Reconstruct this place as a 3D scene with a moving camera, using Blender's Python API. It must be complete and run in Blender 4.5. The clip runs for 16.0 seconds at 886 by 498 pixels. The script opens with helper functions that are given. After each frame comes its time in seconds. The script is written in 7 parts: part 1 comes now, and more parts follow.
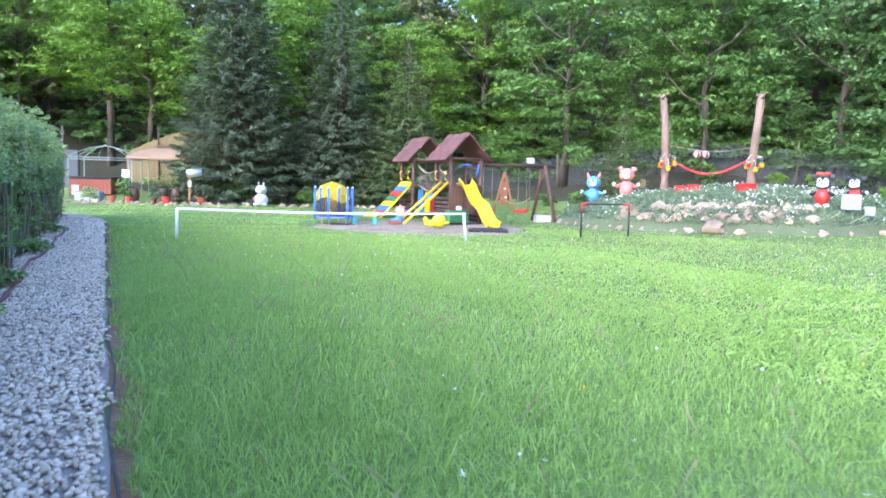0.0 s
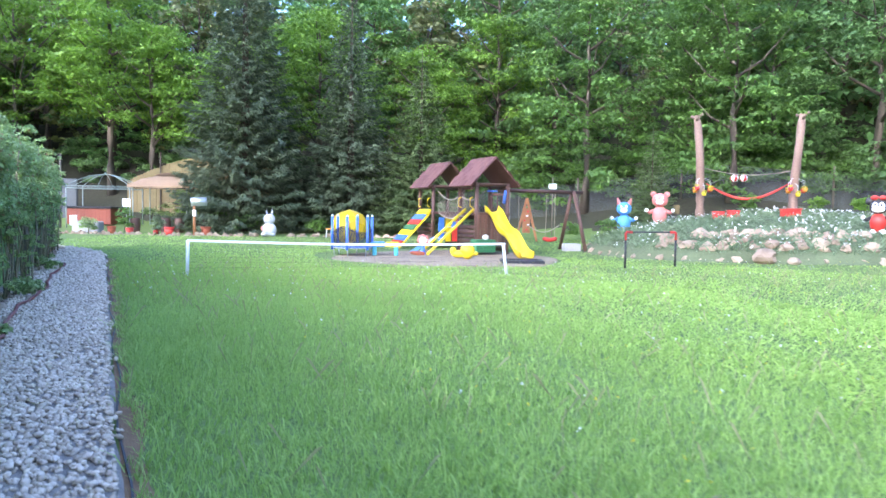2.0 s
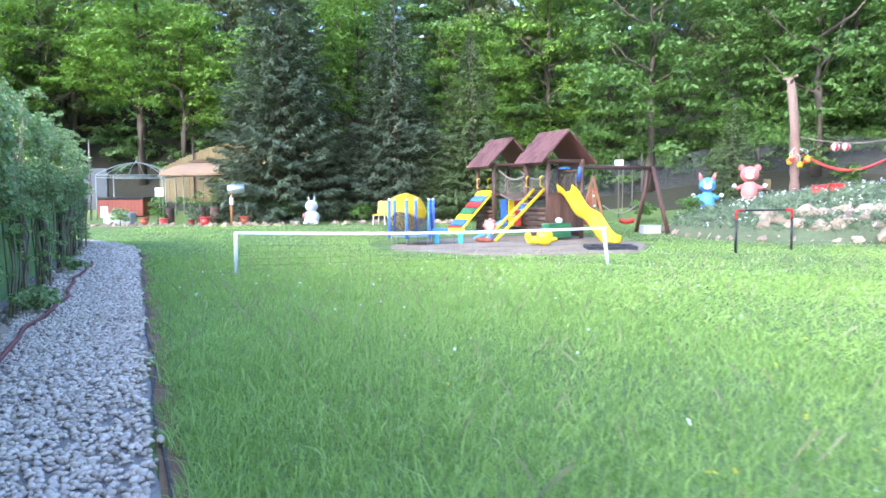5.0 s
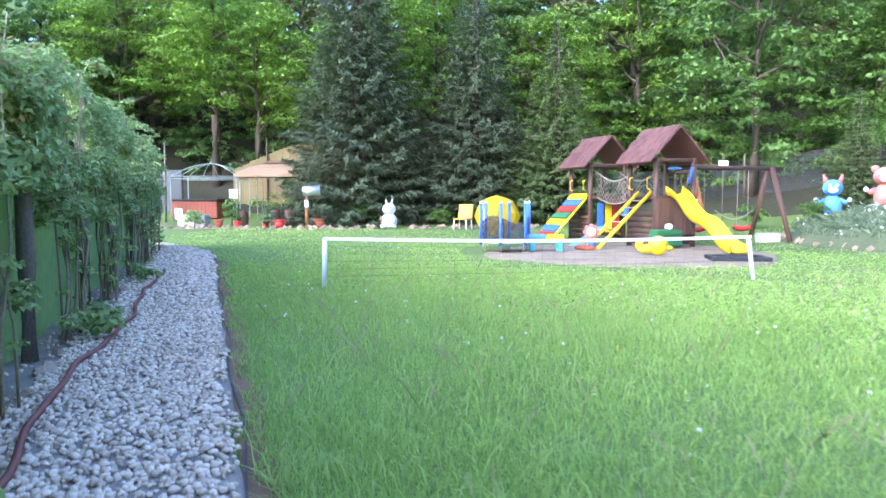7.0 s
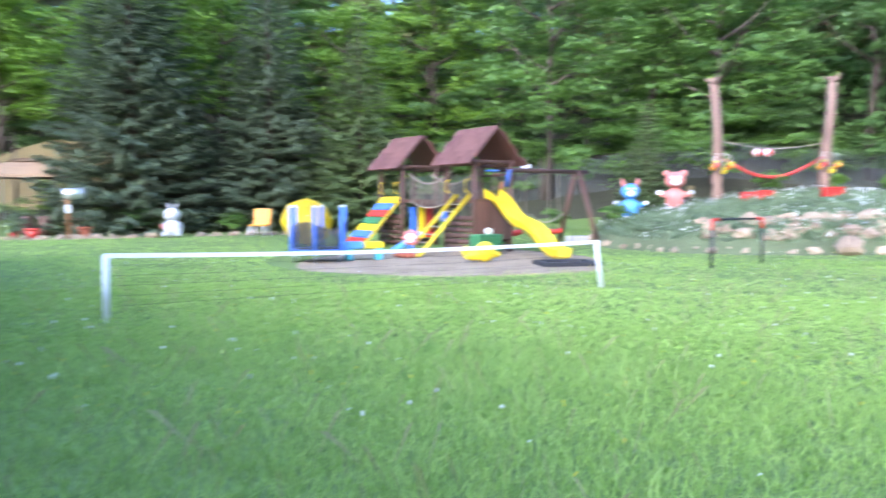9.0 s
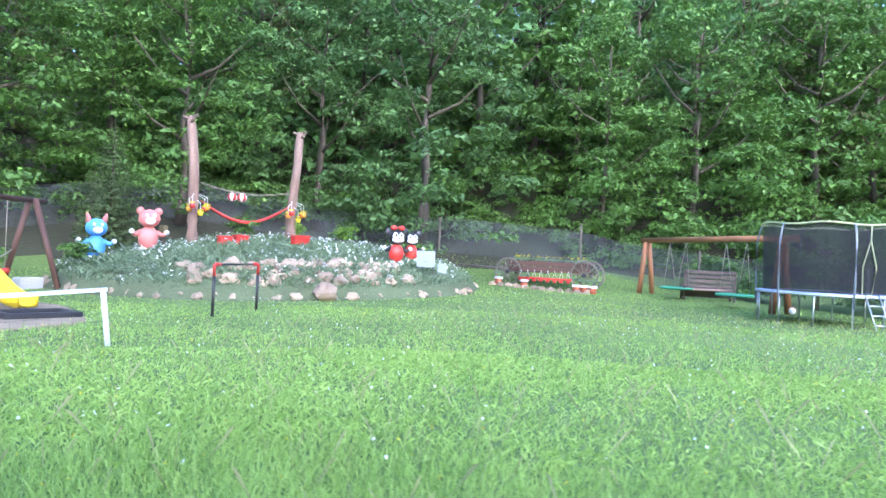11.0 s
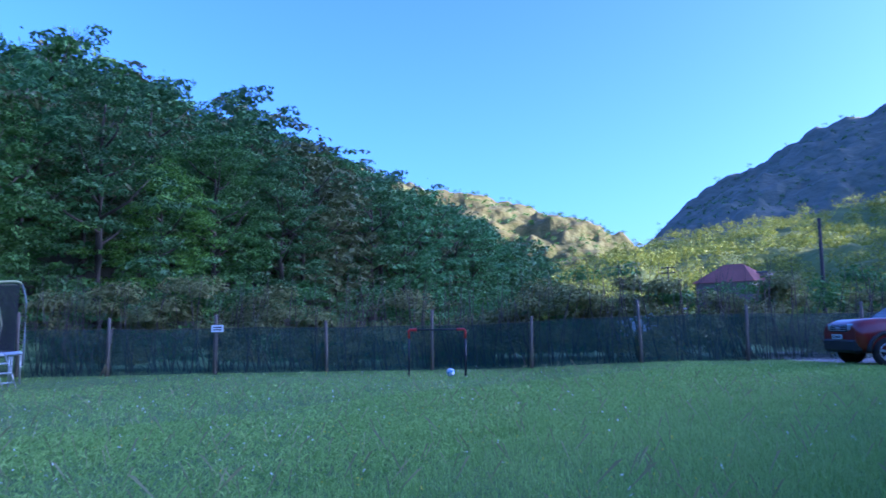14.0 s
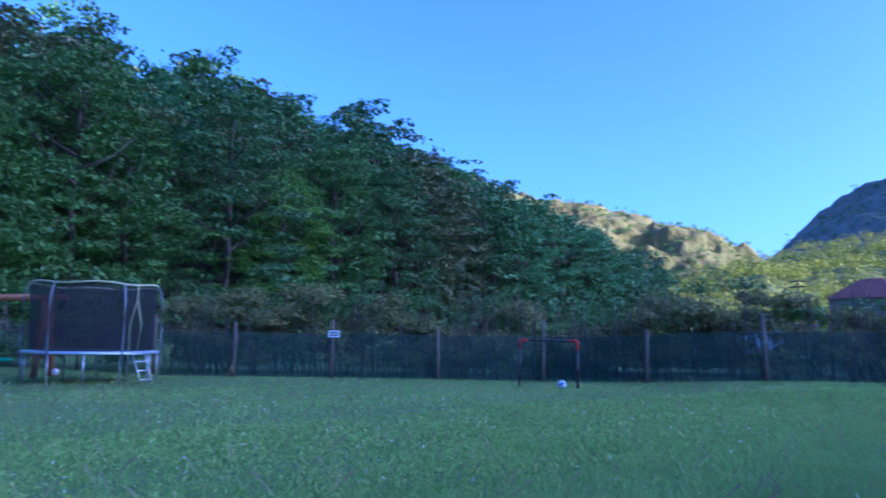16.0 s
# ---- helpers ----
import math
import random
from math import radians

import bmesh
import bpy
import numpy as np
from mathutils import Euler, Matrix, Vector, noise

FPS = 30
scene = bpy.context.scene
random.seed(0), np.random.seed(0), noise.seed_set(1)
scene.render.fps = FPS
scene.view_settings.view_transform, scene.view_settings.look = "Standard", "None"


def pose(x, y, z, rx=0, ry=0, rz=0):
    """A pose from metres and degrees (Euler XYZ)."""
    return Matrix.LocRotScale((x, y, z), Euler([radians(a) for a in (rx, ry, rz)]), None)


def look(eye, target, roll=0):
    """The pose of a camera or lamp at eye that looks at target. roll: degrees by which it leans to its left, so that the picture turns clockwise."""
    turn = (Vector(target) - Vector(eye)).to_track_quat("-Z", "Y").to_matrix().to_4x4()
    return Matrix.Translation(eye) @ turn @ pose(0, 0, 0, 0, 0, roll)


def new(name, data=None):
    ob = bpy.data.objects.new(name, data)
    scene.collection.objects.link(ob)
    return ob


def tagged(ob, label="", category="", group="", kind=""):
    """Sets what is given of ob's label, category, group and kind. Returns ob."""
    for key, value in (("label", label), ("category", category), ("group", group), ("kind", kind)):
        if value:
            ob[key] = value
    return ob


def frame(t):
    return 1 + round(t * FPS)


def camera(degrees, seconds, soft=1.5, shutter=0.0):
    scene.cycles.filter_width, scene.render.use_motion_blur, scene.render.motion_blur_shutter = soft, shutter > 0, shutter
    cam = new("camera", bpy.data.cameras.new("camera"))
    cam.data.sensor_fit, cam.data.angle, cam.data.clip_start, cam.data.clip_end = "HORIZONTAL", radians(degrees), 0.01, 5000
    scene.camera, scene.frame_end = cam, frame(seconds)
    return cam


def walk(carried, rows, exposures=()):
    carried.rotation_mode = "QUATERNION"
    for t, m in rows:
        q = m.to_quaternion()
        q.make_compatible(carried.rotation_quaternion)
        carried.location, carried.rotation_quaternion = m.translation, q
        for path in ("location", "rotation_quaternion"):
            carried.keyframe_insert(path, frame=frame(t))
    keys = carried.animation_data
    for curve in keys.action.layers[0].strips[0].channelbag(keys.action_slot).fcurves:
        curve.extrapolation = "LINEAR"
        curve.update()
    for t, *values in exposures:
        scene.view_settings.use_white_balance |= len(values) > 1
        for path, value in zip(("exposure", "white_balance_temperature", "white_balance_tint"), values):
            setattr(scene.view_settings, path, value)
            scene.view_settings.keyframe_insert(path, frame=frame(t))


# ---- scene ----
cam = camera(62.9, 16.0, 1.5, 0.5)
PATH = [
    (0, (-0.225, 3.173, 1.445), (-0.375, 5.159, 1.261), 1.4),
    (0.5, (-0.515, 3.61, 1.425), (-0.616, 5.601, 1.26), 0.6),
    (1, (-0.778, 4.071, 1.416), (-0.901, 6.062, 1.264), 1.1),
    (1.5, (-1.055, 4.493, 1.432), (-1.153, 6.487, 1.304), 1.2),
    (2, (-1.315, 4.951, 1.412), (-1.461, 6.943, 1.304), 1.0),
    (2.5, (-1.587, 5.335, 1.438), (-1.73, 7.328, 1.344), 0.4),
    (3, (-1.732, 5.712, 1.423), (-1.882, 7.704, 1.327), -0.8),
    (3.2, (-1.759, 5.884, 1.422), (-1.934, 7.873, 1.32), -0.6),
    (5.3, (-2.922, 7.815, 1.313), (-3.167, 9.792, 1.136), -0.3),
    (5.5, (-3.033, 8.019, 1.302), (-3.335, 9.987, 1.111), -0.7),
    (6, (-3.289, 8.415, 1.304), (-3.64, 10.377, 1.134), 0.3),
    (6.5, (-3.546, 8.822, 1.299), (-3.878, 10.788, 1.147), -0.7),
    (7, (-3.803, 9.27, 1.292), (-4.198, 11.226, 1.151), -0.1),
    (7.5, (-4.083, 9.664, 1.305), (-4.48, 11.62, 1.173), -0.6),
    (8, (-4.32, 10.144, 1.28), (-4.756, 12.091, 1.141), -1.5),
    (8.5, (-4.56, 10.639, 1.273), (-4.794, 12.621, 1.133), -0.5),
    (9, (-4.694, 11.103, 1.276), (-4.501, 13.089, 1.145), -0.2),
    (9.5, (-4.786, 11.503, 1.305), (-4.009, 13.345, 1.244), 1.1),
    (9.7, (-4.823, 11.669, 1.324), (-3.764, 13.366, 1.296), 1.4),
    (10.1, (-4.962, 12.099, 1.309), (-3.610, 13.573, 1.297), 1.9),
    (10.6, (-5.113, 12.568, 1.294), (-3.650, 13.932, 1.294), 2.4),
    (11.2, (-5.302, 13.154, 1.274), (-3.797, 14.471, 1.294), 2.8),
    (11.8, (-5.453, 13.623, 1.258), (-3.93, 14.919, 1.292), 2.9),
    (12, (-5.454, 13.622, 1.258), (-3.887, 14.863, 1.309), 2.6),
    (12.5, (-5.454, 13.622, 1.258), (-3.576, 14.302, 1.361), 2.1),
    (13, (-5.451, 13.622, 1.255), (-3.46, 13.605, 1.444), 2.0),
    (13.5, (-5.451, 13.62, 1.257), (-3.539, 13.073, 1.463), 1.1),
    (14, (-5.453, 13.621, 1.256), (-3.619, 12.853, 1.471), -0.7),
    (14.5, (-5.456, 13.621, 1.256), (-3.639, 12.814, 1.473), -0.8),
    (15, (-5.455, 13.62, 1.257), (-3.598, 12.91, 1.474), 0.1),
    (15.5, (-5.457, 13.619, 1.256), (-3.576, 12.979, 1.486), 0.8),
    (16, (-5.459, 13.619, 1.257), (-3.531, 13.144, 1.498), 0.8),
]
walk(cam, [(t, look(eye, target, roll)) for t, eye, target, roll in PATH],
     exposures=[(0.0, 4.1, 8400, 17), (3.2, 4.1, 8400, 17), (5.5, 4.25, 8400, 17), (8.3, 4.25, 8400, 17), (9.2, 4.0, 8300, 16), (11.8, 3.9, 7200, 15), (12.5, 4.1, 6800, 22), (13.0, 4.1, 6800, 25), (13.4, 3.35, 6000, 34), (14.0, 2.25, 4850, 32), (14.6, 2.1, 4700, 34), (16.0, 2.1, 4700, 34)])

# ---- world and sun: the sun stands low behind an unseen valley flank, the garden lies in its shade ----
SUN_ELEV, SUN_AZ = radians(15), radians(-122)      # azimuth counted from +x
world = bpy.data.worlds.new("sky")
scene.world = world
world.use_nodes = True
wn = world.node_tree
sky = wn.nodes.new("ShaderNodeTexSky")
sky.sky_type = "NISHITA"
sky.sun_disc = False
sky.sun_elevation = SUN_ELEV
sky.sun_rotation = radians(90) - SUN_AZ
sky.air_density, sky.dust_density, sky.ozone_density = 0.55, 3.0, 6.0
wn.nodes["Background"].inputs["Strength"].default_value = 0.15
wn.links.new(sky.outputs[0], wn.nodes["Background"].inputs["Color"])
sun_data = bpy.data.lights.new("sun", "SUN")
sun_data.energy, sun_data.angle, sun_data.color = 3.6, radians(0.5), (1.0, 0.86, 0.62)
sun = new("sun", sun_data)
sun_dir = Vector((math.cos(SUN_ELEV) * math.cos(SUN_AZ), math.cos(SUN_ELEV) * math.sin(SUN_AZ), math.sin(SUN_ELEV)))
sun.matrix_world = look(sun_dir * 400, (0, 0, 0))


# ---- materials ----
def material(name, color, rough=0.7, var=0.25, scale=6.0, bump=0.3, metal=0.0, pick="", thin=0.0, second=None, big=0.6, bump_dist=0.01, spec=0.5):
    """A surface with grain and stains at two scales. pick: 'object' or 'island' varies the pieces; thin: light passing through leaves."""
    m = bpy.data.materials.new(name)
    m.use_nodes = True
    nt = m.node_tree
    N, L = nt.nodes, nt.links
    b = N["Principled BSDF"]
    b.inputs["Roughness"].default_value = rough
    b.inputs["Metallic"].default_value = metal
    b.inputs["Specular IOR Level"].default_value = spec
    tc = N.new("ShaderNodeTexCoord")
    fine, coarse = N.new("ShaderNodeTexNoise"), N.new("ShaderNodeTexNoise")
    fine.inputs["Scale"].default_value, fine.inputs["Detail"].default_value = scale * 6, 4
    coarse.inputs["Scale"].default_value, coarse.inputs["Detail"].default_value = scale * big * 0.3, 3
    for n in (fine, coarse):
        L.new(tc.outputs["Object"], n.inputs["Vector"])
    mixv = N.new("ShaderNodeMath")
    mixv.operation = "ADD"
    L.new(fine.outputs["Fac"], mixv.inputs[0])
    L.new(coarse.outputs["Fac"], mixv.inputs[1])
    rng = N.new("ShaderNodeMapRange")
    rng.inputs["From Min"].default_value, rng.inputs["From Max"].default_value = 0.65, 1.35
    L.new(mixv.outputs[0], rng.inputs["Value"])
    value = rng.outputs["Result"]
    if pick:
        src = N.new("ShaderNodeObjectInfo") if pick == "object" else N.new("ShaderNodeNewGeometry")
        out = src.outputs["Random"] if pick == "object" else src.outputs["Random Per Island"]
        mm = N.new("ShaderNodeMath")
        mm.operation = "MULTIPLY_ADD"
        mm.inputs[1].default_value, mm.inputs[2].default_value = 0.65, 0.0
        L.new(out, mm.inputs[0])
        m2 = N.new("ShaderNodeMath")
        m2.operation = "MULTIPLY_ADD"
        m2.inputs[1].default_value = 0.35
        L.new(value, m2.inputs[0])
        L.new(mm.outputs[0], m2.inputs[2])
        value = m2.outputs[0]
    mix = N.new("ShaderNodeMix")
    mix.data_type = "RGBA"
    hi = second if second else tuple(min(1.0, c * (1 + var)) for c in color)
    lo = color if second else tuple(c * (1 - var) for c in color)
    mix.inputs["A"].default_value = (*lo, 1)
    mix.inputs["B"].default_value = (*hi, 1)
    L.new(value, mix.inputs["Factor"])
    L.new(mix.outputs["Result"], b.inputs["Base Color"])
    if bump:
        bp = N.new("ShaderNodeBump")
        bp.inputs["Strength"].default_value, bp.inputs["Distance"].default_value = bump, bump_dist
        L.new(fine.outputs["Fac"], bp.inputs["Height"])
        L.new(bp.outputs["Normal"], b.inputs["Normal"])
    if thin:
        tr, ms = N.new("ShaderNodeBsdfTranslucent"), N.new("ShaderNodeMixShader")
        ms.inputs[0].default_value = thin
        L.new(mix.outputs["Result"], tr.inputs["Color"])
        L.new(b.outputs[0], ms.inputs[1])
        L.new(tr.outputs[0], ms.inputs[2])
        L.new(ms.outputs[0], N["Material Output"].inputs["Surface"])
    return m


def netting(name, color, gap, share, rough=0.8):
    """A fine woven net: threads of `share` of the mesh width `gap`, open between them."""
    m = material(name, color, rough, 0.3, 2.0, 0)
    nt = m.node_tree
    N, L = nt.nodes, nt.links
    tc = N.new("ShaderNodeTexCoord")
    sep = N.new("ShaderNodeSeparateXYZ")
    L.new(tc.outputs["UV"], sep.inputs[0])
    ways = []
    for k in range(2):
        a = N.new("ShaderNodeMath"); a.operation = "DIVIDE"; a.inputs[1].default_value = gap
        L.new(sep.outputs[k], a.inputs[0])
        f = N.new("ShaderNodeMath"); f.operation = "FRACT"
        L.new(a.outputs[0], f.inputs[0])
        c = N.new("ShaderNodeMath"); c.operation = "LESS_THAN"; c.inputs[1].default_value = share
        L.new(f.outputs[0], c.inputs[0])
        ways.append(c)
    mx = N.new("ShaderNodeMath"); mx.operation = "MAXIMUM"
    L.new(ways[0].outputs[0], mx.inputs[0])
    L.new(ways[1].outputs[0], mx.inputs[1])
    L.new(mx.outputs[0], N["Principled BSDF"].inputs["Alpha"])
    return m


M = {}
M["lawn"] = material("lawn_soil", (0.08, 0.14, 0.03), 0.9, 0.3, 1.2, 0.8, second=(0.16, 0.25, 0.06), big=0.5, bump_dist=0.04)
M["grass"] = material("grass_blades", (0.18, 0.345, 0.065), 0.45, 0.3, 0.25, 0, pick="island", thin=0.48, second=(0.49, 0.69, 0.21))
M["dry_grass"] = material("dry_grass", (0.30, 0.30, 0.12), 0.7, 0.3, 0.6, 0, pick="island", thin=0.3, second=(0.42, 0.40, 0.22))
M["forest_floor"] = material("forest_floor", (0.034, 0.027, 0.016), 0.95, 0.5, 0.8, 0.8, second=(0.045, 0.05, 0.022), bump_dist=0.05)
M["gravel_bed"] = material("gravel_bed", (0.30, 0.26, 0.22), 0.9, 0.4, 20, 0.9, bump_dist=0.02)
M["stone"] = material("gravel_stone", (0.35, 0.26, 0.185), 0.75, 0.5, 15, 0.3, pick="island", second=(0.85, 0.70, 0.54))
M["leaf"] = material("broad_leaf", (0.06, 0.145, 0.03), 0.45, 0.35, 0.5, 0, pick="island", thin=0.32, second=(0.15, 0.31, 0.06))
M["leaf_bright"] = material("bright_maple_leaf", (0.085, 0.20, 0.025), 0.45, 0.35, 0.5, 0, pick="island", thin=0.35, second=(0.22, 0.41, 0.055))
M["leaf_dark"] = material("dark_leaf", (0.06, 0.145, 0.045), 0.45, 0.35, 0.5, 0, pick="island", thin=0.32, second=(0.15, 0.29, 0.085))
M["leaf_hedge"] = material("vine_leaf", (0.13, 0.25, 0.06), 0.42, 0.35, 0.5, 0, pick="island", thin=0.42, second=(0.44, 0.58, 0.25))
M["leaf_olive"] = material("olive_brown_leaf", (0.10, 0.12, 0.04), 0.5, 0.35, 0.5, 0, pick="island", thin=0.3, second=(0.22, 0.24, 0.085))
M["leaf_blue"] = material("blue_green_leaf", (0.075, 0.19, 0.065), 0.45, 0.35, 0.5, 0, pick="island", thin=0.36, second=(0.18, 0.38, 0.12))
M["leaf_brown"] = material("hedge_twig_leaf", (0.14, 0.20, 0.05), 0.6, 0.35, 0.5, 0, pick="island", thin=0.35, second=(0.36, 0.32, 0.11))
M["needle"] = material("blue_spruce_needle", (0.045, 0.075, 0.04), 0.6, 0.3, 0.5, 0, pick="island", thin=0.15, second=(0.15, 0.205, 0.115))
M["needle_green"] = material("green_spruce_needle", (0.06, 0.10, 0.03), 0.6, 0.3, 0.5, 0, pick="island", thin=0.1, second=(0.15, 0.22, 0.08))
M["leaf_rust"] = material("rusty_young_leaf", (0.26, 0.14, 0.06), 0.5, 0.3, 0.5, 0, pick="island", thin=0.3, second=(0.42, 0.30, 0.14))
M["vine_stem"] = material("vine_stem", (0.25, 0.21, 0.13), 0.85, 0.35, 8, 0.5)
M["bark"] = material("bark", (0.10, 0.075, 0.055), 0.9, 0.45, 5, 0.9, bump_dist=0.03)
M["wood_dark"] = material("stained_wood", (0.11, 0.05, 0.035), 0.6, 0.4, 5, 0.5, pick="object")
M["wood_post"] = material("weathered_post_wood", (0.16, 0.13, 0.10), 0.85, 0.35, 6, 0.7)
M["wood_orange"] = material("orange_brown_wood", (0.36, 0.14, 0.06), 0.6, 0.3, 5, 0.4)
M["white_paint"] = material("white_paint", (0.75, 0.78, 0.80), 0.5, 0.08, 8, 0.1)
M["screen"] = material("green_screen_cloth", (0.10, 0.21, 0.11), 0.7, 0.25, 1.5, 0.3, thin=0.55, second=(0.20, 0.33, 0.18))
M["net_dark"] = netting("dark_green_shade_net", (0.025, 0.075, 0.058), 0.012, 0.30)
M["net_grey"] = netting("grey_wire_net", (0.11, 0.13, 0.13), 0.05, 0.16)


# ---- mesh helpers ----
def mesh_np(name, verts, faces, mats, idx=None, smooth=False):
    """A mesh from arrays: faces all of one size."""
    me = bpy.data.meshes.new(name)
    verts, faces = np.asarray(verts, np.float32), np.asarray(faces, np.int32)
    k = faces.shape[1]
    me.vertices.add(len(verts))
    me.vertices.foreach_set("co", verts.ravel())
    me.loops.add(faces.size)
    me.loops.foreach_set("vertex_index", faces.ravel())
    me.polygons.add(len(faces))
    me.polygons.foreach_set("loop_start", np.arange(0, faces.size, k, dtype=np.int32))
    if idx is not None:
        me.polygons.foreach_set("material_index", np.asarray(idx, np.int32))
    for m in (mats if isinstance(mats, (list, tuple)) else [mats]):
        me.materials.append(m)
    if smooth:
        me.polygons.foreach_set("use_smooth", np.ones(len(faces), bool))
    me.update(calc_edges=True)
    me.validate()
    return me


def mesh_bm(name, bm, mats):
    me = bpy.data.meshes.new(name)
    bm.to_mesh(me)
    bm.free()
    for m in (mats if isinstance(mats, (list, tuple)) else [mats]):
        me.materials.append(m)
    return me


def part(name, bm, mat, parent, label=""):
    ob = new(name, mesh_bm(name, bm, mat))
    ob.parent = parent
    return tagged(ob, label)


def child(name, me, parent, label="", m=None):
    ob = new(name, me)
    ob.parent = parent
    if m is not None:
        ob.matrix_basis = m
    return tagged(ob, label)


def thing(name, m, label, category, group=""):
    ob = new(name)
    ob.matrix_basis = m
    return tagged(ob, label, category, group)


def box(bm, size, m=Matrix(), bevel=0.01, mi=0):
    r = bmesh.ops.create_cube(bm, size=1.0, matrix=m @ Matrix.Diagonal((*size, 1)))
    fs = list({f for v in r["verts"] for f in v.link_faces})
    if bevel:
        es = list({e for f in fs for e in f.edges})
        r2 = bmesh.ops.bevel(bm, geom=es, offset=bevel, segments=1, affect="EDGES", profile=0.5)
        fs = list(set(r2["faces"]) | {f for f in fs if f.is_valid})
    for f in fs:
        f.material_index = mi
    return bm


def rod(bm, a, b, r0, r1=None, seg=8, mi=0, cap=True):
    """A round bar from a to b."""
    a, b = Vector(a), Vector(b)
    r1 = r0 if r1 is None else r1
    q = (b - a).to_track_quat("Z", "Y").to_matrix().to_4x4()
    r = bmesh.ops.create_cone(bm, cap_ends=cap, segments=seg, radius1=r0, radius2=r1, depth=(b - a).length,
                              matrix=Matrix.Translation((a + b) / 2) @ q)
    for f in {f for v in r["verts"] for f in v.link_faces}:
        f.material_index = mi
        f.smooth = len(f.verts) == 4
    return bm


def tube(bm, pts, r, seg=7, mi=0, closed=False):
    """A bent bar along points."""
    pts = [Vector(p) for p in pts]
    n, rings = len(pts), []
    rr = r if isinstance(r, (list, tuple)) else [r] * n
    for i, p in enumerate(pts):
        d = (pts[(i + 1) % n] - pts[i - 1]) if closed else pts[min(i + 1, n - 1)] - pts[max(i - 1, 0)]
        q = d.to_track_quat("Z", "Y")
        rings.append([bm.verts.new(p + q @ Vector((math.cos(a) * rr[i], math.sin(a) * rr[i], 0))) for a in [2 * math.pi * k / seg for k in range(seg)]])
    for i in range(n if closed else n - 1):
        A, B = rings[i], rings[(i + 1) % n]
        for k in range(seg):
            f = bm.faces.new((A[k], A[(k + 1) % seg], B[(k + 1) % seg], B[k]))
            f.material_index, f.smooth = mi, True
    if not closed:
        for ring in (rings[0][::-1], rings[-1]):
            bm.faces.new(ring).material_index = mi
    return bm


def ball(bm, c, r, mi=0, sub=2, seg=0):
    rad = r if isinstance(r, (tuple, list)) else (r, r, r)
    m = Matrix.Translation(c) @ Matrix.Diagonal((*rad, 1))
    res = bmesh.ops.create_icosphere(bm, subdivisions=sub, radius=1, matrix=m)
    for f in {f for v in res["verts"] for f in v.link_faces}:
        f.material_index, f.smooth = mi, True
    return bm


def leaves(points, normals, size, rng, aspect=0.62, fold=0.25):
    """Folded leaf blades: four corners and two triangles each."""
    n = len(points)
    nrm = normals / np.maximum(np.linalg.norm(normals, axis=1, keepdims=True), 1e-6)
    ref = rng.normal(size=(n, 3))
    t = np.cross(nrm, ref)
    t /= np.maximum(np.linalg.norm(t, axis=1, keepdims=True), 1e-6)
    s = np.cross(nrm, t)
    L = (np.asarray(size) * rng.uniform(0.7, 1.3, n))[:, None]
    base, tip = points - t * L * 0.5, points + t * L * 0.5 - nrm * L * 0.15
    up = nrm * L * fold * 0.5
    lft, rgt = points - s * L * aspect * 0.5 + up, points + s * L * aspect * 0.5 + up
    v = np.stack([base, lft, tip, rgt], 1).reshape(-1, 3)
    i = np.arange(n)[:, None] * 4
    f = np.concatenate([i + [[0, 2, 1]], i + [[0, 3, 2]]], 1).reshape(-1, 3)
    return v, f


def clumps(rng, n, centers, radii, size, shell=0.35, flat=0.72):
    """Leaves in shells round many clump centres, turned outwards and up."""
    k = rng.choice(len(centers), n, p=radii ** 2 / np.sum(radii ** 2))
    d = rng.normal(size=(n, 3))
    d /= np.linalg.norm(d, axis=1, keepdims=True)
    d[:, 2] = np.where(d[:, 2] < -0.25, -d[:, 2] * rng.random(n), d[:, 2])
    r = radii[k] * (1 - shell * rng.random(n) ** 1.5)
    p = centers[k] + d * r[:, None] * np.array([1, 1, flat])
    nrm = d * 0.7 + rng.normal(size=(n, 3)) * 0.42 + np.array([0, 0, 0.6])
    return leaves(p, nrm, size, rng)


# ---- the lie of the land ----
FOOT_DIR, FOOT_N, FOOT_P = np.array([0.747, -0.664]), np.array([0.664, 0.747]), np.array([28.0, 20.0])


def smooth01(a):
    a = np.clip(a, 0, 1)
    return a * a * (3 - 2 * a)


def uphill(x, y):
    """Metres past the foot of the wooded slope."""
    dn = y - 45.0
    de = (x - FOOT_P[0]) * FOOT_N[0] + (y - FOOT_P[1]) * FOOT_N[1]
    k = 4.0
    return np.logaddexp(dn / k, de / k) * k


def height(x, y):
    x, y = np.asarray(x, float), np.asarray(y, float)
    d = uphill(x, y)
    up = np.logaddexp(0, (d - 2.5 * smooth01((x - 8) / 8)) / 2.0) * 2.0
    up = 30.0 * (1 - np.exp(-(up * 0.64 / 30.0) ** 1.12))
    up = np.where(d < -9, 0, up)
    # the spur runs out into the valley
    s = (x - FOOT_P[0]) * FOOT_DIR[0] + (y - FOOT_P[1]) * FOOT_DIR[1]
    up = up * smooth01((205.0 - s) / 120.0)
    drive = 0.22 * smooth01((4.5 - y + 0.1 * x) / 6.0) * smooth01((x + 8) / 8)
    rough = 0.5 * np.sin(x * 0.31 + 1.3) * np.sin(y * 0.27) * smooth01(d / 10)
    dip = 0.15 * np.exp(-((x + 0.5) / 9.0) ** 2 - ((y - 27.2) / 8.5) ** 2)
    return up + drive + rough - dip


def h1(x, y):
    return float(height(x, y))


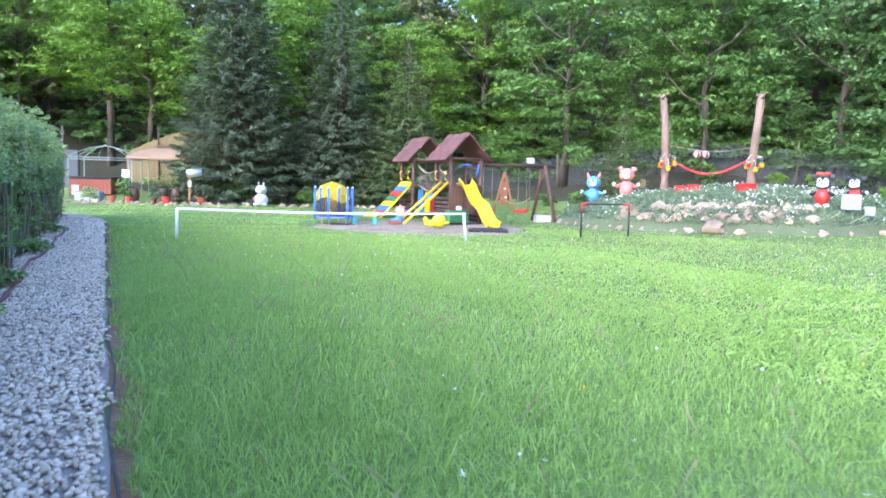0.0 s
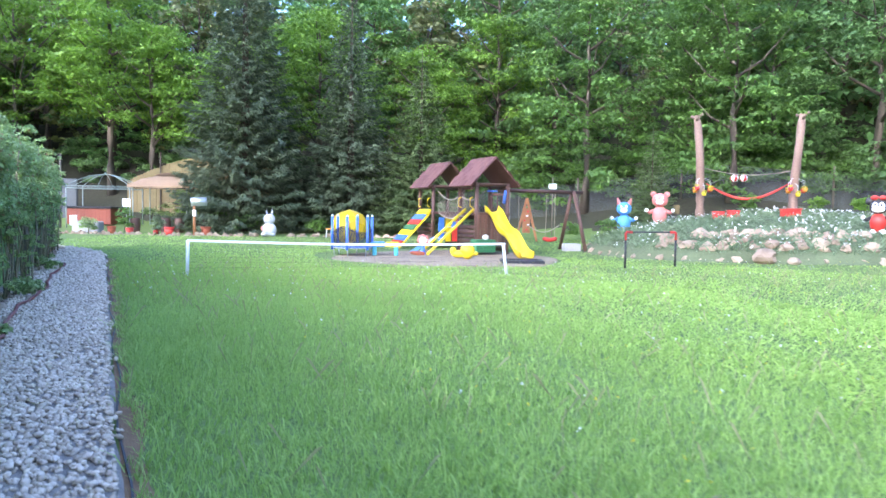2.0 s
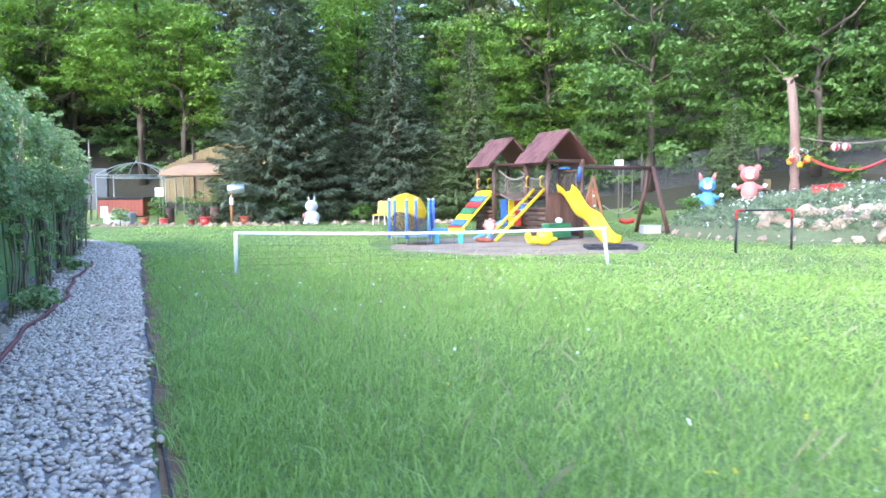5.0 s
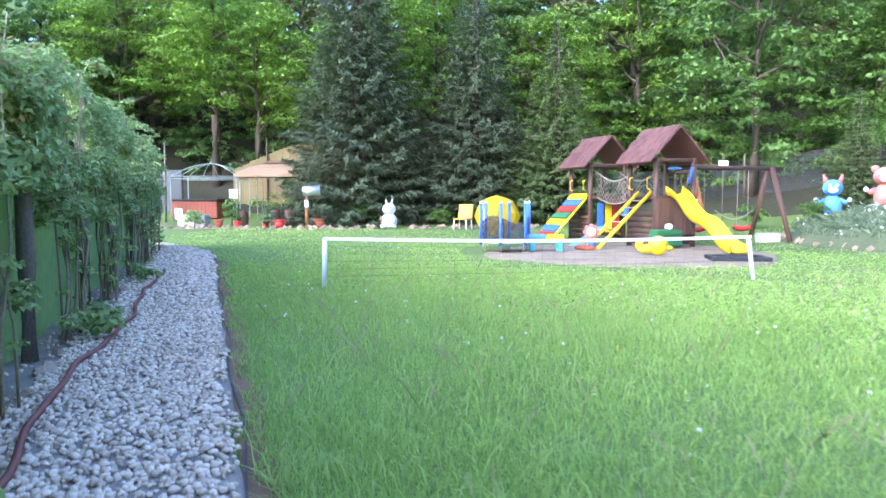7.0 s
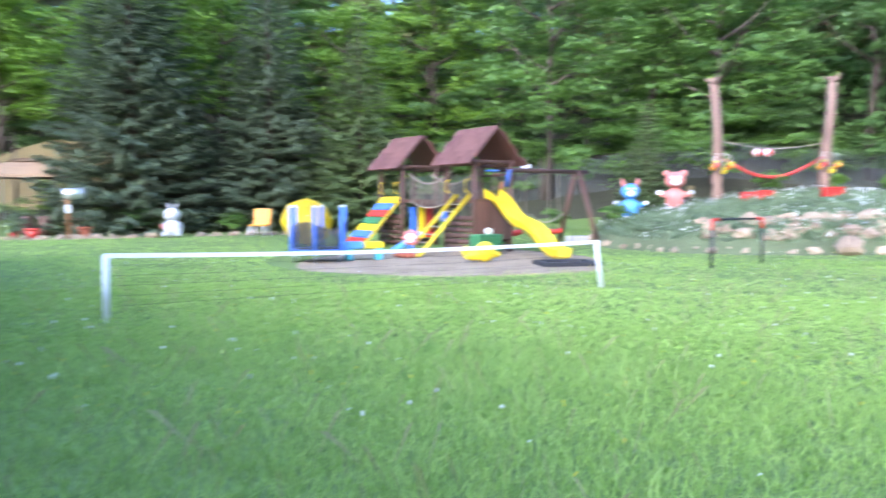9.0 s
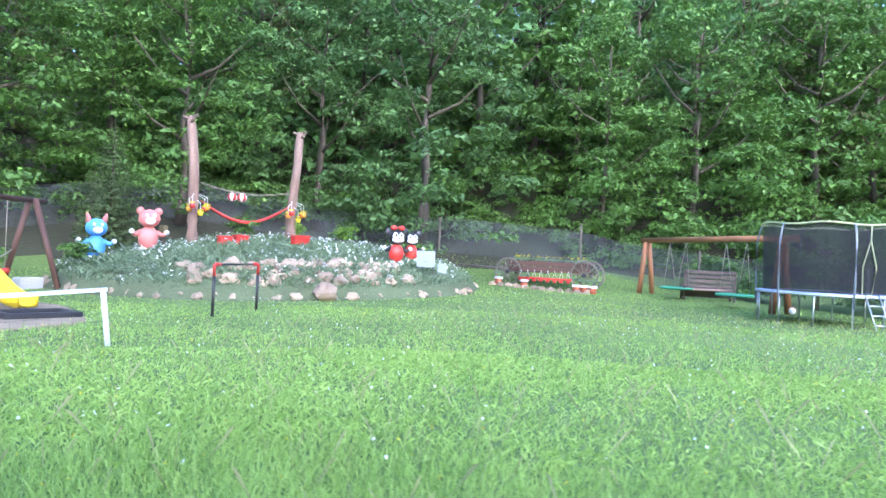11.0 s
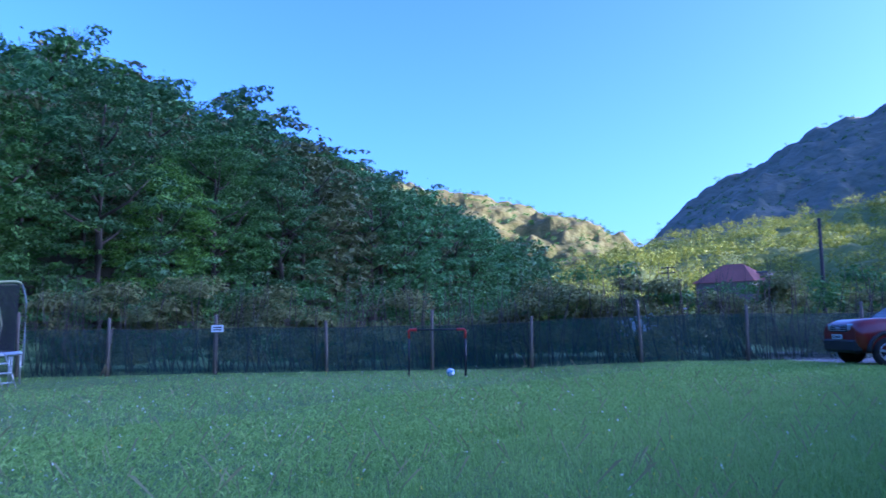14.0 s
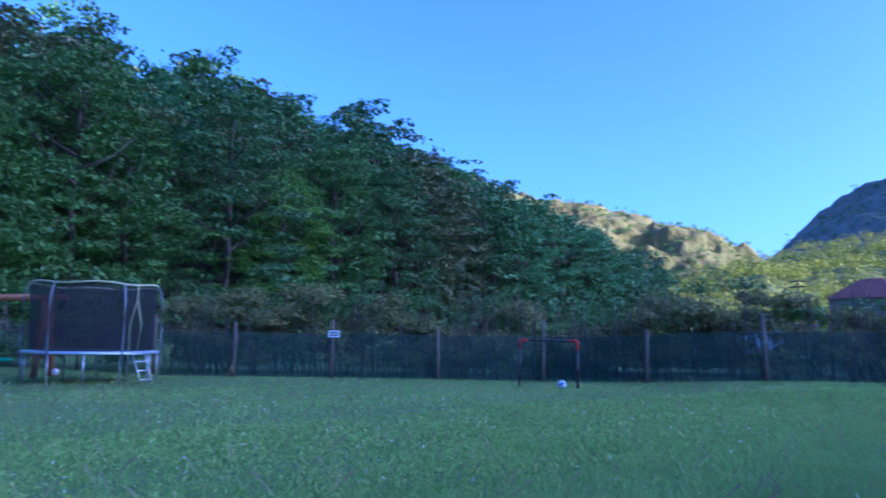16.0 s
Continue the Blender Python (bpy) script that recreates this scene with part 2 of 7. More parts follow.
def build_ground():
    cx, cy = 2.0, 16.0
    rad = np.concatenate([np.linspace(0.5, 60, 90), np.geomspace(62, 4000, 60)])
    az = np.linspace(0, 2 * np.pi, 241)[:-1]
    R, A = np.meshgrid(rad, az, indexing="ij")
    x, y = cx + R * np.cos(A), cy + R * np.sin(A)
    v = np.stack([x, y, height(x, y)], -1).reshape(-1, 3)
    nr, na = R.shape
    i, j = np.meshgrid(np.arange(nr - 1), np.arange(na), indexing="ij")
    a, b = i * na + j, i * na + (j + 1) % na
    f = np.stack([a, a + na, b + na, b], -1).reshape(-1, 4)
    mid = v[f].mean(1)
    idx = (uphill(mid[:, 0], mid[:, 1]) > np.where(mid[:, 0] > 14, 3.0, 0.0)).astype(int)
    v = np.vstack([v, [cx, cy, 0]])
    me = mesh_np("ground", v, f, [M["lawn"], M["forest_floor"]], idx, True)
    bm = bmesh.new()
    bm.from_mesh(me)
    bm.verts.ensure_lookup_table()
    for k in range(na):
        bm.faces.new((bm.verts[len(v) - 1], bm.verts[k], bm.verts[(k + 1) % na])).smooth = True
    bm.to_mesh(me)
    bm.free()
    tagged(new("ground", me), "green lawn rising into a wooded slope", "ground", kind="structure")


build_ground()

# ---- far mountains ----
M["mountain_sunny"] = material("sunny_scrub_mountain", (0.06, 0.08, 0.010), 0.95, 0.3, 0.012, 0.8, second=(0.15, 0.115, 0.028), bump_dist=6)
M["mountain_rock"] = material("rock_mountain", (0.06, 0.09, 0.05), 0.95, 0.3, 0.012, 0.8, second=(0.16, 0.165, 0.12), bump_dist=6)
M["hill_green"] = material("meadow_hill", (0.08, 0.12, 0.025), 0.95, 0.3, 0.03, 0.6, second=(0.16, 0.19, 0.05), bump_dist=2)
EYE0 = np.array([-5.45, 13.62, 1.26])


def ridge(name, azs, els, r0, r1, mat, label, amp, seed, rows=46, cols=150, back=0.4, crag=0.22):
    """A mountain flank that climbs from distance r0 to its crest at r1; els are the crest's angles in degrees."""
    az = np.linspace(azs[0], azs[-1], cols)
    order = np.argsort(azs)
    el = np.interp(az, np.array(azs)[order], np.array(els)[order])
    s = np.concatenate([np.linspace(0, 1, rows), [1.0 + back * 0.5, 1.0 + back]])
    v = []
    for i, k in enumerate(s):
        r = r0 + (r1 - r0) * k
        for a, e in zip(az, el):
            x, y = EYE0[0] + r * math.cos(radians(a)), EYE0[1] + r * math.sin(radians(a))
            top = r1 * math.tan(radians(e))
            q = min(k, 1.0)
            z = top * (q ** 1.15) if k <= 1 else top * (1 - (k - 1) / back)
            n = noise.fractal(Vector((x / (amp * 9) + seed, y / (amp * 9), seed * 0.7)), 0.9, 2.1, 6)
            fine = noise.fractal(Vector((x / (amp * 2) + seed, y / (amp * 2), z / (amp * 2))), 0.9, 2.1, 4)
            w = math.sin(math.pi * min(q, 1.0)) ** 0.7
            z += amp * (1.6 * n * w + crag * fine)
            v.append((x, y, z - 2))
    v = np.array(v)
    nr = len(s)
    i, j = np.meshgrid(np.arange(nr - 1), np.arange(cols - 1), indexing="ij")
    a = (i * cols + j).ravel()
    f = np.stack([a, a + 1, a + cols + 1, a + cols], -1)
    ob = tagged(new(name, mesh_np(name, v, f, mat, smooth=False)), label, "mountain", kind="structure")
    return v, ob


FAR_V, _ = ridge("backdrop_mountain_far", [-8, -14, -18, -22, -26, -30, -33, -35, -37.5, -41], [13.4, 13.2, 12.3, 11.2, 10.6, 9.3, 8.3, 7.8, 5.8, 4.2], 700, 1500, M["mountain_sunny"], "sunlit scrub-covered rocky mountain across the valley", 34, 3.1, rows=60, cols=220, crag=0.5)
ROCK_V, _ = ridge("backdrop_mountain_rock", [-33, -37, -39, -41, -43, -45, -47, -50, -53, -56, -60, -66, -75, -90], [3.0, 5.0, 6.8, 8.6, 9.9, 10.9, 12.0, 13.3, 14.3, 15.0, 15.6, 17.0, 18, 19], 520, 1000, M["mountain_rock"], "steep grey rock mountain with wooded ledges", 30, 8.4, rows=70, cols=240, crag=0.55)
HILL_V, _ = ridge("backdrop_hill_green", [-24, -30, -33, -37, -40, -44, -48, -52, -56, -62, -70, -80], [1.0, 3.8, 5.0, 6.2, 6.7, 7.2, 7.7, 8.4, 9.0, 9.6, 10, 10.5], 190, 430, M["hill_green"], "sunlit green foothill with scattered trees", 9, 5.7)
# the valley's other flank, unseen behind the garden, added to cast its shadow there
ridge("backdrop_shade_flank", [-97, -103, -108, -115, -124, -134, -145, -160, -185], [5, 15, 18.6, 19, 19, 18.6, 17, 13, 10], 350, 600, M["mountain_rock"], "unseen valley flank that shades the garden", 10, 12.3, rows=20, cols=60)


# ---- trees ----
def limb_mesh(bm, h, r, rng, limbs):
    """A tapered, slightly bent trunk with limbs."""
    pts = [Vector((0.12 * h * 0.06 * math.sin(k * 1.7 + limbs), 0.1 * h * 0.06 * math.cos(k * 2.1), h * k / 7)) for k in range(8)]
    tube(bm, pts, [r * (1.25 if k == 0 else 1 - 0.11 * k) for k in range(8)], 8)
    for k in range(limbs):
        z = h * (0.35 + 0.55 * k / limbs)
        a = k * 2.4
        L = h * 0.28 * (1.15 - z / h * 0.5)
        d = Vector((math.cos(a), math.sin(a), 0.55))
        p = Vector((0, 0, z))
        tube(bm, [p, p + d * L * 0.5, p + d * L + Vector((0, 0, L * 0.25))], [r * 0.38, r * 0.25, r * 0.08], 6)
    return bm


def broadleaf(seed, h, w, n, size, leaf, blobs=26, low=0.12):
    """Trunk and crown meshes of a broadleaf tree."""
    rng = np.random.default_rng(seed)
    bm = limb_mesh(bmesh.new(), h * 0.86, 0.014 * h + 0.05, rng, 9)
    trunk = mesh_bm("trunk", bm, M["bark"])
    c, r = [], []
    for k in range(blobs):
        q = (k + 0.5) / blobs
        z = h * (low + (0.95 - low) * q)
        prof = math.sin(math.pi * min(1, 0.16 + 0.84 * q) ** 0.8) ** 0.6
        a = k * 2.39996 + rng.uniform(-0.5, 0.5)
        d = w * prof * math.sqrt(rng.uniform(0.3, 1.0)) * 0.86
        c.append((d * math.cos(a), d * math.sin(a), z))
        r.append(w * rng.uniform(0.24, 0.44))
    # each bough carries several flat sprays of leaves
    c, r = np.array(c), np.array(r)
    k = np.repeat(np.arange(len(c)), 5)
    d = rng.normal(size=(len(k), 3)) * np.array([0.6, 0.6, 0.42])
    sc, sr = c[k] + d * r[k][:, None], r[k] * rng.uniform(0.35, 0.62, len(k))
    v, f = clumps(rng, n, np.vstack([c, sc]), np.concatenate([r * 0.75, sr]), size, 0.5, 0.42)
    return trunk, mesh_np("crown", v, f, leaf)


def spruce(seed, h, w, leaf, whorls=24, per=9, twigs=34, tw=0.34):
    """Trunk and boughs of a spruce: drooping branches set with short twigs."""
    rng = np.random.default_rng(seed)
    bm = bmesh.new()
    rod(bm, (0, 0, 0), (0, 0, h), 0.02 * h, 0.012, 8)
    P, Nn, S = [], [], []
    for k in range(whorls):
        q = k / whorls
        z = h * (0.04 + 0.93 * q)
        L = w * (1 - q) ** 0.85 * rng.uniform(0.85, 1.1) + 0.12
        for j in range(max(4, int(per * (1 - 0.45 * q)))):
            a = 2 * math.pi * (j + rng.uniform(-0.3, 0.3)) / max(4, int(per * (1 - 0.45 * q))) + k * 0.7
            l = L * rng.uniform(0.78, 1.15)
            nt = max(6, int(twigs * l / w))
            s = np.sqrt(rng.random(nt)) 
            side = rng.uniform(-1, 1, nt) * 0.26 * l * (1 - s * 0.75)
            ca, sa = math.cos(a), math.sin(a)
            droop = -0.30 * l * s + 0.22 * l * s ** 2.5
            p = np.stack([ca * l * s - sa * side, sa * l * s + ca * side, z + droop - np.abs(side) * 0.35 + rng.normal(size=nt) * 0.03], 1)
            P.append(p)
            Nn.append(np.stack([ca * 0.3 + rng.normal(size=nt) * 0.3, sa * 0.3 + rng.normal(size=nt) * 0.3, np.full(nt, 1.0)], 1))
            S.append(np.full(nt, tw * (0.55 + 0.45 * (1 - q))))
    P, Nn, S = np.concatenate(P), np.concatenate(Nn), np.concatenate(S)
    n = len(P)
    out = P.copy()
    out[:, 2] = 0
    out /= np.maximum(np.linalg.norm(out, axis=1, keepdims=True), 1e-6)
    t = out + rng.normal(size=(n, 3)) * 0.5 - np.array([0, 0, 0.25])
    t /= np.linalg.norm(t, axis=1, keepdims=True)
    sd = np.cross(Nn / np.linalg.norm(Nn, axis=1, keepdims=True), t)
    L = (S * rng.uniform(0.7, 1.3, n))[:, None]
    v = np.stack([P - t * L * 0.5, P - sd * L * 0.13, P + t * L * 0.5, P + sd * L * 0.13], 1).reshape(-1, 3)
    i = np.arange(n)[:, None] * 4
    f = np.concatenate([i + [[0, 1, 2]], i + [[0, 2, 3]]], 1).reshape(-1, 3)
    return mesh_bm("trunk", bm, M["bark"]), mesh_np("crown", v, f, leaf)


def plant(name, meshes, x, y, scale, turn, label, category, group="", sink=0.1):
    ob = thing(name, pose(x, y, h1(x, y) - sink, 0, 0, turn) @ Matrix.Scale(scale, 4), label, category, group)
    child("trunk", meshes[0], ob)
    child("crown", meshes[1], ob)
    return ob


NEAR = [broadleaf(11, 11, 4.2, 10500, 0.215, M["leaf_bright"], 34, 0.05), broadleaf(12, 11, 4.2, 9500, 0.215, M["leaf"], 34, 0.03), broadleaf(13, 12, 3.9, 9500, 0.22, M["leaf_dark"], 34, 0.02),
        broadleaf(14, 10, 4.3, 9500, 0.21, M["leaf_blue"], 34, 0.02), broadleaf(15, 12, 4.2, 9500, 0.225, M["leaf"], 34, 0.03)]
HIGH = [broadleaf(16, 12, 4.4, 9500, 0.22, M["leaf_bright"], 26, 0.36), broadleaf(17, 12.5, 4.3, 9500, 0.22, M["leaf"], 26, 0.34)]
FARM = [broadleaf(21, 11, 4.0, 2500, 0.40, M["leaf"], 24, 0.02), broadleaf(22, 12, 3.8, 2500, 0.40, M["leaf_dark"], 24, 0.02), broadleaf(23, 11, 4.2, 2500, 0.40, M["leaf_blue"], 24, 0.04), broadleaf(24, 11, 3.9, 2500, 0.40, M["leaf_olive"], 24, 0.04)]


def woods():
    """Trees in loose rows up the slope; those past the first stretch of valley are one mass."""
    rng = np.random.default_rng(5)
    far_v, far_f, base = [], [], 0
    spots = []
    for y in np.arange(48.0, 86, 5.6):
        for x in np.arange(-62, 24, 5.0):
            spots.append((x + rng.uniform(-1.7, 1.7), y + rng.uniform(-1.7, 1.7)))
    for d in np.arange(2.0, 43, 5.0):
        step = 5.2
        for s in np.arange(-34, 420, step):
            p = FOOT_P + FOOT_DIR * (s + rng.uniform(-1.8, 1.8)) + FOOT_N * (d + rng.uniform(-1.8, 1.8))
            if s > 130 and rng.random() < 0.5:
                continue
            spots.append(tuple(p))
    done = []
    for x, y in spots:
        d = float(uphill(x, y))
        if d < (3.2 if x > 12 else 1.0) or d > 48 or (x < 10 and y > 80):
            continue
        far_along = (x - FOOT_P[0]) * FOOT_DIR[0] + (y - FOOT_P[1]) * FOOT_DIR[1]
        if far_along > 165:
            continue
        if any(abs(x - a) < 2.8 and abs(y - b) < 2.8 for a, b in done[-400:]):
            continue
        done.append((x, y))
        dist = math.hypot(x + 3, y - 12)
        sc, turn = rng.uniform(0.85, 1.2) * (1.38 if x > 60 else 1.14 if x > 12 else 1.0), rng.uniform(0, 360)
        if dist > 125:
            ms = FARM[rng.integers(0, 4)][1]
            co = np.empty(len(ms.vertices) * 3, np.float32)
            ms.vertices.foreach_get("co", co)
            co = co.reshape(-1, 4, 3)[::5].reshape(-1, 3) * sc
            mid = co.reshape(-1, 4, 3).mean(1, keepdims=True)
            co = ((co.reshape(-1, 4, 3) - mid) * 1.7 + mid).reshape(-1, 3)
            a = radians(turn)
            rot = np.array([[math.cos(a), -math.sin(a), 0], [math.sin(a), math.cos(a), 0], [0, 0, 1]])
            co = co @ rot.T + np.array([x, y, h1(x, y)])
            far_v.append(co)
            n = len(co) // 4
            i = np.arange(n)[:, None] * 4 + base
            far_f.append(np.concatenate([i + [[0, 2, 1]], i + [[0, 3, 2]]], 1).reshape(-1, 3))
            base += len(co)
        elif d < 9 and dist < 62:
            ms = HIGH[rng.integers(0, 2)] if x < -9 and y > 44 else NEAR[rng.integers(0, 5)]
            plant("broadleaf_tree", ms, x, y, sc, turn, "leafy green broadleaf tree at the wood's edge", "tree", "trees of the wooded slope")
        else:
            ms = FARM[rng.integers(0, 4)]
            plant("broadleaf_tree", ms, x, y, sc, turn, "green broadleaf tree on the steep wooded slope", "tree", "trees of the wooded slope")
    tagged(new("far_woods", mesh_np("far_woods", np.concatenate(far_v), np.concatenate(far_f), M["leaf_dark"])), "dense green woods along the valley side", "woods", kind="stuff")


woods()
BLUE_SPRUCE = spruce(31, 17.0, 3.8, M["needle"], 54, 15, 135, 0.40)
DARK_SPRUCE = spruce(33, 13.0, 3.0, M["needle"], 44, 13, 110, 0.36)
GREEN_SPRUCE = spruce(32, 9.0, 2.55, M["needle_green"], 36, 13, 110, 0.30)
for (x, y, s, turn, ms) in ((-14.3, 41.6, 1.0, 10, BLUE_SPRUCE), (-9.0, 42.6, 1.0, 80, DARK_SPRUCE), (-5.2, 41.6, 1.02, 200, GREEN_SPRUCE), (5.35, 37.0, 0.56, 45, GREEN_SPRUCE)):
    plant("spruce_tree", ms, x, y, s, turn, "dense dark spruce with drooping boughs" if ms is not GREEN_SPRUCE else "slender green spruce with a bare leading shoot", "tree", "garden spruces")

# ---- gravel path ----
P0, PD, PL = Vector((-3.41, 8.77, 0)), Vector((-0.491, 0.871, 0)), Vector((-0.871, -0.491, 0))


def along(s, o, z=0.0):
    """The place s metres along the gravel path, o metres to the hedge's side of its lawn edge."""
    return P0 + PD * s + PL * o + Vector((0, 0, z))


def mound_z(x, y):
    q = 1 - ((x - 9.4) / 7.4) ** 2 - ((y - 32.6) / 5.3) ** 2
    return h1(x, y) + 1.25 * max(0.0, q) ** 0.62


def in_sand(x, y):
    a, b = (x + 3.2) * 0.51 - (y - 28.3) * 0.86, (x + 3.2) * 0.86 + (y - 28.3) * 0.51
    return (a / 3.9) ** 2 + (b / 3.9) ** 2


def slab(name, pts, z, mat, label, category, lift=0.05, kind="structure"):
    """A flat bed with a rounded rim, laid on the ground."""
    bm = bmesh.new()
    n = len(pts)
    c = bm.verts.new((sum(p[0] for p in pts) / n, sum(p[1] for p in pts) / n, z + lift + 0.01))
    inn = [bm.verts.new((p[0], p[1], z + lift)) for p in pts]
    cx, cy = c.co.x, c.co.y
    out = [bm.verts.new((cx + (p[0] - cx) * 1.02, cy + (p[1] - cy) * 1.02, z - 0.03)) for p in pts]
    for k in range(n):
        bm.faces.new((c, inn[k], inn[(k + 1) % n]))
        bm.faces.new((inn[k], out[k], out[(k + 1) % n], inn[(k + 1) % n]))
    bmesh.ops.recalc_face_normals(bm, faces=bm.faces)
    return tagged(new(name, mesh_bm(name, bm, mat)), label, category, kind=kind)


def stones(rng, centers, size, flat=0.6):
    """Many small angular stones of 20 faces each."""
    bm = bmesh.new()
    bmesh.ops.create_icosphere(bm, subdivisions=1, radius=0.5)
    bm.verts.ensure_lookup_table()
    sv = np.array([v.co[:] for v in bm.verts])
    sf = np.array([[v.index for v in f.verts] for f in bm.faces])
    bm.free()
    n, k = len(centers), len(sv)
    j = sv[None] * rng.uniform(0.72, 1.28, (n, k, 1))
    dims = np.stack([rng.uniform(0.8, 1.5, n), rng.uniform(0.7, 1.1, n), rng.uniform(0.5, 0.9, n) * flat / 0.6], 1)
    j = j * dims[:, None, :] * (np.asarray(size) * rng.uniform(0.6, 1.35, n))[:, None, None]
    a, t = rng.uniform(0, 6.28, n), rng.uniform(-0.5, 0.5, n)
    ca, sa, ct, st = np.cos(a), np.sin(a), np.cos(t), np.sin(t)
    R = np.stack([np.stack([ca, -sa * ct, sa * st], 1), np.stack([sa, ca * ct, -ca * st], 1), np.stack([0 * a, st, ct], 1)], 1)
    v = np.einsum("nij,nkj->nki", R, j) + centers[:, None, :]
    f = (sf[None] + (np.arange(n) * k)[:, None, None]).reshape(-1, 3)
    return v.reshape(-1, 3), f


# ---- gravel path and its edge ----
def gravel_path():
    bm = bmesh.new()
    rows = []
    for s in np.linspace(-14, 23.5, 60):
        bend = 0.0 if s < 17 else 0.05 * (s - 17) ** 2
        w = 1.8
        rows.append([bm.verts.new(along(s, o + bend + (0.05 * math.sin(s * 3.1) if k == 0 else 0), z)) for k, (o, z) in enumerate(((-0.03, 0.0), (0.02, 0.03), (w * 0.5, 0.035), (w, 0.03), (w + 0.06, 0.0)))])
    for a, b in zip(rows, rows[1:]):
        for k in range(4):
            bm.faces.new((a[k], a[k + 1], b[k + 1], b[k])).smooth = True
    bmesh.ops.recalc_face_normals(bm, faces=bm.faces)
    tagged(new("gravel_path", mesh_bm("gravel_path", bm, M["gravel_bed"])), "path of loose pale grey gravel", "path", kind="structure")
    rng = np.random.default_rng(3)
    S, O, Z = [], [], []
    for lo, hi, per in ((-4, 9.5, 900), (9.5, 16, 380), (16, 23, 170)):
        n = int((hi - lo) * 1.3 * per)
        s = rng.uniform(lo, hi, n)
        o = rng.uniform(0.0, 1.24, n) + 0.26 * (rng.random(n) < 0.12) - 0.06 * np.sin(s * 3.1) * (rng.random(n) < 0.3)
        S.append(s), O.append(o + np.where(s > 17, 0.05 * (s - 17) ** 2, 0)), Z.append(np.full(n, {900: 0.038, 380: 0.055, 170: 0.08}[per]))
    s, o, z = np.concatenate(S), np.concatenate(O), np.concatenate(Z)
    c = np.array(P0)[None] + s[:, None] * np.array(PD)[None] + o[:, None] * np.array(PL)[None]
    c[:, 2] = 0.035 + rng.uniform(0, 0.018, len(s))
    v, f = stones(rng, c, z)
    tagged(new("gravel", mesh_np("gravel", v, f, M["stone"])), "loose pale grey and white gravel stones", "gravel", kind="stuff")
    # dark edging strip and bare soil along the lawn
    bm = bmesh.new()
    prev = None
    for k in range(76):
        sv = -14 + k * 0.5
        o = -0.05 + 0.025 * math.sin(sv * 2.3) - (0.0 if sv < 17 else -0.05 * (sv - 17) ** 2)
        ring = [bm.verts.new(along(sv, o + dx, dz)) for dx, dz in ((0.006, -0.02), (0.006, 0.026), (-0.006, 0.026), (-0.006, -0.02))]
        if prev:
            for a in range(3):
                bm.faces.new((prev[a], prev[a + 1], ring[a + 1], ring[a]))
        prev = ring
    bmesh.ops.recalc_face_normals(bm, faces=bm.faces)
    tagged(new("trim_path_edge", mesh_bm("trim_path_edge", bm, M["edging"])), "black plastic edging strip beside the gravel", "edging", kind="structure")
    # bare soil showing along the edge
    bm = bmesh.new()
    prev = None
    for k in range(140):
        sv = -6 + k * 0.16
        wd = 0.10 + 0.17 * max(0.0, noise.noise(Vector((sv * 0.9, 3.3, 0))) + 0.15) + 0.03 * noise.noise(Vector((sv * 5, 0, 0)))
        cur = [bm.verts.new(along(sv, -0.03, 0.012)), bm.verts.new(along(sv, -0.05 - max(0.02, wd), 0.008))]
        if prev:
            bm.faces.new((prev[0], prev[1], cur[1], cur[0]))
        prev = cur
    bmesh.ops.recalc_face_normals(bm, faces=bm.faces)
    tagged(new("bare_soil", mesh_bm("bare_soil", bm, M["soil"])), "strip of bare brown soil along the path", "soil", kind="stuff")


M["edging"] = material("black_edging", (0.02, 0.02, 0.022), 0.6, 0.3, 8, 0.3)
M["soil"] = material("bare_soil", (0.22, 0.12, 0.06), 0.95, 0.4, 12, 0.8, bump_dist=0.02)
M["hose"] = material("red_hose", (0.22, 0.05, 0.035), 0.55, 0.35, 10, 0.2)
M["boulder"] = material("garden_boulder", (0.24, 0.16, 0.11), 0.85, 0.3, 4, 0.8, pick="object", second=(0.52, 0.38, 0.27), bump_dist=0.02)
M["sand"] = material("play_sand", (0.21, 0.145, 0.09), 0.95, 0.3, 9, 0.9, second=(0.40, 0.30, 0.20))
for nm, col, ro in (("yellow_plastic", (0.80, 0.55, 0.03), 0.35), ("blue_plastic", (0.03, 0.17, 0.60), 0.4), ("red_plastic", (0.62, 0.04, 0.03), 0.4), ("green_plastic", (0.02, 0.17, 0.07), 0.45),
                    ("teal_plastic", (0.02, 0.42, 0.50), 0.4), ("orange_plastic", (0.80, 0.30, 0.04), 0.45), ("pink_plastic", (0.66, 0.20, 0.17), 0.5), ("white_plastic", (0.78, 0.78, 0.76), 0.4),
                    ("black_plastic", (0.02, 0.02, 0.022), 0.45), ("sky_blue", (0.05, 0.30, 0.62), 0.45)):
    M[nm] = material(nm, col, ro, 0.12, 5, 0.06)
M["rope"] = material("rope", (0.30, 0.26, 0.20), 0.9, 0.3, 20, 0.3)
M["steel"] = material("galvanised_steel", (0.55, 0.57, 0.58), 0.38, 0.15, 8, 0.1, metal=0.8)
M["roof_shingle"] = material("brown_shingle", (0.10, 0.036, 0.03), 0.8, 0.35, 6, 0.5, pick="object", second=(0.19, 0.08, 0.065))
M["canvas"] = material("beige_canvas", (0.42, 0.27, 0.17), 0.85, 0.15, 3, 0.2, thin=0.2)
M["figure_white"] = material("dull_white_figure", (0.50, 0.50, 0.52), 0.5, 0.12, 6, 0.1)
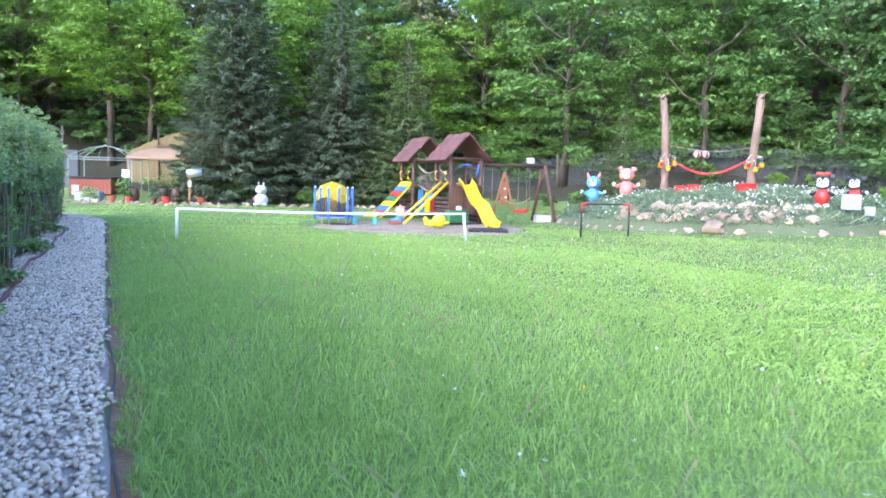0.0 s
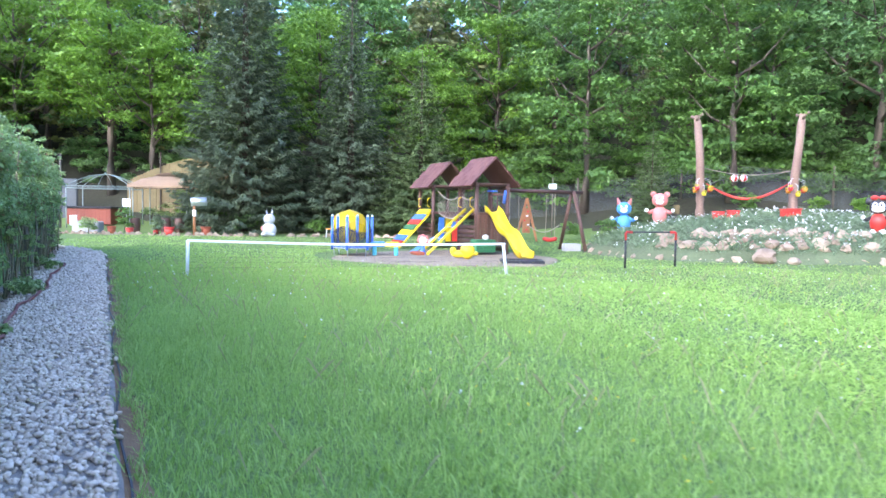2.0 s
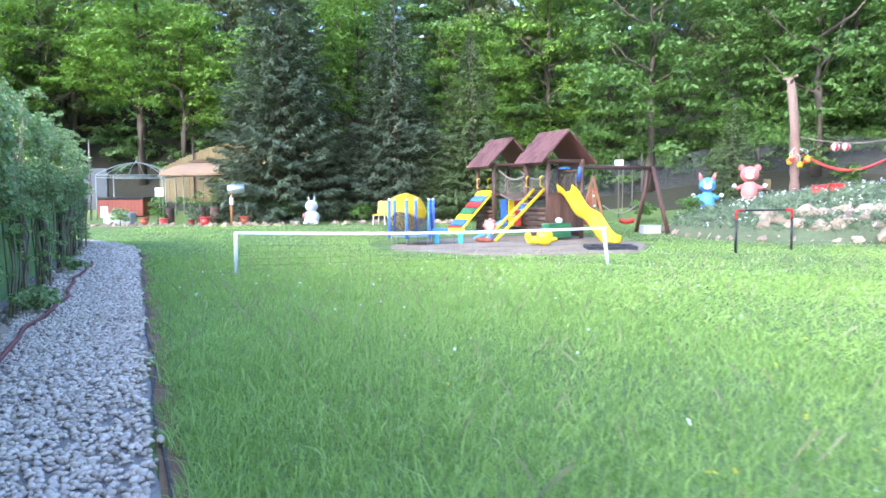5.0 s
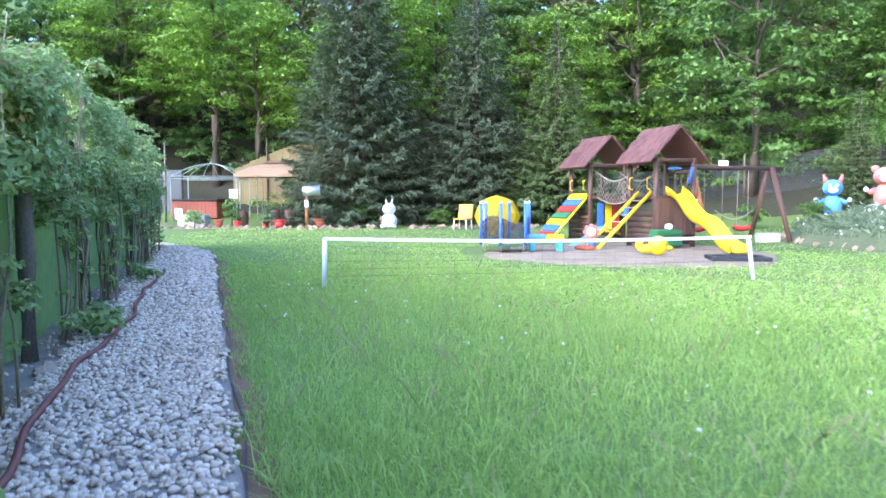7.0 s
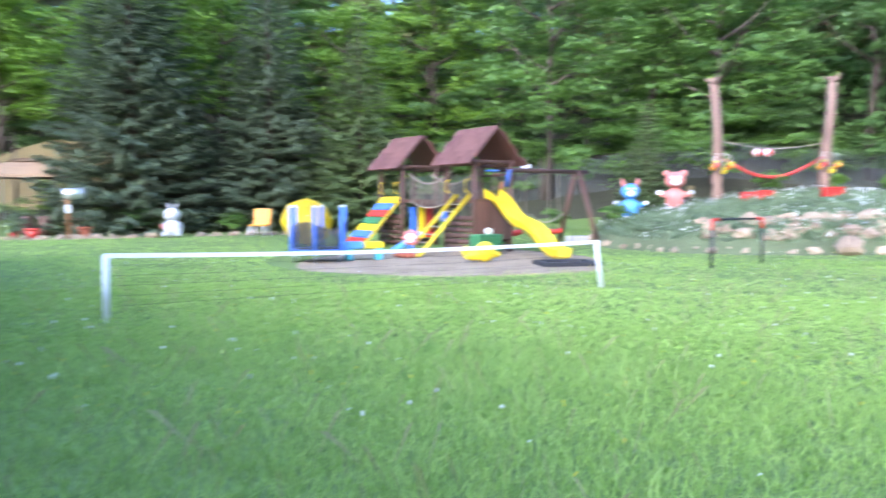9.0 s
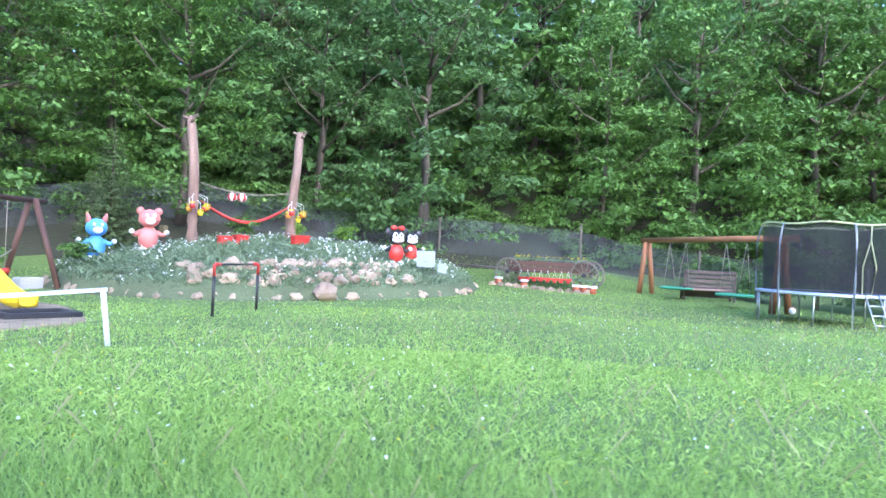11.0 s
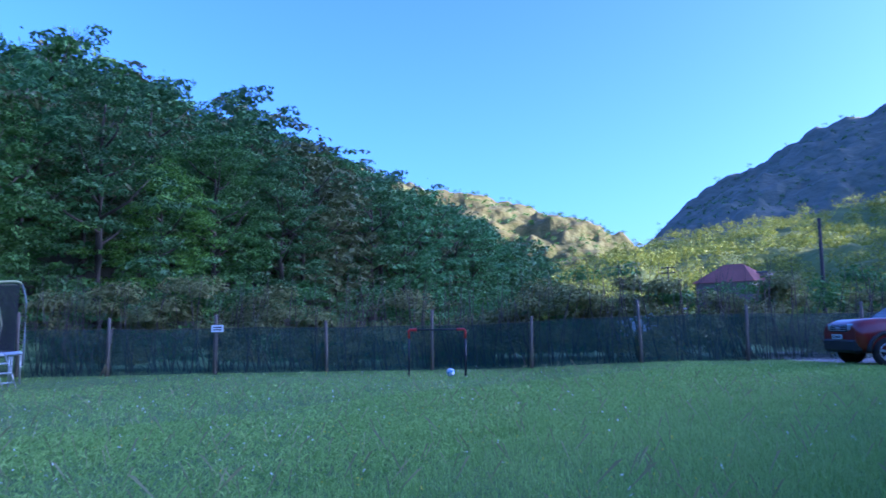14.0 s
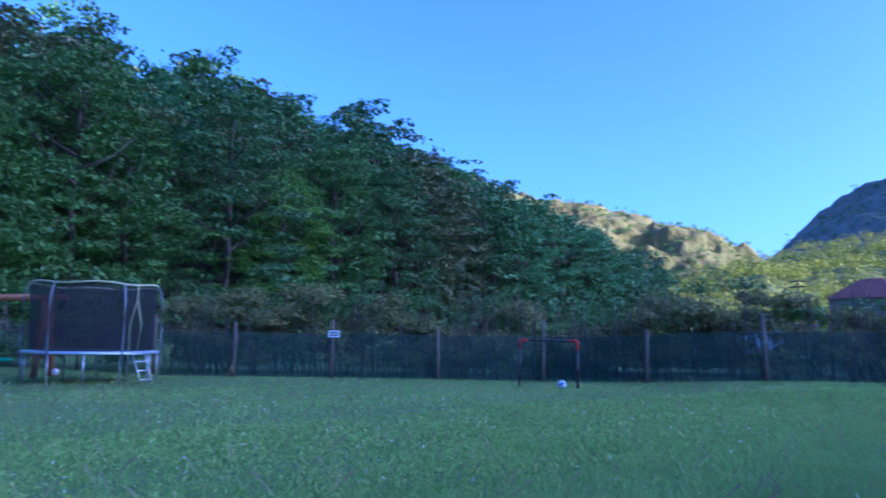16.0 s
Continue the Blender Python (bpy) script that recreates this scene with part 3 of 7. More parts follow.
M["gravel_drive"] = material("pale_gravel_drive", (0.20, 0.19, 0.18), 0.95, 0.5, 9, 0.9, second=(0.42, 0.40, 0.38), bump_dist=0.03)
M["board_pale"] = material("pale_weathered_board", (0.24, 0.28, 0.29), 0.55, 0.2, 4, 0.1)
M["pole_grey"] = material("grey_net_pole", (0.22, 0.25, 0.27), 0.5, 0.2, 6, 0.1, metal=0.3)
M["reed"] = material("reed_screen", (0.19, 0.14, 0.062), 0.85, 0.3, 3, 0.5)
M["terracotta"] = material("terracotta", (0.42, 0.10, 0.05), 0.8, 0.2, 6, 0.3)
M["tub_red"] = material("red_brown_board", (0.30, 0.07, 0.04), 0.6, 0.25, 4, 0.3)
M["concrete"] = material("pale_concrete", (0.42, 0.40, 0.38), 0.9, 0.2, 5, 0.5)
M["petal"] = material("white_petal", (0.85, 0.85, 0.80), 0.6, 0.1, 4, 0, thin=0.3)
M["petal_yellow"] = material("yellow_petal", (0.75, 0.60, 0.05), 0.6, 0.1, 4, 0, thin=0.3)
M["herb"] = material("bed_foliage", (0.10, 0.16, 0.07), 0.6, 0.3, 0.6, 0, pick="island", thin=0.25, second=(0.24, 0.33, 0.20))
gravel_path()


def boulder_mesh(seed, sub=2):
    bm = bmesh.new()
    bmesh.ops.create_icosphere(bm, subdivisions=sub, radius=0.5)
    for v in bm.verts:
        k = 1 + 0.6 * noise.noise(v.co * 2.6 + Vector((seed * 3.7, 0, 0))) + 0.2 * noise.noise(v.co * 6 + Vector((0, seed, 0)))
        v.co = Vector((v.co.x * 1.25, v.co.y * 0.95, v.co.z * 0.8)) * k
    for f in bm.faces:
        f.smooth = False
    return mesh_bm("boulder", bm, M["boulder"])


BOULDERS = [boulder_mesh(k) for k in range(6)]


def boulder(x, y, z, s, turn, k, label, group):
    ob = new("boulder", BOULDERS[k % 6])
    ob.matrix_basis = pose(x, y, z + s * 0.25, 0, 0, turn) @ Matrix.Scale(s, 4)
    return tagged(ob, label, "stone", group)


# ---- vine-covered fence beside the path ----
def hedge():
    fence = thing("screen_fence", Matrix(), "fence of wooden posts and green screen cloth", "fence")
    post = bmesh.new()
    tube(post, [(0, 0, -0.1), (0.01, 0, 0.8), (-0.01, 0.01, 1.6), (0, 0, 2.05)], [0.075, 0.07, 0.066, 0.06], 9)
    pm = mesh_bm("post", post, M["wood_post"])
    for k in range(13):
        s = -12.16 + 2.72 * k
        child("post", pm, fence, "", Matrix.Translation(along(s, 1.43)) @ pose(0, 0, 0, 1.5 * math.sin(k * 2), 2 * math.cos(k), k * 50))
    bm = bmesh.new()
    prev = None
    for k in range(133):
        s = -12 + k * 0.25
        col = [bm.verts.new(along(s, 1.58 + 0.03 * math.sin(s * 2.3 + z) + th, z)) for th in (0, 0.006) for z in (-0.04, 0.7, 1.35, 1.9)]
        if prev:
            for a in (0, 1, 2, 4, 5, 6):
                bm.faces.new((prev[a], prev[a + 1], col[a + 1], col[a])).smooth = True
            bm.faces.new((prev[3], prev[7], col[7], col[3]))
        prev = col
    bmesh.ops.recalc_face_normals(bm, faces=bm.faces)
    part("screen_cloth", bm, M["screen"], fence, "dark green screen cloth")
    rng = np.random.default_rng(9)
    for k in range(13):
        s0 = -14.0 + 2.72 * k
        near = -1 < s0 < 17
        inv = along(s0, 1.34)
        plant_ob = thing("climbing_vine", Matrix.Translation(inv), "tall leafy vine climbing over the green fence", "vine", "vines on the fence")
        # a sheaf of thin stems that fan out at the top
        bm = bmesh.new()
        tips = []
        for j in range(10):
            a, lean = rng.uniform(-0.42, 0.42), rng.uniform(-1.0, 1.0)
            o = 1.27 + rng.uniform(-0.10, 0.10)
            b = along(s0 + a, o) - inv
            mid = along(s0 + a * 0.7 + lean * 0.22, o + rng.uniform(-0.10, 0.06), rng.uniform(0.8, 1.1)) - inv
            top = along(s0 + a * 0.6 + lean, 1.30 + rng.uniform(-0.2, 0.12), rng.uniform(1.8, 2.5)) - inv
            r = rng.uniform(0.6, 1.1)
            tube(bm, [b, b.lerp(mid, 0.5) + Vector((rng.uniform(-0.06, 0.06), 0.02, 0)), mid, mid.lerp(top, 0.5), top], [0.017 * r, 0.014 * r, 0.012 * r, 0.010 * r, 0.005], 5)
            tips.append(top)
        part("stem", bm, M["vine_stem"], plant_ob)
        n = 8600 if near else 2000
        cs, cr = [], []
        for j in range(64):
            s = s0 + rng.uniform(-1.4, 1.4)
            side = abs(s - s0) / 1.4
            zt = 2.36 + 0.20 * math.sin(s * 1.7) + 0.14 * math.sin(s * 4.1)
            low = 0.95 + 0.5 * side ** 2
            z = zt - (zt - low) * rng.random() ** 1.15
            out = 0.26 * math.sin(math.pi * min(1.0, max(0.0, (z - 0.8) / 1.7))) ** 0.6
            cs.append(along(s, 1.42 - out * rng.uniform(0.1, 1.0), z) - inv)
            cr.append(rng.uniform(0.10, 0.24))
        # loose sprays that stick up and hang down, and a few leaves low on the stems
        for j in range(16):
            t = tips[j % len(tips)]
            cs.append(t + Vector((rng.uniform(-0.15, 0.15), rng.uniform(-0.15, 0.15), rng.uniform(-0.1, 0.28))))
            cr.append(rng.uniform(0.05, 0.11))
        for j in range(16):
            cs.append(along(s0 + rng.uniform(-0.6, 0.6), 1.26 + rng.uniform(-0.12, 0.1), rng.uniform(0.1, 1.0)) - inv)
            cr.append(rng.uniform(0.05, 0.12))
        v, f = clumps(rng, n, np.array([c[:] for c in cs]), np.array(cr), 0.062 if near else 0.11, 0.75, 0.9)
        child("foliage", mesh_np("foliage", v, f, M["leaf_hedge"]), plant_ob)
        v, f = clumps(rng, 260, np.array([c[:] for c in cs[40:74]]), np.array(cr[40:74]) * 1.15, 0.06, 0.5, 0.9)
        child("young_leaves", mesh_np("young_leaves", v, f, M["leaf_rust"]), plant_ob, "reddish young leaves")
        for j in range(4):
            boulder(*along(s0 + j * 0.68, 1.24 + 0.06 * math.sin(j * 9 + k))[:2], 0.02, rng.uniform(0.08, 0.18), rng.uniform(0, 360), j + k, "small rounded field stone at the hedge's foot", "stones along the hedge")
    bm = bmesh.new()
    tube(bm, [along(s, 1.02 - 0.16 * smooth01((s - 4) / 8) + 0.05 * math.sin(s * 1.3) + 0.02 * math.sin(s * 4.1), 0.075 + 0.01 * math.sin(s * 7)) for s in np.arange(-9, 14, 0.2)], 0.021, 8)
    tagged(new("garden_hose", mesh_bm("garden_hose", bm, M["hose"])), "dusty red garden hose lying along the gravel", "hose")
    for k, s in enumerate((1.2, 3.6, 7.6, 8.2, 12.0)):
        c = along(s, 1.06 + 0.08 * math.sin(k * 3))
        v, f = clumps(rng, 160, np.array([[0, 0, 0.12], [0.1, 0.05, 0.18], [-0.08, 0.06, 0.22]]), np.array([0.12, 0.13, 0.12]), 0.08, 0.8)
        ob = new("weed_plant", mesh_np("weed_plant", v, f, M["leaf_hedge"]))
        ob.matrix_basis = Matrix.Translation(c)
        tagged(ob, "small leafy weed growing in the gravel", "plant", "weeds in the gravel")


hedge()


# ---- fences of post and net round the garden ----
def net_fence(name, pts, top, mat, label, posts, post_h, step_label=""):
    fence = thing(name, Matrix(), label, "fence")
    bm = bmesh.new()
    uv = bm.loops.layers.uv.new("UVMap")
    run, prev = 0.0, None
    fine = []
    for (x0, y0), (x1, y1) in zip(pts, pts[1:]):
        n = max(1, int(math.hypot(x1 - x0, y1 - y0) / 0.6))
        fine += [(x0 + (x1 - x0) * k / n, y0 + (y1 - y0) * k / n) for k in range(n)]
    fine.append(pts[-1])
    for k, (x, y) in enumerate(fine):
        z = h1(x, y)
        zt = z + top + 0.015 * math.sin(k * 0.9) + 0.01 * math.sin(k * 2.3)
        if prev:
            run2 = run + math.hypot(x - prev[2], y - prev[3])
            a, b = bm.verts.new((x, y, z + 0.02)), bm.verts.new((x, y, zt))
            f = bm.faces.new((prev[0], a, b, prev[1]))
            for lp, c in zip(f.loops, ((run, 0), (run2, 0), (run2, top), (run, top))):
                lp[uv].uv = c
            prev, run = (a, b, x, y), run2
        else:
            prev = (bm.verts.new((x, y, z + 0.02)), bm.verts.new((x, y, zt)), x, y)
    part("net", bm, mat, fence)
    bm = bmesh.new()
    tube(bm, [(x, y, h1(x, y) + top + 0.015 * math.sin(k * 0.9) + 0.01 * math.sin(k * 2.3)) for k, (x, y) in enumerate(fine)], 0.006, 5)
    part("top_wire", bm, M["wood_post"], fence)
    for k, (x, y) in enumerate(posts):
        bm = bmesh.new()
        hh = post_h * (1 + 0.10 * math.sin(k * 2.7))
        ln = 0.05 * math.sin(k * 4.1)
        tube(bm, [(0, 0, -0.15), (ln * 0.3, ln * 0.2, hh * 0.5), (ln, ln * 0.5, hh)], [0.055, 0.05, 0.045], 8)
        child("post", mesh_bm("post", bm, M["wood_post"]), fence, "", Matrix.Translation((x - 0.07, y, h1(x, y))))
    return fence


EAST = [(17.6, 16.5), (17.2, 14.4), (16.5, 11.6), (15.59, 8.55), (14.58, 5.65), (12.73, 3.37), (11.24, 0.73), (10.08, -1.98), (9.03, -5.19), (7.79, -9.81), (5.75, -15.74)]
net_fence("net_fence", EAST, 1.3, M["net_dark"], "post fence hung with dark green shade net", EAST[1:], 1.62)
NORTH = [(-4, 44.0), (3, 43.5), (8, 42.4), (14, 39.2), (19, 34.6), (22.6, 29.5), (23.4, 24.5), (21, 19.5), (17.8, 16.7)]
net_fence("wire_fence", NORTH, 1.55, M["net_grey"], "grey wire netting fence on thin posts below the wood", [(a, b) for a, b in NORTH[::1]], 1.75)


# ---- brambles and bushes behind the fences ----
def thicket(name, pts, wide, tall, n, size, mat, label, seed, cat="bushes", step=0.9, low=0.12):
    rng = np.random.default_rng(seed)
    cs, cr = [], []
    for (x0, y0), (x1, y1) in zip(pts, pts[1:]):
        L = math.hypot(x1 - x0, y1 - y0)
        nx, ny = (y1 - y0) / L, -(x1 - x0) / L
        for k in np.arange(0, L, step):
            for j in range(4):
                o = rng.uniform(0, wide)
                x, y = x0 + (x1 - x0) * k / L - nx * o, y0 + (y1 - y0) * k / L - ny * o
                cs.append((x, y, h1(x, y) + tall * rng.uniform(low, 0.95) * (0.72 + 0.28 * math.sin(k * 0.6 + x))))
                cr.append(rng.uniform(0.3, 0.62) * min(1.3, tall / 2))
    v, f = clumps(rng, n, np.array(cs), np.array(cr), size, 0.8)
    return tagged(new(name, mesh_np(name, v, f, mat)), label, cat, kind="stuff")


def twigs(pts, wide, tall, n, seed, name, label):
    rng = np.random.default_rng(seed)
    bm = bmesh.new()
    for k in range(n):
        i = rng.integers(0, len(pts) - 1)
        q = rng.random()
        x, y = pts[i][0] + (pts[i + 1][0] - pts[i][0]) * q + rng.uniform(0, wide), pts[i][1] + (pts[i + 1][1] - pts[i][1]) * q
        z = h1(x, y)
        b = Vector((x, y, z))
        t = b + Vector((rng.uniform(-0.6, 0.6), rng.uniform(-0.6, 0.6), tall * rng.uniform(0.6, 1.15)))
        tube(bm, [b, b.lerp(t, 0.5) + Vector((rng.uniform(-0.1, 0.1), 0.1, 0)), t], [0.022, 0.014, 0.005], 4)
    return tagged(new(name, mesh_bm(name, bm, M["bark"])), label, "twigs", kind="stuff")


BACK = [(x + 1.2, y) for x, y in EAST[::-1]]
thicket("bramble_hedge", BACK[::-1], 2.2, 2.8, 90000, 0.13, M["leaf_brown"], "brown and green bramble hedge behind the net fence", 41, low=0.06, step=0.5)
thicket("bramble_hedge_green", [(x + 1.4, y) for x, y in BACK[::-1]], 2.2, 2.8, 28000, 0.15, M["leaf"], "green shrubs among the brambles", 42, low=0.05, step=0.6)
twigs([(x + 0.5, y) for x, y in EAST], 2.4, 2.7, 420, 43, "bramble_stems", "bare brown stems of the bramble hedge")
thicket("bank_shrubs", [(x + 0.6, y + 0.8) for x, y in NORTH], 3.2, 3.0, 40000, 0.18, M["leaf"], "fresh green shrubs on the bank below the wood", 44, low=0.05, step=0.7)
thicket("bank_shrubs_dark", [(x, y) for x, y in ((22, 30), (30, 22), (40, 12), (60, -6), (90, -32), (130, -66))], 5.0, 4.0, 16000, 0.4, M["leaf"], "dense green shrubs at the foot of the wood", 45, step=1.6)
thicket("edge_shrubs", [(-8, 46), (-2, 46), (6, 45), (14, 41), (22, 35)], 3.0, 3.6, 22000, 0.22, M["leaf_dark"], "dark shrubs under the trees", 46, step=0.9)
GZ = -0.14        # the play ground lies in a slight dip
# ---- play set: two roofed towers, bridge, slide, ramps and swings ----
PLAY = Matrix.Translation((-1.80, 30.88, GZ)) @ pose(0, 0, 0, 0, 0, -59.3) @ Matrix.Diagonal((1, 1, 1.045, 1))
sand_pts = []
for k in range(40):
    a = 2 * math.pi * k / 40
    r = 1 + 0.05 * math.sin(3 * a + 1) + 0.03 * math.sin(7 * a)
    u, w = 3.9 * r * math.cos(a), 3.9 * r * math.sin(a)
    sand_pts.append((-3.2 + u * 0.51 + w * 0.86, 28.3 - u * 0.86 + w * 0.51))
slab("sand_bed", sand_pts, GZ, M["sand"], "bed of pale sand under the play set", "sand", 0.04)


def play_set():
    P = thing("playground_set", PLAY, "brown wooden play set with two roofed towers", "playground")
    H, PZ = 0.62, 1.42

    def log(a, b, r, name="post", mat="wood_dark", label=""):
        bm = bmesh.new()
        rod(bm, a, b, r, r * 0.94, 10)
        return part(name, bm, M[mat], P, label)

    for cx, deep in ((0.0, 0.66), (-3.45, 0.62)):
        for sx in (-1, 1):
            for sy in (-1, 1):
                log((cx + sx * H, sy * H, 0), (cx + sx * H, sy * H, 2.42), 0.075)
        bm = bmesh.new()
        box(bm, (2 * H + 0.16, 2 * H + 0.16, 0.10), Matrix.Translation((cx, 0, PZ - 0.05)), 0.012)
        part("platform", bm, M["wood_dark"], P)
        # gable roof, ridge along x, with rows of shingles as pieces
        for sy in (-1, 1):
            slope = math.atan2(0.95, 0.98)
            roof = None
            bm = bmesh.new()
            mrt = Matrix.Translation((cx, sy * 0.49, 2.76)) @ Matrix.Rotation(-sy * slope, 4, "X")
            box(bm, (1.72, 1.38, 0.035), mrt, 0.006)
            roof = part("roof", bm, M["roof_shingle"], P, "brown shingled gable roof")
            bm = bmesh.new()
            box(bm, (0.168, 0.27, 0.018), Matrix(), 0.003)
            sh = mesh_bm("shingle", bm, M["roof_shingle"])
            for row in range(6):
                for c in range(10):
                    m = mrt @ Matrix.Translation((-0.77 + 0.1715 * c + (0.04 if row % 2 else -0.03), sy * (-0.56 + 0.224 * row), 0.030 + 0.003 * ((row + c) % 3))) @ Matrix.Rotation(sy * -0.04, 4, "X")
                    child("shingle", sh, roof, "", m)
        bm = bmesh.new()
        rod(bm, (cx - 0.84, 0, 3.215), (cx + 0.84, 0, 3.215), 0.04, None, 6)
        part("ridge_board", bm, M["roof_shingle"], P)
        for sx in (-1, 1):
            log((cx + sx * H, -H - 0.1, 2.36), (cx + sx * H, H + 0.1, 2.36), 0.05, "cross_beam")
            log((cx - H - 0.1, sx * H, 2.3), (cx + H + 0.1, sx * H, 2.3), 0.05, "cross_beam")
    # log walls below the platforms
    for cx in (0.0, -3.45):
        for row in range(6):
            z = 0.17 + row * 0.15
            log((cx - H, -H, z), (cx + H, -H, z), 0.072, "wall_log")
            log((cx - H, H, z), (cx + H, H, z), 0.072, "wall_log")
    for k in range(9):
        bm = bmesh.new()
        box(bm, (0.03, 0.125, 0.98), Matrix.Translation((H + 0.07, -0.56 + 0.14 * k, 0.86)), 0.006)
        part("wall_board", bm, M["wood_dark"], P)
    for k, (c, y) in enumerate((("blue_plastic", -0.28), ("yellow_plastic", 0.02), ("red_plastic", 0.3))):
        bm = bmesh.new()
        box(bm, (0.03, 0.24, 0.9), Matrix.Translation((-3.45 + H + 0.06, y, 0.75)), 0.006)
        part("door_board", bm, M[c], P, "painted play house board")
    # railings
    for k in range(5):
        y = -0.42 + 0.21 * k
        if k > 1:
            log((H, y, PZ), (H, y, PZ + 0.6), 0.02, "baluster", "wood_dark")
    log((-H, H, PZ + 0.62), (H, H, PZ + 0.62), 0.035, "rail")
    log((H, 0.0, PZ + 0.62), (H, H, PZ + 0.62), 0.035, "rail")
    # hanging net bridge
    n = 12
    for sy in (-0.42, 0.42):
        bm = bmesh.new()
        tube(bm, [(-3.45 + H + (3.45 - 2 * H) * k / n, sy, PZ + 0.75 - 0.32 * math.sin(math.pi * k / n)) for k in range(n + 1)], 0.022, 6)
        part("hand_rope", bm, M["rope"], P, "pale sagging hand rope")
        bm = bmesh.new()
        tube(bm, [(-3.45 + H + (3.45 - 2 * H) * k / n, sy, PZ - 0.02 - 0.22 * math.sin(math.pi * k / n)) for k in range(n + 1)], 0.018, 6)
        part("foot_rope", bm, M["rope"], P)
        bm = bmesh.new()
        for k in range(n):
            for sgn in (0, 1):
                x0, x1 = (-3.45 + H + (3.45 - 2 * H) * (k + j) / n for j in (0, 1))
                s0, s1 = math.sin(math.pi * k / n), math.sin(math.pi * (k + 1) / n)
                hi0, hi1, lo0, lo1 = PZ + 0.75 - 0.32 * s0, PZ + 0.75 - 0.32 * s1, PZ - 0.02 - 0.22 * s0, PZ - 0.02 - 0.22 * s1
                for q in range(4):
                    a, b = q / 4, (q + 1) / 4
                    if sgn:
                        a, b = b, a
                    rod(bm, (x0, sy, lo0 + (hi0 - lo0) * a), (x1, sy, lo1 + (hi1 - lo1) * b), 0.007, None, 4, cap=False)
        part("rope_net", bm, M["rope"], P)
    for k in range(16):
        q = (k + 0.5) / 16
        bm = bmesh.new()
        box(bm, (0.115, 0.84, 0.035), Matrix.Translation((-3.45 + H + (3.45 - 2 * H) * q, 0, PZ - 0.02 - 0.22 * math.sin(math.pi * q))), 0.006)
        part("bridge_plank", bm, M["wood_dark"], P)
    # slide: a waved trough with raised sides
    bm = bmesh.new()
    prev = None
    for k in range(25):
        q = k / 24
        x = H + 0.02 + 3.25 * q
        z = PZ + 0.03 - (PZ - 0.0) * (q - 0.05 * math.sin(q * 4 * math.pi)) + (0.10 * q ** 6)
        sec = [(-0.27, 0.17), (-0.255, 0.19), (-0.235, 0.17), (-0.20, 0.03), (-0.12, 0.0), (0, -0.005), (0.12, 0.0), (0.20, 0.03), (0.235, 0.17), (0.255, 0.19), (0.27, 0.17), (0.23, -0.02), (0, -0.035), (-0.23, -0.02)]
        flare = 0.1 if k == 0 else 0
        ring = [bm.verts.new((x, -0.02 - 0.62 * q + y * (1 + flare), z + dz * (1 + 2.2 * flare))) for y, dz in sec]
        if prev:
            for a in range(len(sec)):
                bm.faces.new((prev[a], prev[(a + 1) % len(sec)], ring[(a + 1) % len(sec)], ring[a])).smooth = True
        prev = ring
    bmesh.ops.recalc_face_normals(bm, faces=bm.faces)
    part("slide", bm, M["yellow_plastic"], P, "yellow waved plastic slide")
    # rope ladder ramp with yellow rails
    for x in (-0.3, 0.3):
        bm = bmesh.new()
        rod(bm, (x + 0.6, -H - 2.0, 0.06), (x + 0.15, -H - 0.02, PZ + 0.1), 0.05, None, 8)
        part("ramp_rail", bm, M["yellow_plastic"], P, "yellow ramp rail")
    for k in range(7):
        q = (k + 0.7) / 8
        bm = bmesh.new()
        rod(bm, (0.3 - 0.45 * q, -H - 2.0 + 1.98 * q, 0.06 + (PZ + 0.04) * q), (0.9 - 0.45 * q, -H - 2.0 + 1.98 * q, 0.06 + (PZ + 0.04) * q), 0.016, None, 6)
        part("rung", bm, M["rope"], P)
    bm = bmesh.new()
    box(bm, (0.16, 0.14, 0.26), Matrix.Translation((0, -H - 0.55, 0.98)), 0.03)
    part("climbing_hold", bm, M["blue_plastic"], P, "blue climbing hold")
    # climbing wall of coloured boards
    for k, c in enumerate(("yellow_plastic", "blue_plastic", "red_plastic", "green_plastic", "yellow_plastic", "blue_plastic", "red_plastic")):
        q = (k + 0.5) / 7
        m = Matrix.Translation((-3.45, -H - 0.03 - 1.35 * q, PZ + 0.08 - 1.36 * q)) @ Matrix.Rotation(0.78, 4, "X")
        bm = bmesh.new()
        box(bm, (1.0, 0.25, 0.045), m, 0.012)
        part("climbing_board", bm, M[c], P, c.replace("_plastic", "") + " climbing board")
    for x in (-0.52, 0.52):
        bm = bmesh.new()
        rod(bm, (-3.45 + x, -H - 1.45, 0.0), (-3.45 + x, -H, PZ + 0.02), 0.04, None, 6)
        part("wall_rail", bm, M["yellow_plastic"], P)
    # hand grips
    for cx in (0.0, -3.45):
        for x in (-0.42, 0.42):
            bm = bmesh.new()
            tube(bm, [(cx + x, -H - 0.05, PZ + 0.16), (cx + x, -H - 0.15, PZ + 0.2), (cx + x, -H - 0.15, PZ + 0.46), (cx + x, -H - 0.05, PZ + 0.5)], 0.022, 6)
            part("hand_grip", bm, M["yellow_plastic"], P, "yellow plastic hand grip")
    # swing beam, splayed legs, swings
    log((0.0, H, 2.2), (0.0, 4.35, 2.2), 0.065, "swing_beam")
    for sx in (-1, 1):
        log((sx * 0.08, 3.9, 2.22), (sx * 0.85, 3.95, 0.0), 0.075, "swing_leg")
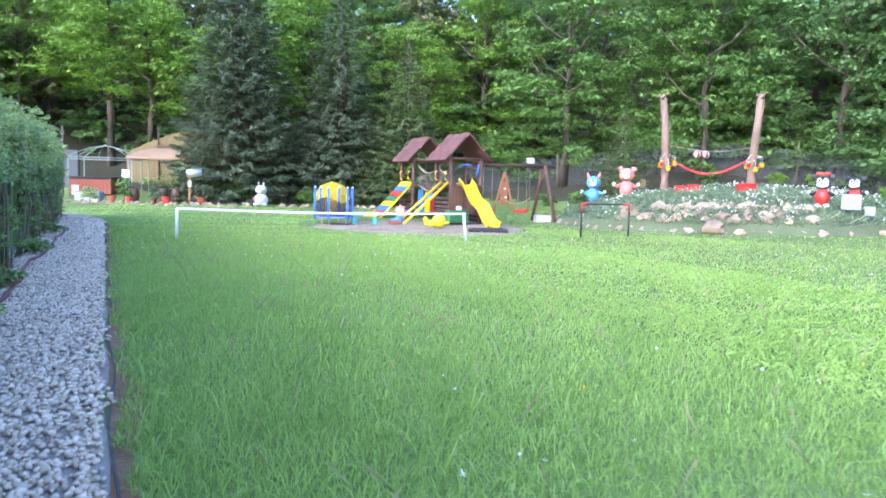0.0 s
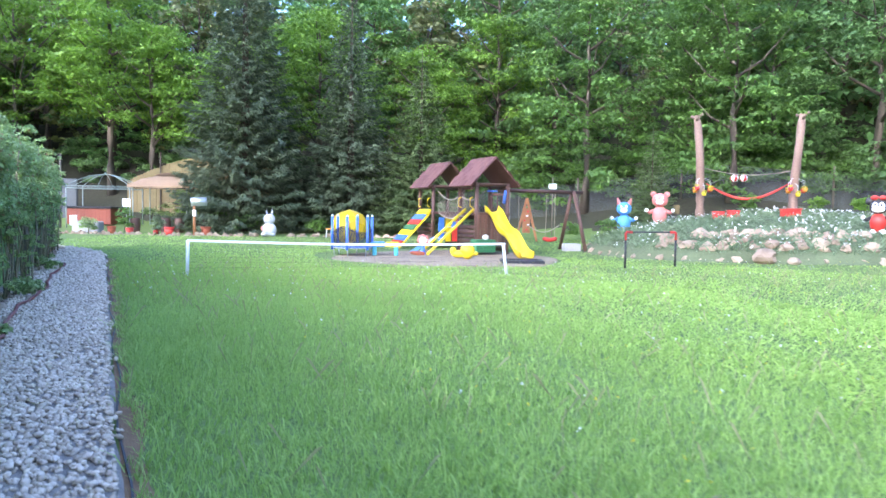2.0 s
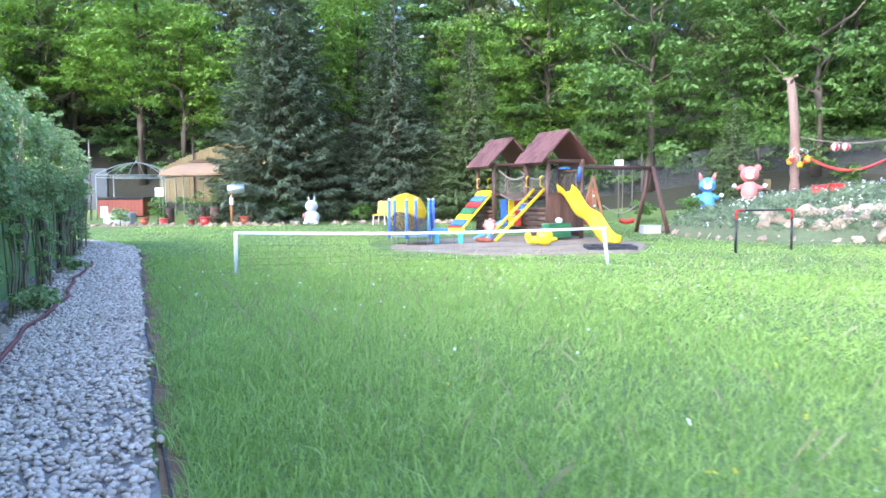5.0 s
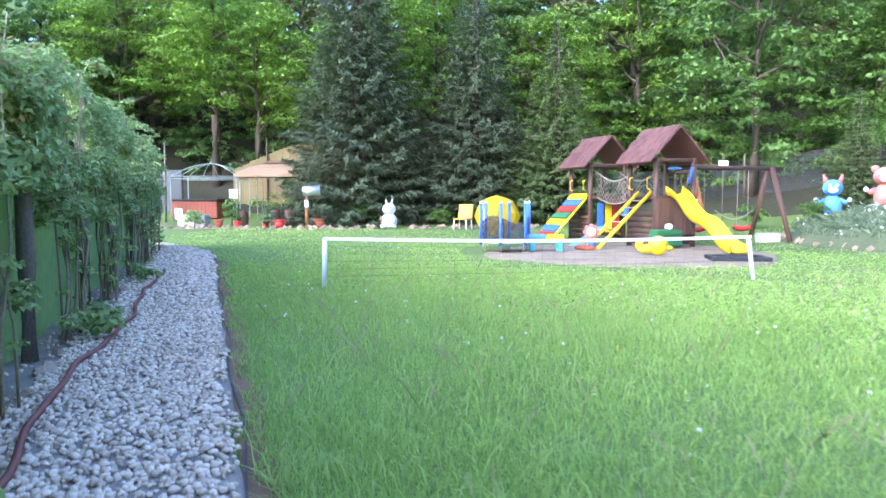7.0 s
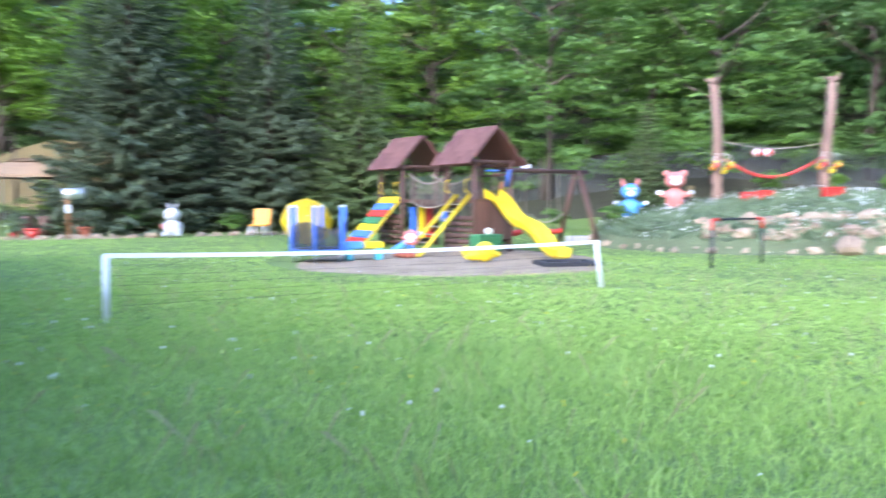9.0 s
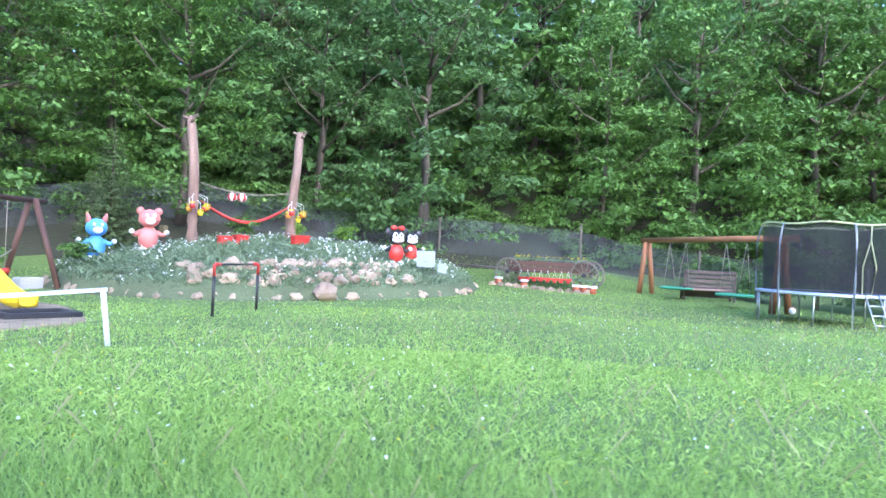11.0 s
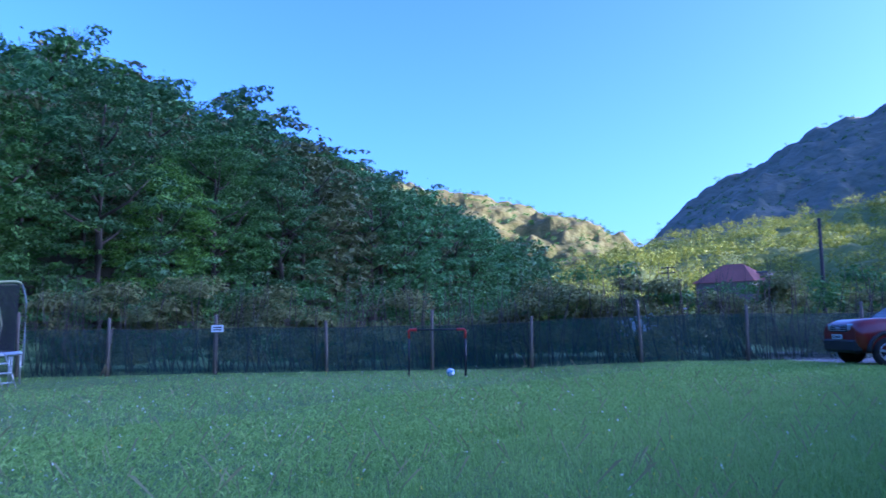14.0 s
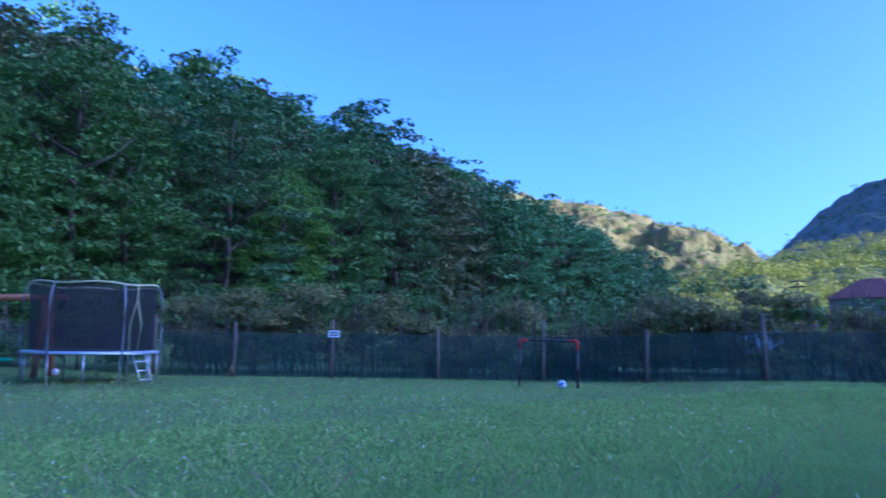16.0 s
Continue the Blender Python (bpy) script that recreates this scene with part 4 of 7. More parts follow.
    for y, c in ((1.3, "red_plastic"), (2.9, "red_plastic")):
        bm = bmesh.new()
        tube(bm, [(-0.1, y - 0.22, 0.52), (-0.02, y - 0.2, 0.5), (0.0, y, 0.47), (0.02, y + 0.2, 0.5), (0.1, y + 0.22, 0.52)], [0.06, 0.08, 0.08, 0.08, 0.06], 8)
        seat = part("swing_seat", bm, M[c], P, "red plastic swing seat")
        for dy in (-0.21, 0.21):
            bm = bmesh.new()
            rod(bm, (0, y + dy, 0.52), (0, y + dy * 0.9, 2.15), 0.011, None, 5)
            part("swing_rope", bm, M["rope"], P)
    bm = bmesh.new()
    tube(bm, [(0.0, 1.9 + 1.4 * k / 10, 1.0 - 0.25 * math.sin(math.pi * k / 10)) for k in range(11)], 0.02, 6)
    part("slack_rope", bm, M["rope"], P)
    # toys fixed to the tower
    bm = bmesh.new()
    rod(bm, (H + 0.05, 0.45, 1.75), (H + 0.25, 0.38, 2.15), 0.06, 0.05, 8)
    part("play_telescope", bm, M["blue_plastic"], P, "blue and yellow play telescope")
    bm = bmesh.new()
    tube(bm, [(H - 0.1 + 0.16 * math.cos(a), 0.05 + 0.16 * math.sin(a), PZ + 0.72) for a in [k * math.pi / 6 for k in range(12)]], 0.025, 6, closed=True)
    part("steering_wheel", bm, M["blue_plastic"], P, "blue play steering wheel")
    return P


play_set()


def at_play(x, y):
    p = PLAY @ Vector((x, y, 0))
    return p.x, p.y


# ---- toys on the sand ----
def single(name, bm, mats, x, y, z, turn, label, category, group=""):
    ob = new(name, mesh_bm(name, bm, mats))
    ob.matrix_basis = pose(x, y, z, 0, 0, turn)
    return tagged(ob, label, category, group)


def toys():
    # small trampoline with six blue padded poles
    T = thing("toddler_trampoline", pose(-5.94, 28.0, GZ + 0.03, 0, 0, 10), "small trampoline with blue padded poles and net", "trampoline")
    bm = bmesh.new()
    tube(bm, [(0.62 * math.cos(a), 0.62 * math.sin(a), 0.27) for a in [k * math.pi / 12 for k in range(24)]], 0.03, 6, closed=True)
    part("frame", bm, M["steel"], T)
    bm = bmesh.new()
    bmesh.ops.create_cone(bm, cap_ends=True, segments=24, radius1=0.66, radius2=0.66, depth=0.03, matrix=Matrix.Translation((0, 0, 0.30)))
    part("pad", bm, M["blue_plastic"], T, "blue edge pad")
    bm = bmesh.new()
    bmesh.ops.create_cone(bm, cap_ends=True, segments=24, radius1=0.5, radius2=0.5, depth=0.036, matrix=Matrix.Translation((0, 0, 0.30)))
    part("jumping_mat", bm, M["black_plastic"], T)
    for k in range(6):
        a = k * math.pi / 3 + 0.3
        bm = bmesh.new()
        rod(bm, (0.66 * math.cos(a), 0.66 * math.sin(a), 0.2), (0.66 * math.cos(a), 0.66 * math.sin(a), 1.26), 0.042, None, 8)
        pole = part("padded_pole", bm, M["blue_plastic"], T, "blue foam-padded pole")
        bm = bmesh.new()
        ball(bm, (0.66 * math.cos(a), 0.66 * math.sin(a), 1.28), 0.045, 0, 1)
        part("cap", bm, M["white_plastic"], pole)
        bm = bmesh.new()
        rod(bm, (0.58 * math.cos(a), 0.58 * math.sin(a), 0.0), (0.62 * math.cos(a), 0.62 * math.sin(a), 0.28), 0.018, None, 6)
        part("leg", bm, M["steel"], T)
    bm = bmesh.new()
    uv = bm.loops.layers.uv.new("UVMap")
    for k in range(24):
        a, b = k * math.pi / 12, (k + 1) * math.pi / 12
        f = bm.faces.new([bm.verts.new((0.62 * math.cos(q), 0.62 * math.sin(q), z)) for q, z in ((a, 0.32), (b, 0.32), (b, 0.84 + 0.1 * math.cos(3 * b)), (a, 0.84 + 0.1 * math.cos(3 * a)))])
        for lp, c in zip(f.loops, ((k, 0), (k + 1, 0), (k + 1, 4), (k, 4))):
            lp[uv].uv = (c[0] * 0.16, c[1] * 0.18)
    part("safety_net", bm, M["net_toy"], T)
    # yellow umbrella standing open on its rim
    U = thing("umbrella", pose(-6.3, 29.3, 0.82, 66, 0, 12), "open bright yellow umbrella lying on its side", "umbrella")
    bm = bmesh.new()
    c = bm.verts.new((0, 0, 0.28))
    rings = []
    for r, z in ((0.3, 0.22), (0.52, 0.08), (0.64, -0.08)):
        rings.append([bm.verts.new((r * (1 - 0.05 * (k % 2)) * math.cos(k * math.pi / 8), r * (1 - 0.05 * (k % 2)) * math.sin(k * math.pi / 8), z)) for k in range(16)])
    for k in range(16):
        bm.faces.new((c, rings[0][k], rings[0][(k + 1) % 16]))
        for a, b in zip(rings, rings[1:]):
            bm.faces.new((a[k], b[k], b[(k + 1) % 16], a[(k + 1) % 16]))
    bmesh.ops.solidify(bm, geom=bm.faces[:], thickness=0.006)
    part("canopy", bm, M["yellow_plastic"], U)
    bm = bmesh.new()
    rod(bm, (0, 0, 0.33), (0, 0, -0.5), 0.012, None, 6)
    part("shaft", bm, M["steel"], U)
    # orange garden chair
    C = thing("garden_chair", pose(-8.8, 38.0, h1(-8.8, 38), 0, 0, -20), "orange plastic garden chair under the spruces", "chair")
    bm = bmesh.new(); box(bm, (0.62, 0.5, 0.06), Matrix.Translation((0, 0, 0.42)), 0.02); part("seat", bm, M["orange_plastic"], C)
    bm = bmesh.new(); box(bm, (0.66, 0.06, 0.6), Matrix.Translation((0, 0.26, 0.72)) @ Matrix.Rotation(-0.2, 4, "X"), 0.025); part("backrest", bm, M["orange_plastic"], C)
    for sx in (-0.27, 0.27):
        for sy in (-0.2, 0.22):
            bm = bmesh.new(); rod(bm, (sx * 1.1, sy * 1.1, 0), (sx, sy, 0.42), 0.025, None, 6); part("leg", bm, M["white_plastic"], C)
    # play table with teal and yellow ends
    Tb = thing("play_table", pose(-4.92, 28.3, GZ + 0.04, 0, 0, 8), "small blue and yellow plastic play table", "table")
    bm = bmesh.new(); box(bm, (0.46, 0.46, 0.16), Matrix.Translation((-0.24, 0, 0.36)), 0.03); part("tabletop", bm, M["sky_blue"], Tb, "blue table half")
    bm = bmesh.new(); box(bm, (0.46, 0.46, 0.16), Matrix.Translation((0.24, 0, 0.36)), 0.03); part("tabletop", bm, M["yellow_plastic"], Tb, "yellow table half")
    for sx in (-0.34, 0.36):
        for sy in (-0.15, 0.15):
            bm = bmesh.new(); box(bm, (0.14, 0.12, 0.3), Matrix.Translation((sx, sy, 0.15)), 0.02); part("leg", bm, M["teal_plastic"], Tb)
    # yellow snail-shaped rocker
    bm = bmesh.new()
    ball(bm, (0.1, 0, 0.26), (0.24, 0.17, 0.24)); ball(bm, (-0.16, 0, 0.18), (0.24, 0.13, 0.12)); ball(bm, (-0.34, 0, 0.28), (0.10, 0.09, 0.13)); ball(bm, (0.34, 0, 0.2), (0.12, 0.1, 0.07))
    single("rocker_toy", bm, M["yellow_plastic"], -2.29, 27.1, GZ + 0.03, 5, "yellow rounded plastic rocking toy on the sand", "toy")
    # red cushion at the ramp's foot
    bm = bmesh.new(); box(bm, (0.62, 0.3, 0.12), Matrix.Translation((0, 0, 0.06)), 0.04)
    single("step_block", bm, M["terracotta"], *at_play(0.65, -2.85), GZ + 0.04, -59, "red rubber block at the foot of the ramp", "block")
    # green storage chest
    G = thing("storage_chest", pose(*at_play(1.0, -0.55), GZ + 0.04, 0, 0, -59.3 + 90), "dark green plastic toy chest with ribbed front", "chest")
    bm = bmesh.new(); box(bm, (0.8, 0.42, 0.44), Matrix.Translation((0, 0, 0.3)), 0.03); part("body", bm, M["green_plastic"], G)
    for k in range(3):
        bm = bmesh.new(); box(bm, (0.76, 0.02, 0.05), Matrix.Translation((0, -0.217, 0.2 + 0.11 * k)), 0.008); part("rib", bm, M["green_plastic"], G)
    bm = bmesh.new(); ball(bm, (0.08, -0.02, 0.58), (0.12, 0.1, 0.09), 0, 2); single("toy_ball", bm, M["white_plastic"], *at_play(1.0, -0.55), GZ + 0.06, 30, "white ball lying on the toy chest", "ball")
    # toy flower head
    F = thing("toy_flower", pose(-3.75, 29.0, GZ + 0.04, 0, 0, 0), "toy flower with a round pink and white face", "toy")
    bm = bmesh.new(); rod(bm, (0, 0, 0), (0, 0, 0.3), 0.1, 0.06, 8); part("base", bm, M["blue_plastic"], F)
    bm = bmesh.new()
    for k in range(8):
        ball(bm, (0.15 * math.cos(k * math.pi / 4), 0, 0.48 + 0.15 * math.sin(k * math.pi / 4)), 0.075, 0, 1)
    part("petals", bm, M["pink_plastic"], F)
    bm = bmesh.new(); ball(bm, (0, -0.03, 0.48), (0.13, 0.06, 0.13), 0, 2); part("face", bm, M["white_plastic"], F)
    # landing frame at the slide's end
    L = thing("landing_frame", pose(-0.55, 26.35, GZ, 0, 0, 3), "black timber frame at the foot of the slide", "frame")
    for sy in (-0.38, 0.38):
        bm = bmesh.new(); box(bm, (1.25, 0.14, 0.13), Matrix.Translation((0, sy, 0.065)), 0.02); part("side_beam", bm, M["edging"], L)
    for sx in (-0.555, 0.555):
        bm = bmesh.new(); box(bm, (0.14, 0.62, 0.13), Matrix.Translation((sx, 0, 0.065)), 0.02); part("end_beam", bm, M["edging"], L)
    bm = bmesh.new(); box(bm, (0.66, 0.34, 0.32), Matrix.Translation((0, 0, 0.16)), 0.03)
    single("concrete_block", bm, M["concrete"], 1.55, 32.9, GZ + 0.03, 20, "pale concrete block beside the swing leg", "block")
    # orange climbing easel behind the swings
    E = thing("climbing_easel", pose(0.0, 37.2, h1(0.0, 37.2), 0, 0, 20), "orange wooden A-shaped climbing frame with small holds", "climbing frame")
    for sx in (-1, 1):
        bm = bmesh.new(); box(bm, (0.1, 0.06, 2.0), Matrix.Translation((sx * 0.26, 0, 0.96)) @ Matrix.Rotation(sx * -0.26, 4, "Y"), 0.01); part("leg", bm, M["wood_orange"], E)
    bm = bmesh.new()
    box(bm, (0.36, 0.04, 1.1), Matrix.Translation((0, 0.03, 0.95)), 0.01)
    panel = part("panel", bm, M["wood_orange"], E)
    for k in range(5):
        bm = bmesh.new(); ball(bm, (0.1 * math.sin(k * 2.2), -0.01, 0.55 + 0.2 * k), (0.06, 0.05, 0.05), 0, 1); part("hold", bm, M[("red_plastic", "white_plastic")[k % 2]], panel)
    # blue slide sheet leaning on the ramp
    bm = bmesh.new()
    box(bm, (0.34, 1.1, 0.03), Matrix.Translation((0, 0, 0.3)) @ Matrix.Rotation(0.5, 4, "X"), 0.01)
    single("toy_slide", bm, M["sky_blue"], *at_play(-0.62, -2.0), GZ + 0.03, -59, "small pale blue toddler slide by the ramp", "slide")


M["net_toy"] = netting("black_toy_net", (0.015, 0.02, 0.035), 0.03, 0.3)
toys()


# ---- low ball net on the lawn ----
def ball_net():
    N = thing("sports_net", Matrix(), "low sports net with white posts and tape", "sports net")
    a, b = Vector((-7.62, 19.35, 0)), Vector((-1.1, 22.35, 0))
    ha, hb = 0.70, 0.63
    za, zb = h1(a.x, a.y), h1(b.x, b.y)
    for p, h, ln in ((a, ha, (0.015, -0.02)), (b, hb, (-0.05, 0.0))):
        bm = bmesh.new()
        rod(bm, (p.x - ln[0], p.y - ln[1], h1(p.x, p.y) - 0.03), (p.x + ln[0], p.y + ln[1], h), 0.036, None, 10)
        part("post", bm, M["white_paint"], N, "white post")
    n = 20
    top = [Vector((a.x + (b.x - a.x) * k / n, a.y + (b.y - a.y) * k / n, ha + (hb - ha) * k / n - 0.05 * math.sin(math.pi * k / n))) for k in range(n + 1)]
    bm = bmesh.new()
    prev = None
    for p in top:
        ring = [bm.verts.new(p + Vector((dx, dy, dz))) for dx, dy, dz in ((-0.008, 0.008, -0.03), (-0.008, 0.008, 0.02), (0.008, -0.008, 0.02), (0.008, -0.008, -0.03))]
        if prev:
            for k in range(4):
                bm.faces.new((prev[k], prev[(k + 1) % 4], ring[(k + 1) % 4], ring[k]))
        prev = ring
    bmesh.ops.recalc_face_normals(bm, faces=bm.faces)
    part("tape", bm, M["white_paint"], N, "white tape")
    bm = bmesh.new()
    for r in range(1, 6):
        tube(bm, [(p.x, p.y, p.z - (p.z - za - 0.05) * r / 6) for p in top], 0.0014, 4)
    for k in range(0, 41):
        q = k / 40 * n
        i = min(int(q), n - 1)
        p = top[i].lerp(top[i + 1], q - i)
        rod(bm, (p.x, p.y, p.z - (p.z - za - 0.05) * 5 / 6), p, 0.0012, None, 3, cap=False)
    part("netting", bm, M["edging"], N, "thin dark netting")


ball_net()


def goal(m, label, w, h):
    G = thing("football_goal", m, label, "goal", "small goals")
    for sx in (-1, 1):
        bm = bmesh.new(); rod(bm, (sx * w / 2, 0, -0.05), (sx * w / 2, 0, h - 0.2), 0.032, None, 8); part("post", bm, M["black_plastic"], G, "black post")
        bm = bmesh.new(); tube(bm, [(sx * w / 2, 0, h - 0.22), (sx * w / 2, 0, h - 0.03), (sx * (w / 2 - 0.03), 0, h), (sx * (w / 2 - 0.22), 0, h)], 0.036, 8); part("corner", bm, M["red_plastic"], G, "red corner piece")
    bm = bmesh.new(); rod(bm, (-w / 2 + 0.2, 0, h), (w / 2 - 0.2, 0, h), 0.022, None, 8); part("crossbar", bm, M["black_plastic"], G, "black crossbar")
    return G


goal(pose(3.07, 25.87, -0.1, 0, 0, 29), "small black goal with red corners by the flower bed", 1.8, 0.98)
goal(pose(11.8, 6.6, 0.0, 0, 0, -131), "small black goal with red corners by the fence", 1.52, 1.2)
bm = bmesh.new(); ball(bm, (0, 0, 0.11), 0.11, 0, 3)
for f in bm.faces:
    if noise.noise(f.calc_center_median() * 17) > 0.15:
        f.material_index = 1
single("football", bm, [M["white_plastic"], M["sky_blue"]], 11.75, 6.25, 0.0, 0, "white and blue football on the grass", "ball")


# ---- raised rock garden with flowers ----
def rock_garden():
    xs, ys = np.linspace(1.6, 17.2, 70), np.linspace(26.8, 38.4, 56)
    v = np.array([(x, y, mound_z(x, y) - (0.06 if mound_z(x, y) - h1(x, y) < 0.02 else -0.02)) for y in ys for x in xs])
    v[:, 2] += np.array([0.05 * noise.noise(Vector((a * 1.7, b * 1.7, 0))) for a, b, _ in v])
    i, j = np.meshgrid(np.arange(len(ys) - 1), np.arange(len(xs) - 1), indexing="ij")
    a = (i * len(xs) + j).ravel()
    f = np.stack([a, a + 1, a + 1 + len(xs), a + len(xs)], -1)
    tagged(new("ground_rock_garden", mesh_np("ground_rock_garden", v, f, M["bed_soil"], smooth=True)), "raised earth bed of the rock garden", "flower bed", kind="structure")
    rng = np.random.default_rng(17)
    # stones along the rim and in steps up the front
    for k in range(58):
        a = radians(152 + 236 * k / 57)
        x, y = 9.4 + 7.2 * math.cos(a) + rng.uniform(-0.12, 0.12), 32.6 + 5.15 * math.sin(a) + rng.uniform(-0.12, 0.12)
        boulder(x, y, h1(x, y), rng.uniform(0.18, 0.36), rng.uniform(0, 360), k, "rounded tan boulder edging the rock garden", "boulders of the rock garden")
    for k in range(84):
        x, y = rng.uniform(4.2, 10.4), 0
        y = 32.6 - 5.15 * math.sqrt(max(0, 1 - ((x - 9.4) / 7.2) ** 2)) + rng.uniform(0.25, 1.7)
        boulder(x, y, mound_z(x, y) - 0.05, rng.uniform(0.16, 0.42), rng.uniform(0, 360), k + 3, "tan boulder set in the rock garden's slope", "boulders of the rock garden")
    boulder(6.85, 27.62, 0, 0.62, 20, 1, "large flat tan boulder in front of the rock garden", "boulders of the rock garden")
    # leaves of the bed: upright blades and low cushions
    n = 15000
    x, y = rng.uniform(2.2, 16.6, n), rng.uniform(27.4, 37.6, n)
    keep = ((x - 9.4) / 7.2) ** 2 + ((y - 32.6) / 5.15) ** 2 < 0.97
    x, y = x[keep], y[keep]
    z = np.array([mound_z(a, b) for a, b in zip(x, y)])
    n = len(x)
    hgt = rng.uniform(0.12, 0.34, n) * (0.7 + 0.6 * np.array([noise.noise(Vector((a, b, 2))) for a, b in zip(x * 0.8, y * 0.8)]))
    lean = rng.normal(size=(n, 2)) * 0.11
    w = 0.022
    ang = rng.uniform(0, 6.28, n)
    dx, dy = np.cos(ang) * w, np.sin(ang) * w
    vv = np.stack([np.stack([x - dx, y - dy, z], 1), np.stack([x + dx, y + dy, z], 1), np.stack([x + lean[:, 0] * 0.6 + dx * 0.7, y + lean[:, 1] * 0.6 + dy * 0.7, z + hgt * 0.65], 1), np.stack([x + lean[:, 0] * 1.4, y + lean[:, 1] * 1.4, z + hgt], 1)], 1).reshape(-1, 3)
    i = np.arange(n)[:, None] * 4
    ff = np.concatenate([i + [[0, 1, 2]], i + [[0, 2, 3]]], 1).reshape(-1, 3)
    tagged(new("bed_plants", mesh_np("bed_plants", vv, ff, M["herb"])), "grey-green leaves of spring bulbs", "plants", kind="stuff")
    cs, cr = [], []
    for k in range(150):
        a, r = rng.uniform(0, 6.28), math.sqrt(rng.uniform(0.1, 0.96))
        px, py = 9.4 + 7.1 * r * math.cos(a), 32.6 + 5.1 * r * math.sin(a)
        cs.append((px, py, mound_z(px, py) + 0.08)), cr.append(rng.uniform(0.16, 0.42))
    v, f = clumps(rng, 9000, np.array(cs), np.array(cr), 0.075, 0.8)
    tagged(new("cushion_plants", mesh_np("cushion_plants", v, f, M["herb"])), "low silvery cushion plants among the stones", "plants", kind="stuff")
    # white narcissus heads
    pick = rng.random(n) < 0.085
    band = (np.array([noise.noise(Vector((a * 0.5, b * 0.5, 9))) for a, b in zip(x, y)]) > -0.12)
    c = np.stack([x, y, z + hgt + 0.03], 1)[pick & band]
    flower_heads("narcissus_flowers", c, 0.06, M["petal"], "white narcissus flowers in the rock garden", rng)
    for k, (px, py, s) in enumerate(((3.0, 33.6, 0.5), (12.5, 33.5, 0.55), (8.4, 33.9, 0.6), (14.2, 31.4, 0.42), (2.0, 37.2, 0.6), (11.6, 35.4, 0.5))):
        v, f = clumps(rng, 380, np.array([[0, 0, 0.3], [0.25, 0.1, 0.45], [-0.2, 0.15, 0.5], [0.05, -0.2, 0.6]]), np.array([0.3, 0.28, 0.26, 0.25]), 0.11, 0.8)
        ob = new("garden_shrub", mesh_np("garden_shrub", v, f, M["leaf_bright" if k % 2 else "leaf"]))
        ob.matrix_basis = pose(px, py, mound_z(px, py), 0, 0, k * 70) @ Matrix.Scale(s / 0.5, 4)
        tagged(ob, "rounded green shrub in the rock garden", "shrub", "shrubs of the rock garden")


def flower_heads(name, c, r, mat, label, rng):
    n = len(c)
    v, f = [], []
    k = np.arange(5)
    t = rng.normal(size=(n, 2)) * 0.6
    for q in range(5):
        a = q * 1.2566 + rng.uniform(0, 6.28, n)
        tip = c + np.stack([np.cos(a) * r, np.sin(a) * r, r * 0.3 + (t[:, 0] * np.cos(a) + t[:, 1] * np.sin(a)) * r], 1)
        s = np.stack([-np.sin(a) * r * 0.45, np.cos(a) * r * 0.45, np.zeros(n)], 1)
        mid = (c + tip) / 2
        v.append(np.stack([c, mid - s, tip, mid + s], 1))
    v = np.concatenate(v).reshape(-1, 3)
    i = np.arange(len(v) // 4)[:, None] * 4
    f = np.concatenate([i + [[0, 1, 2]], i + [[0, 2, 3]]], 1).reshape(-1, 3)
    tagged(new(name, mesh_np(name, v, f, mat)), label, "flowers", kind="stuff")


M["bed_soil"] = material("planted_soil", (0.07, 0.085, 0.04), 0.95, 0.4, 3, 0.8, second=(0.13, 0.17, 0.08), bump_dist=0.04)
rock_garden()


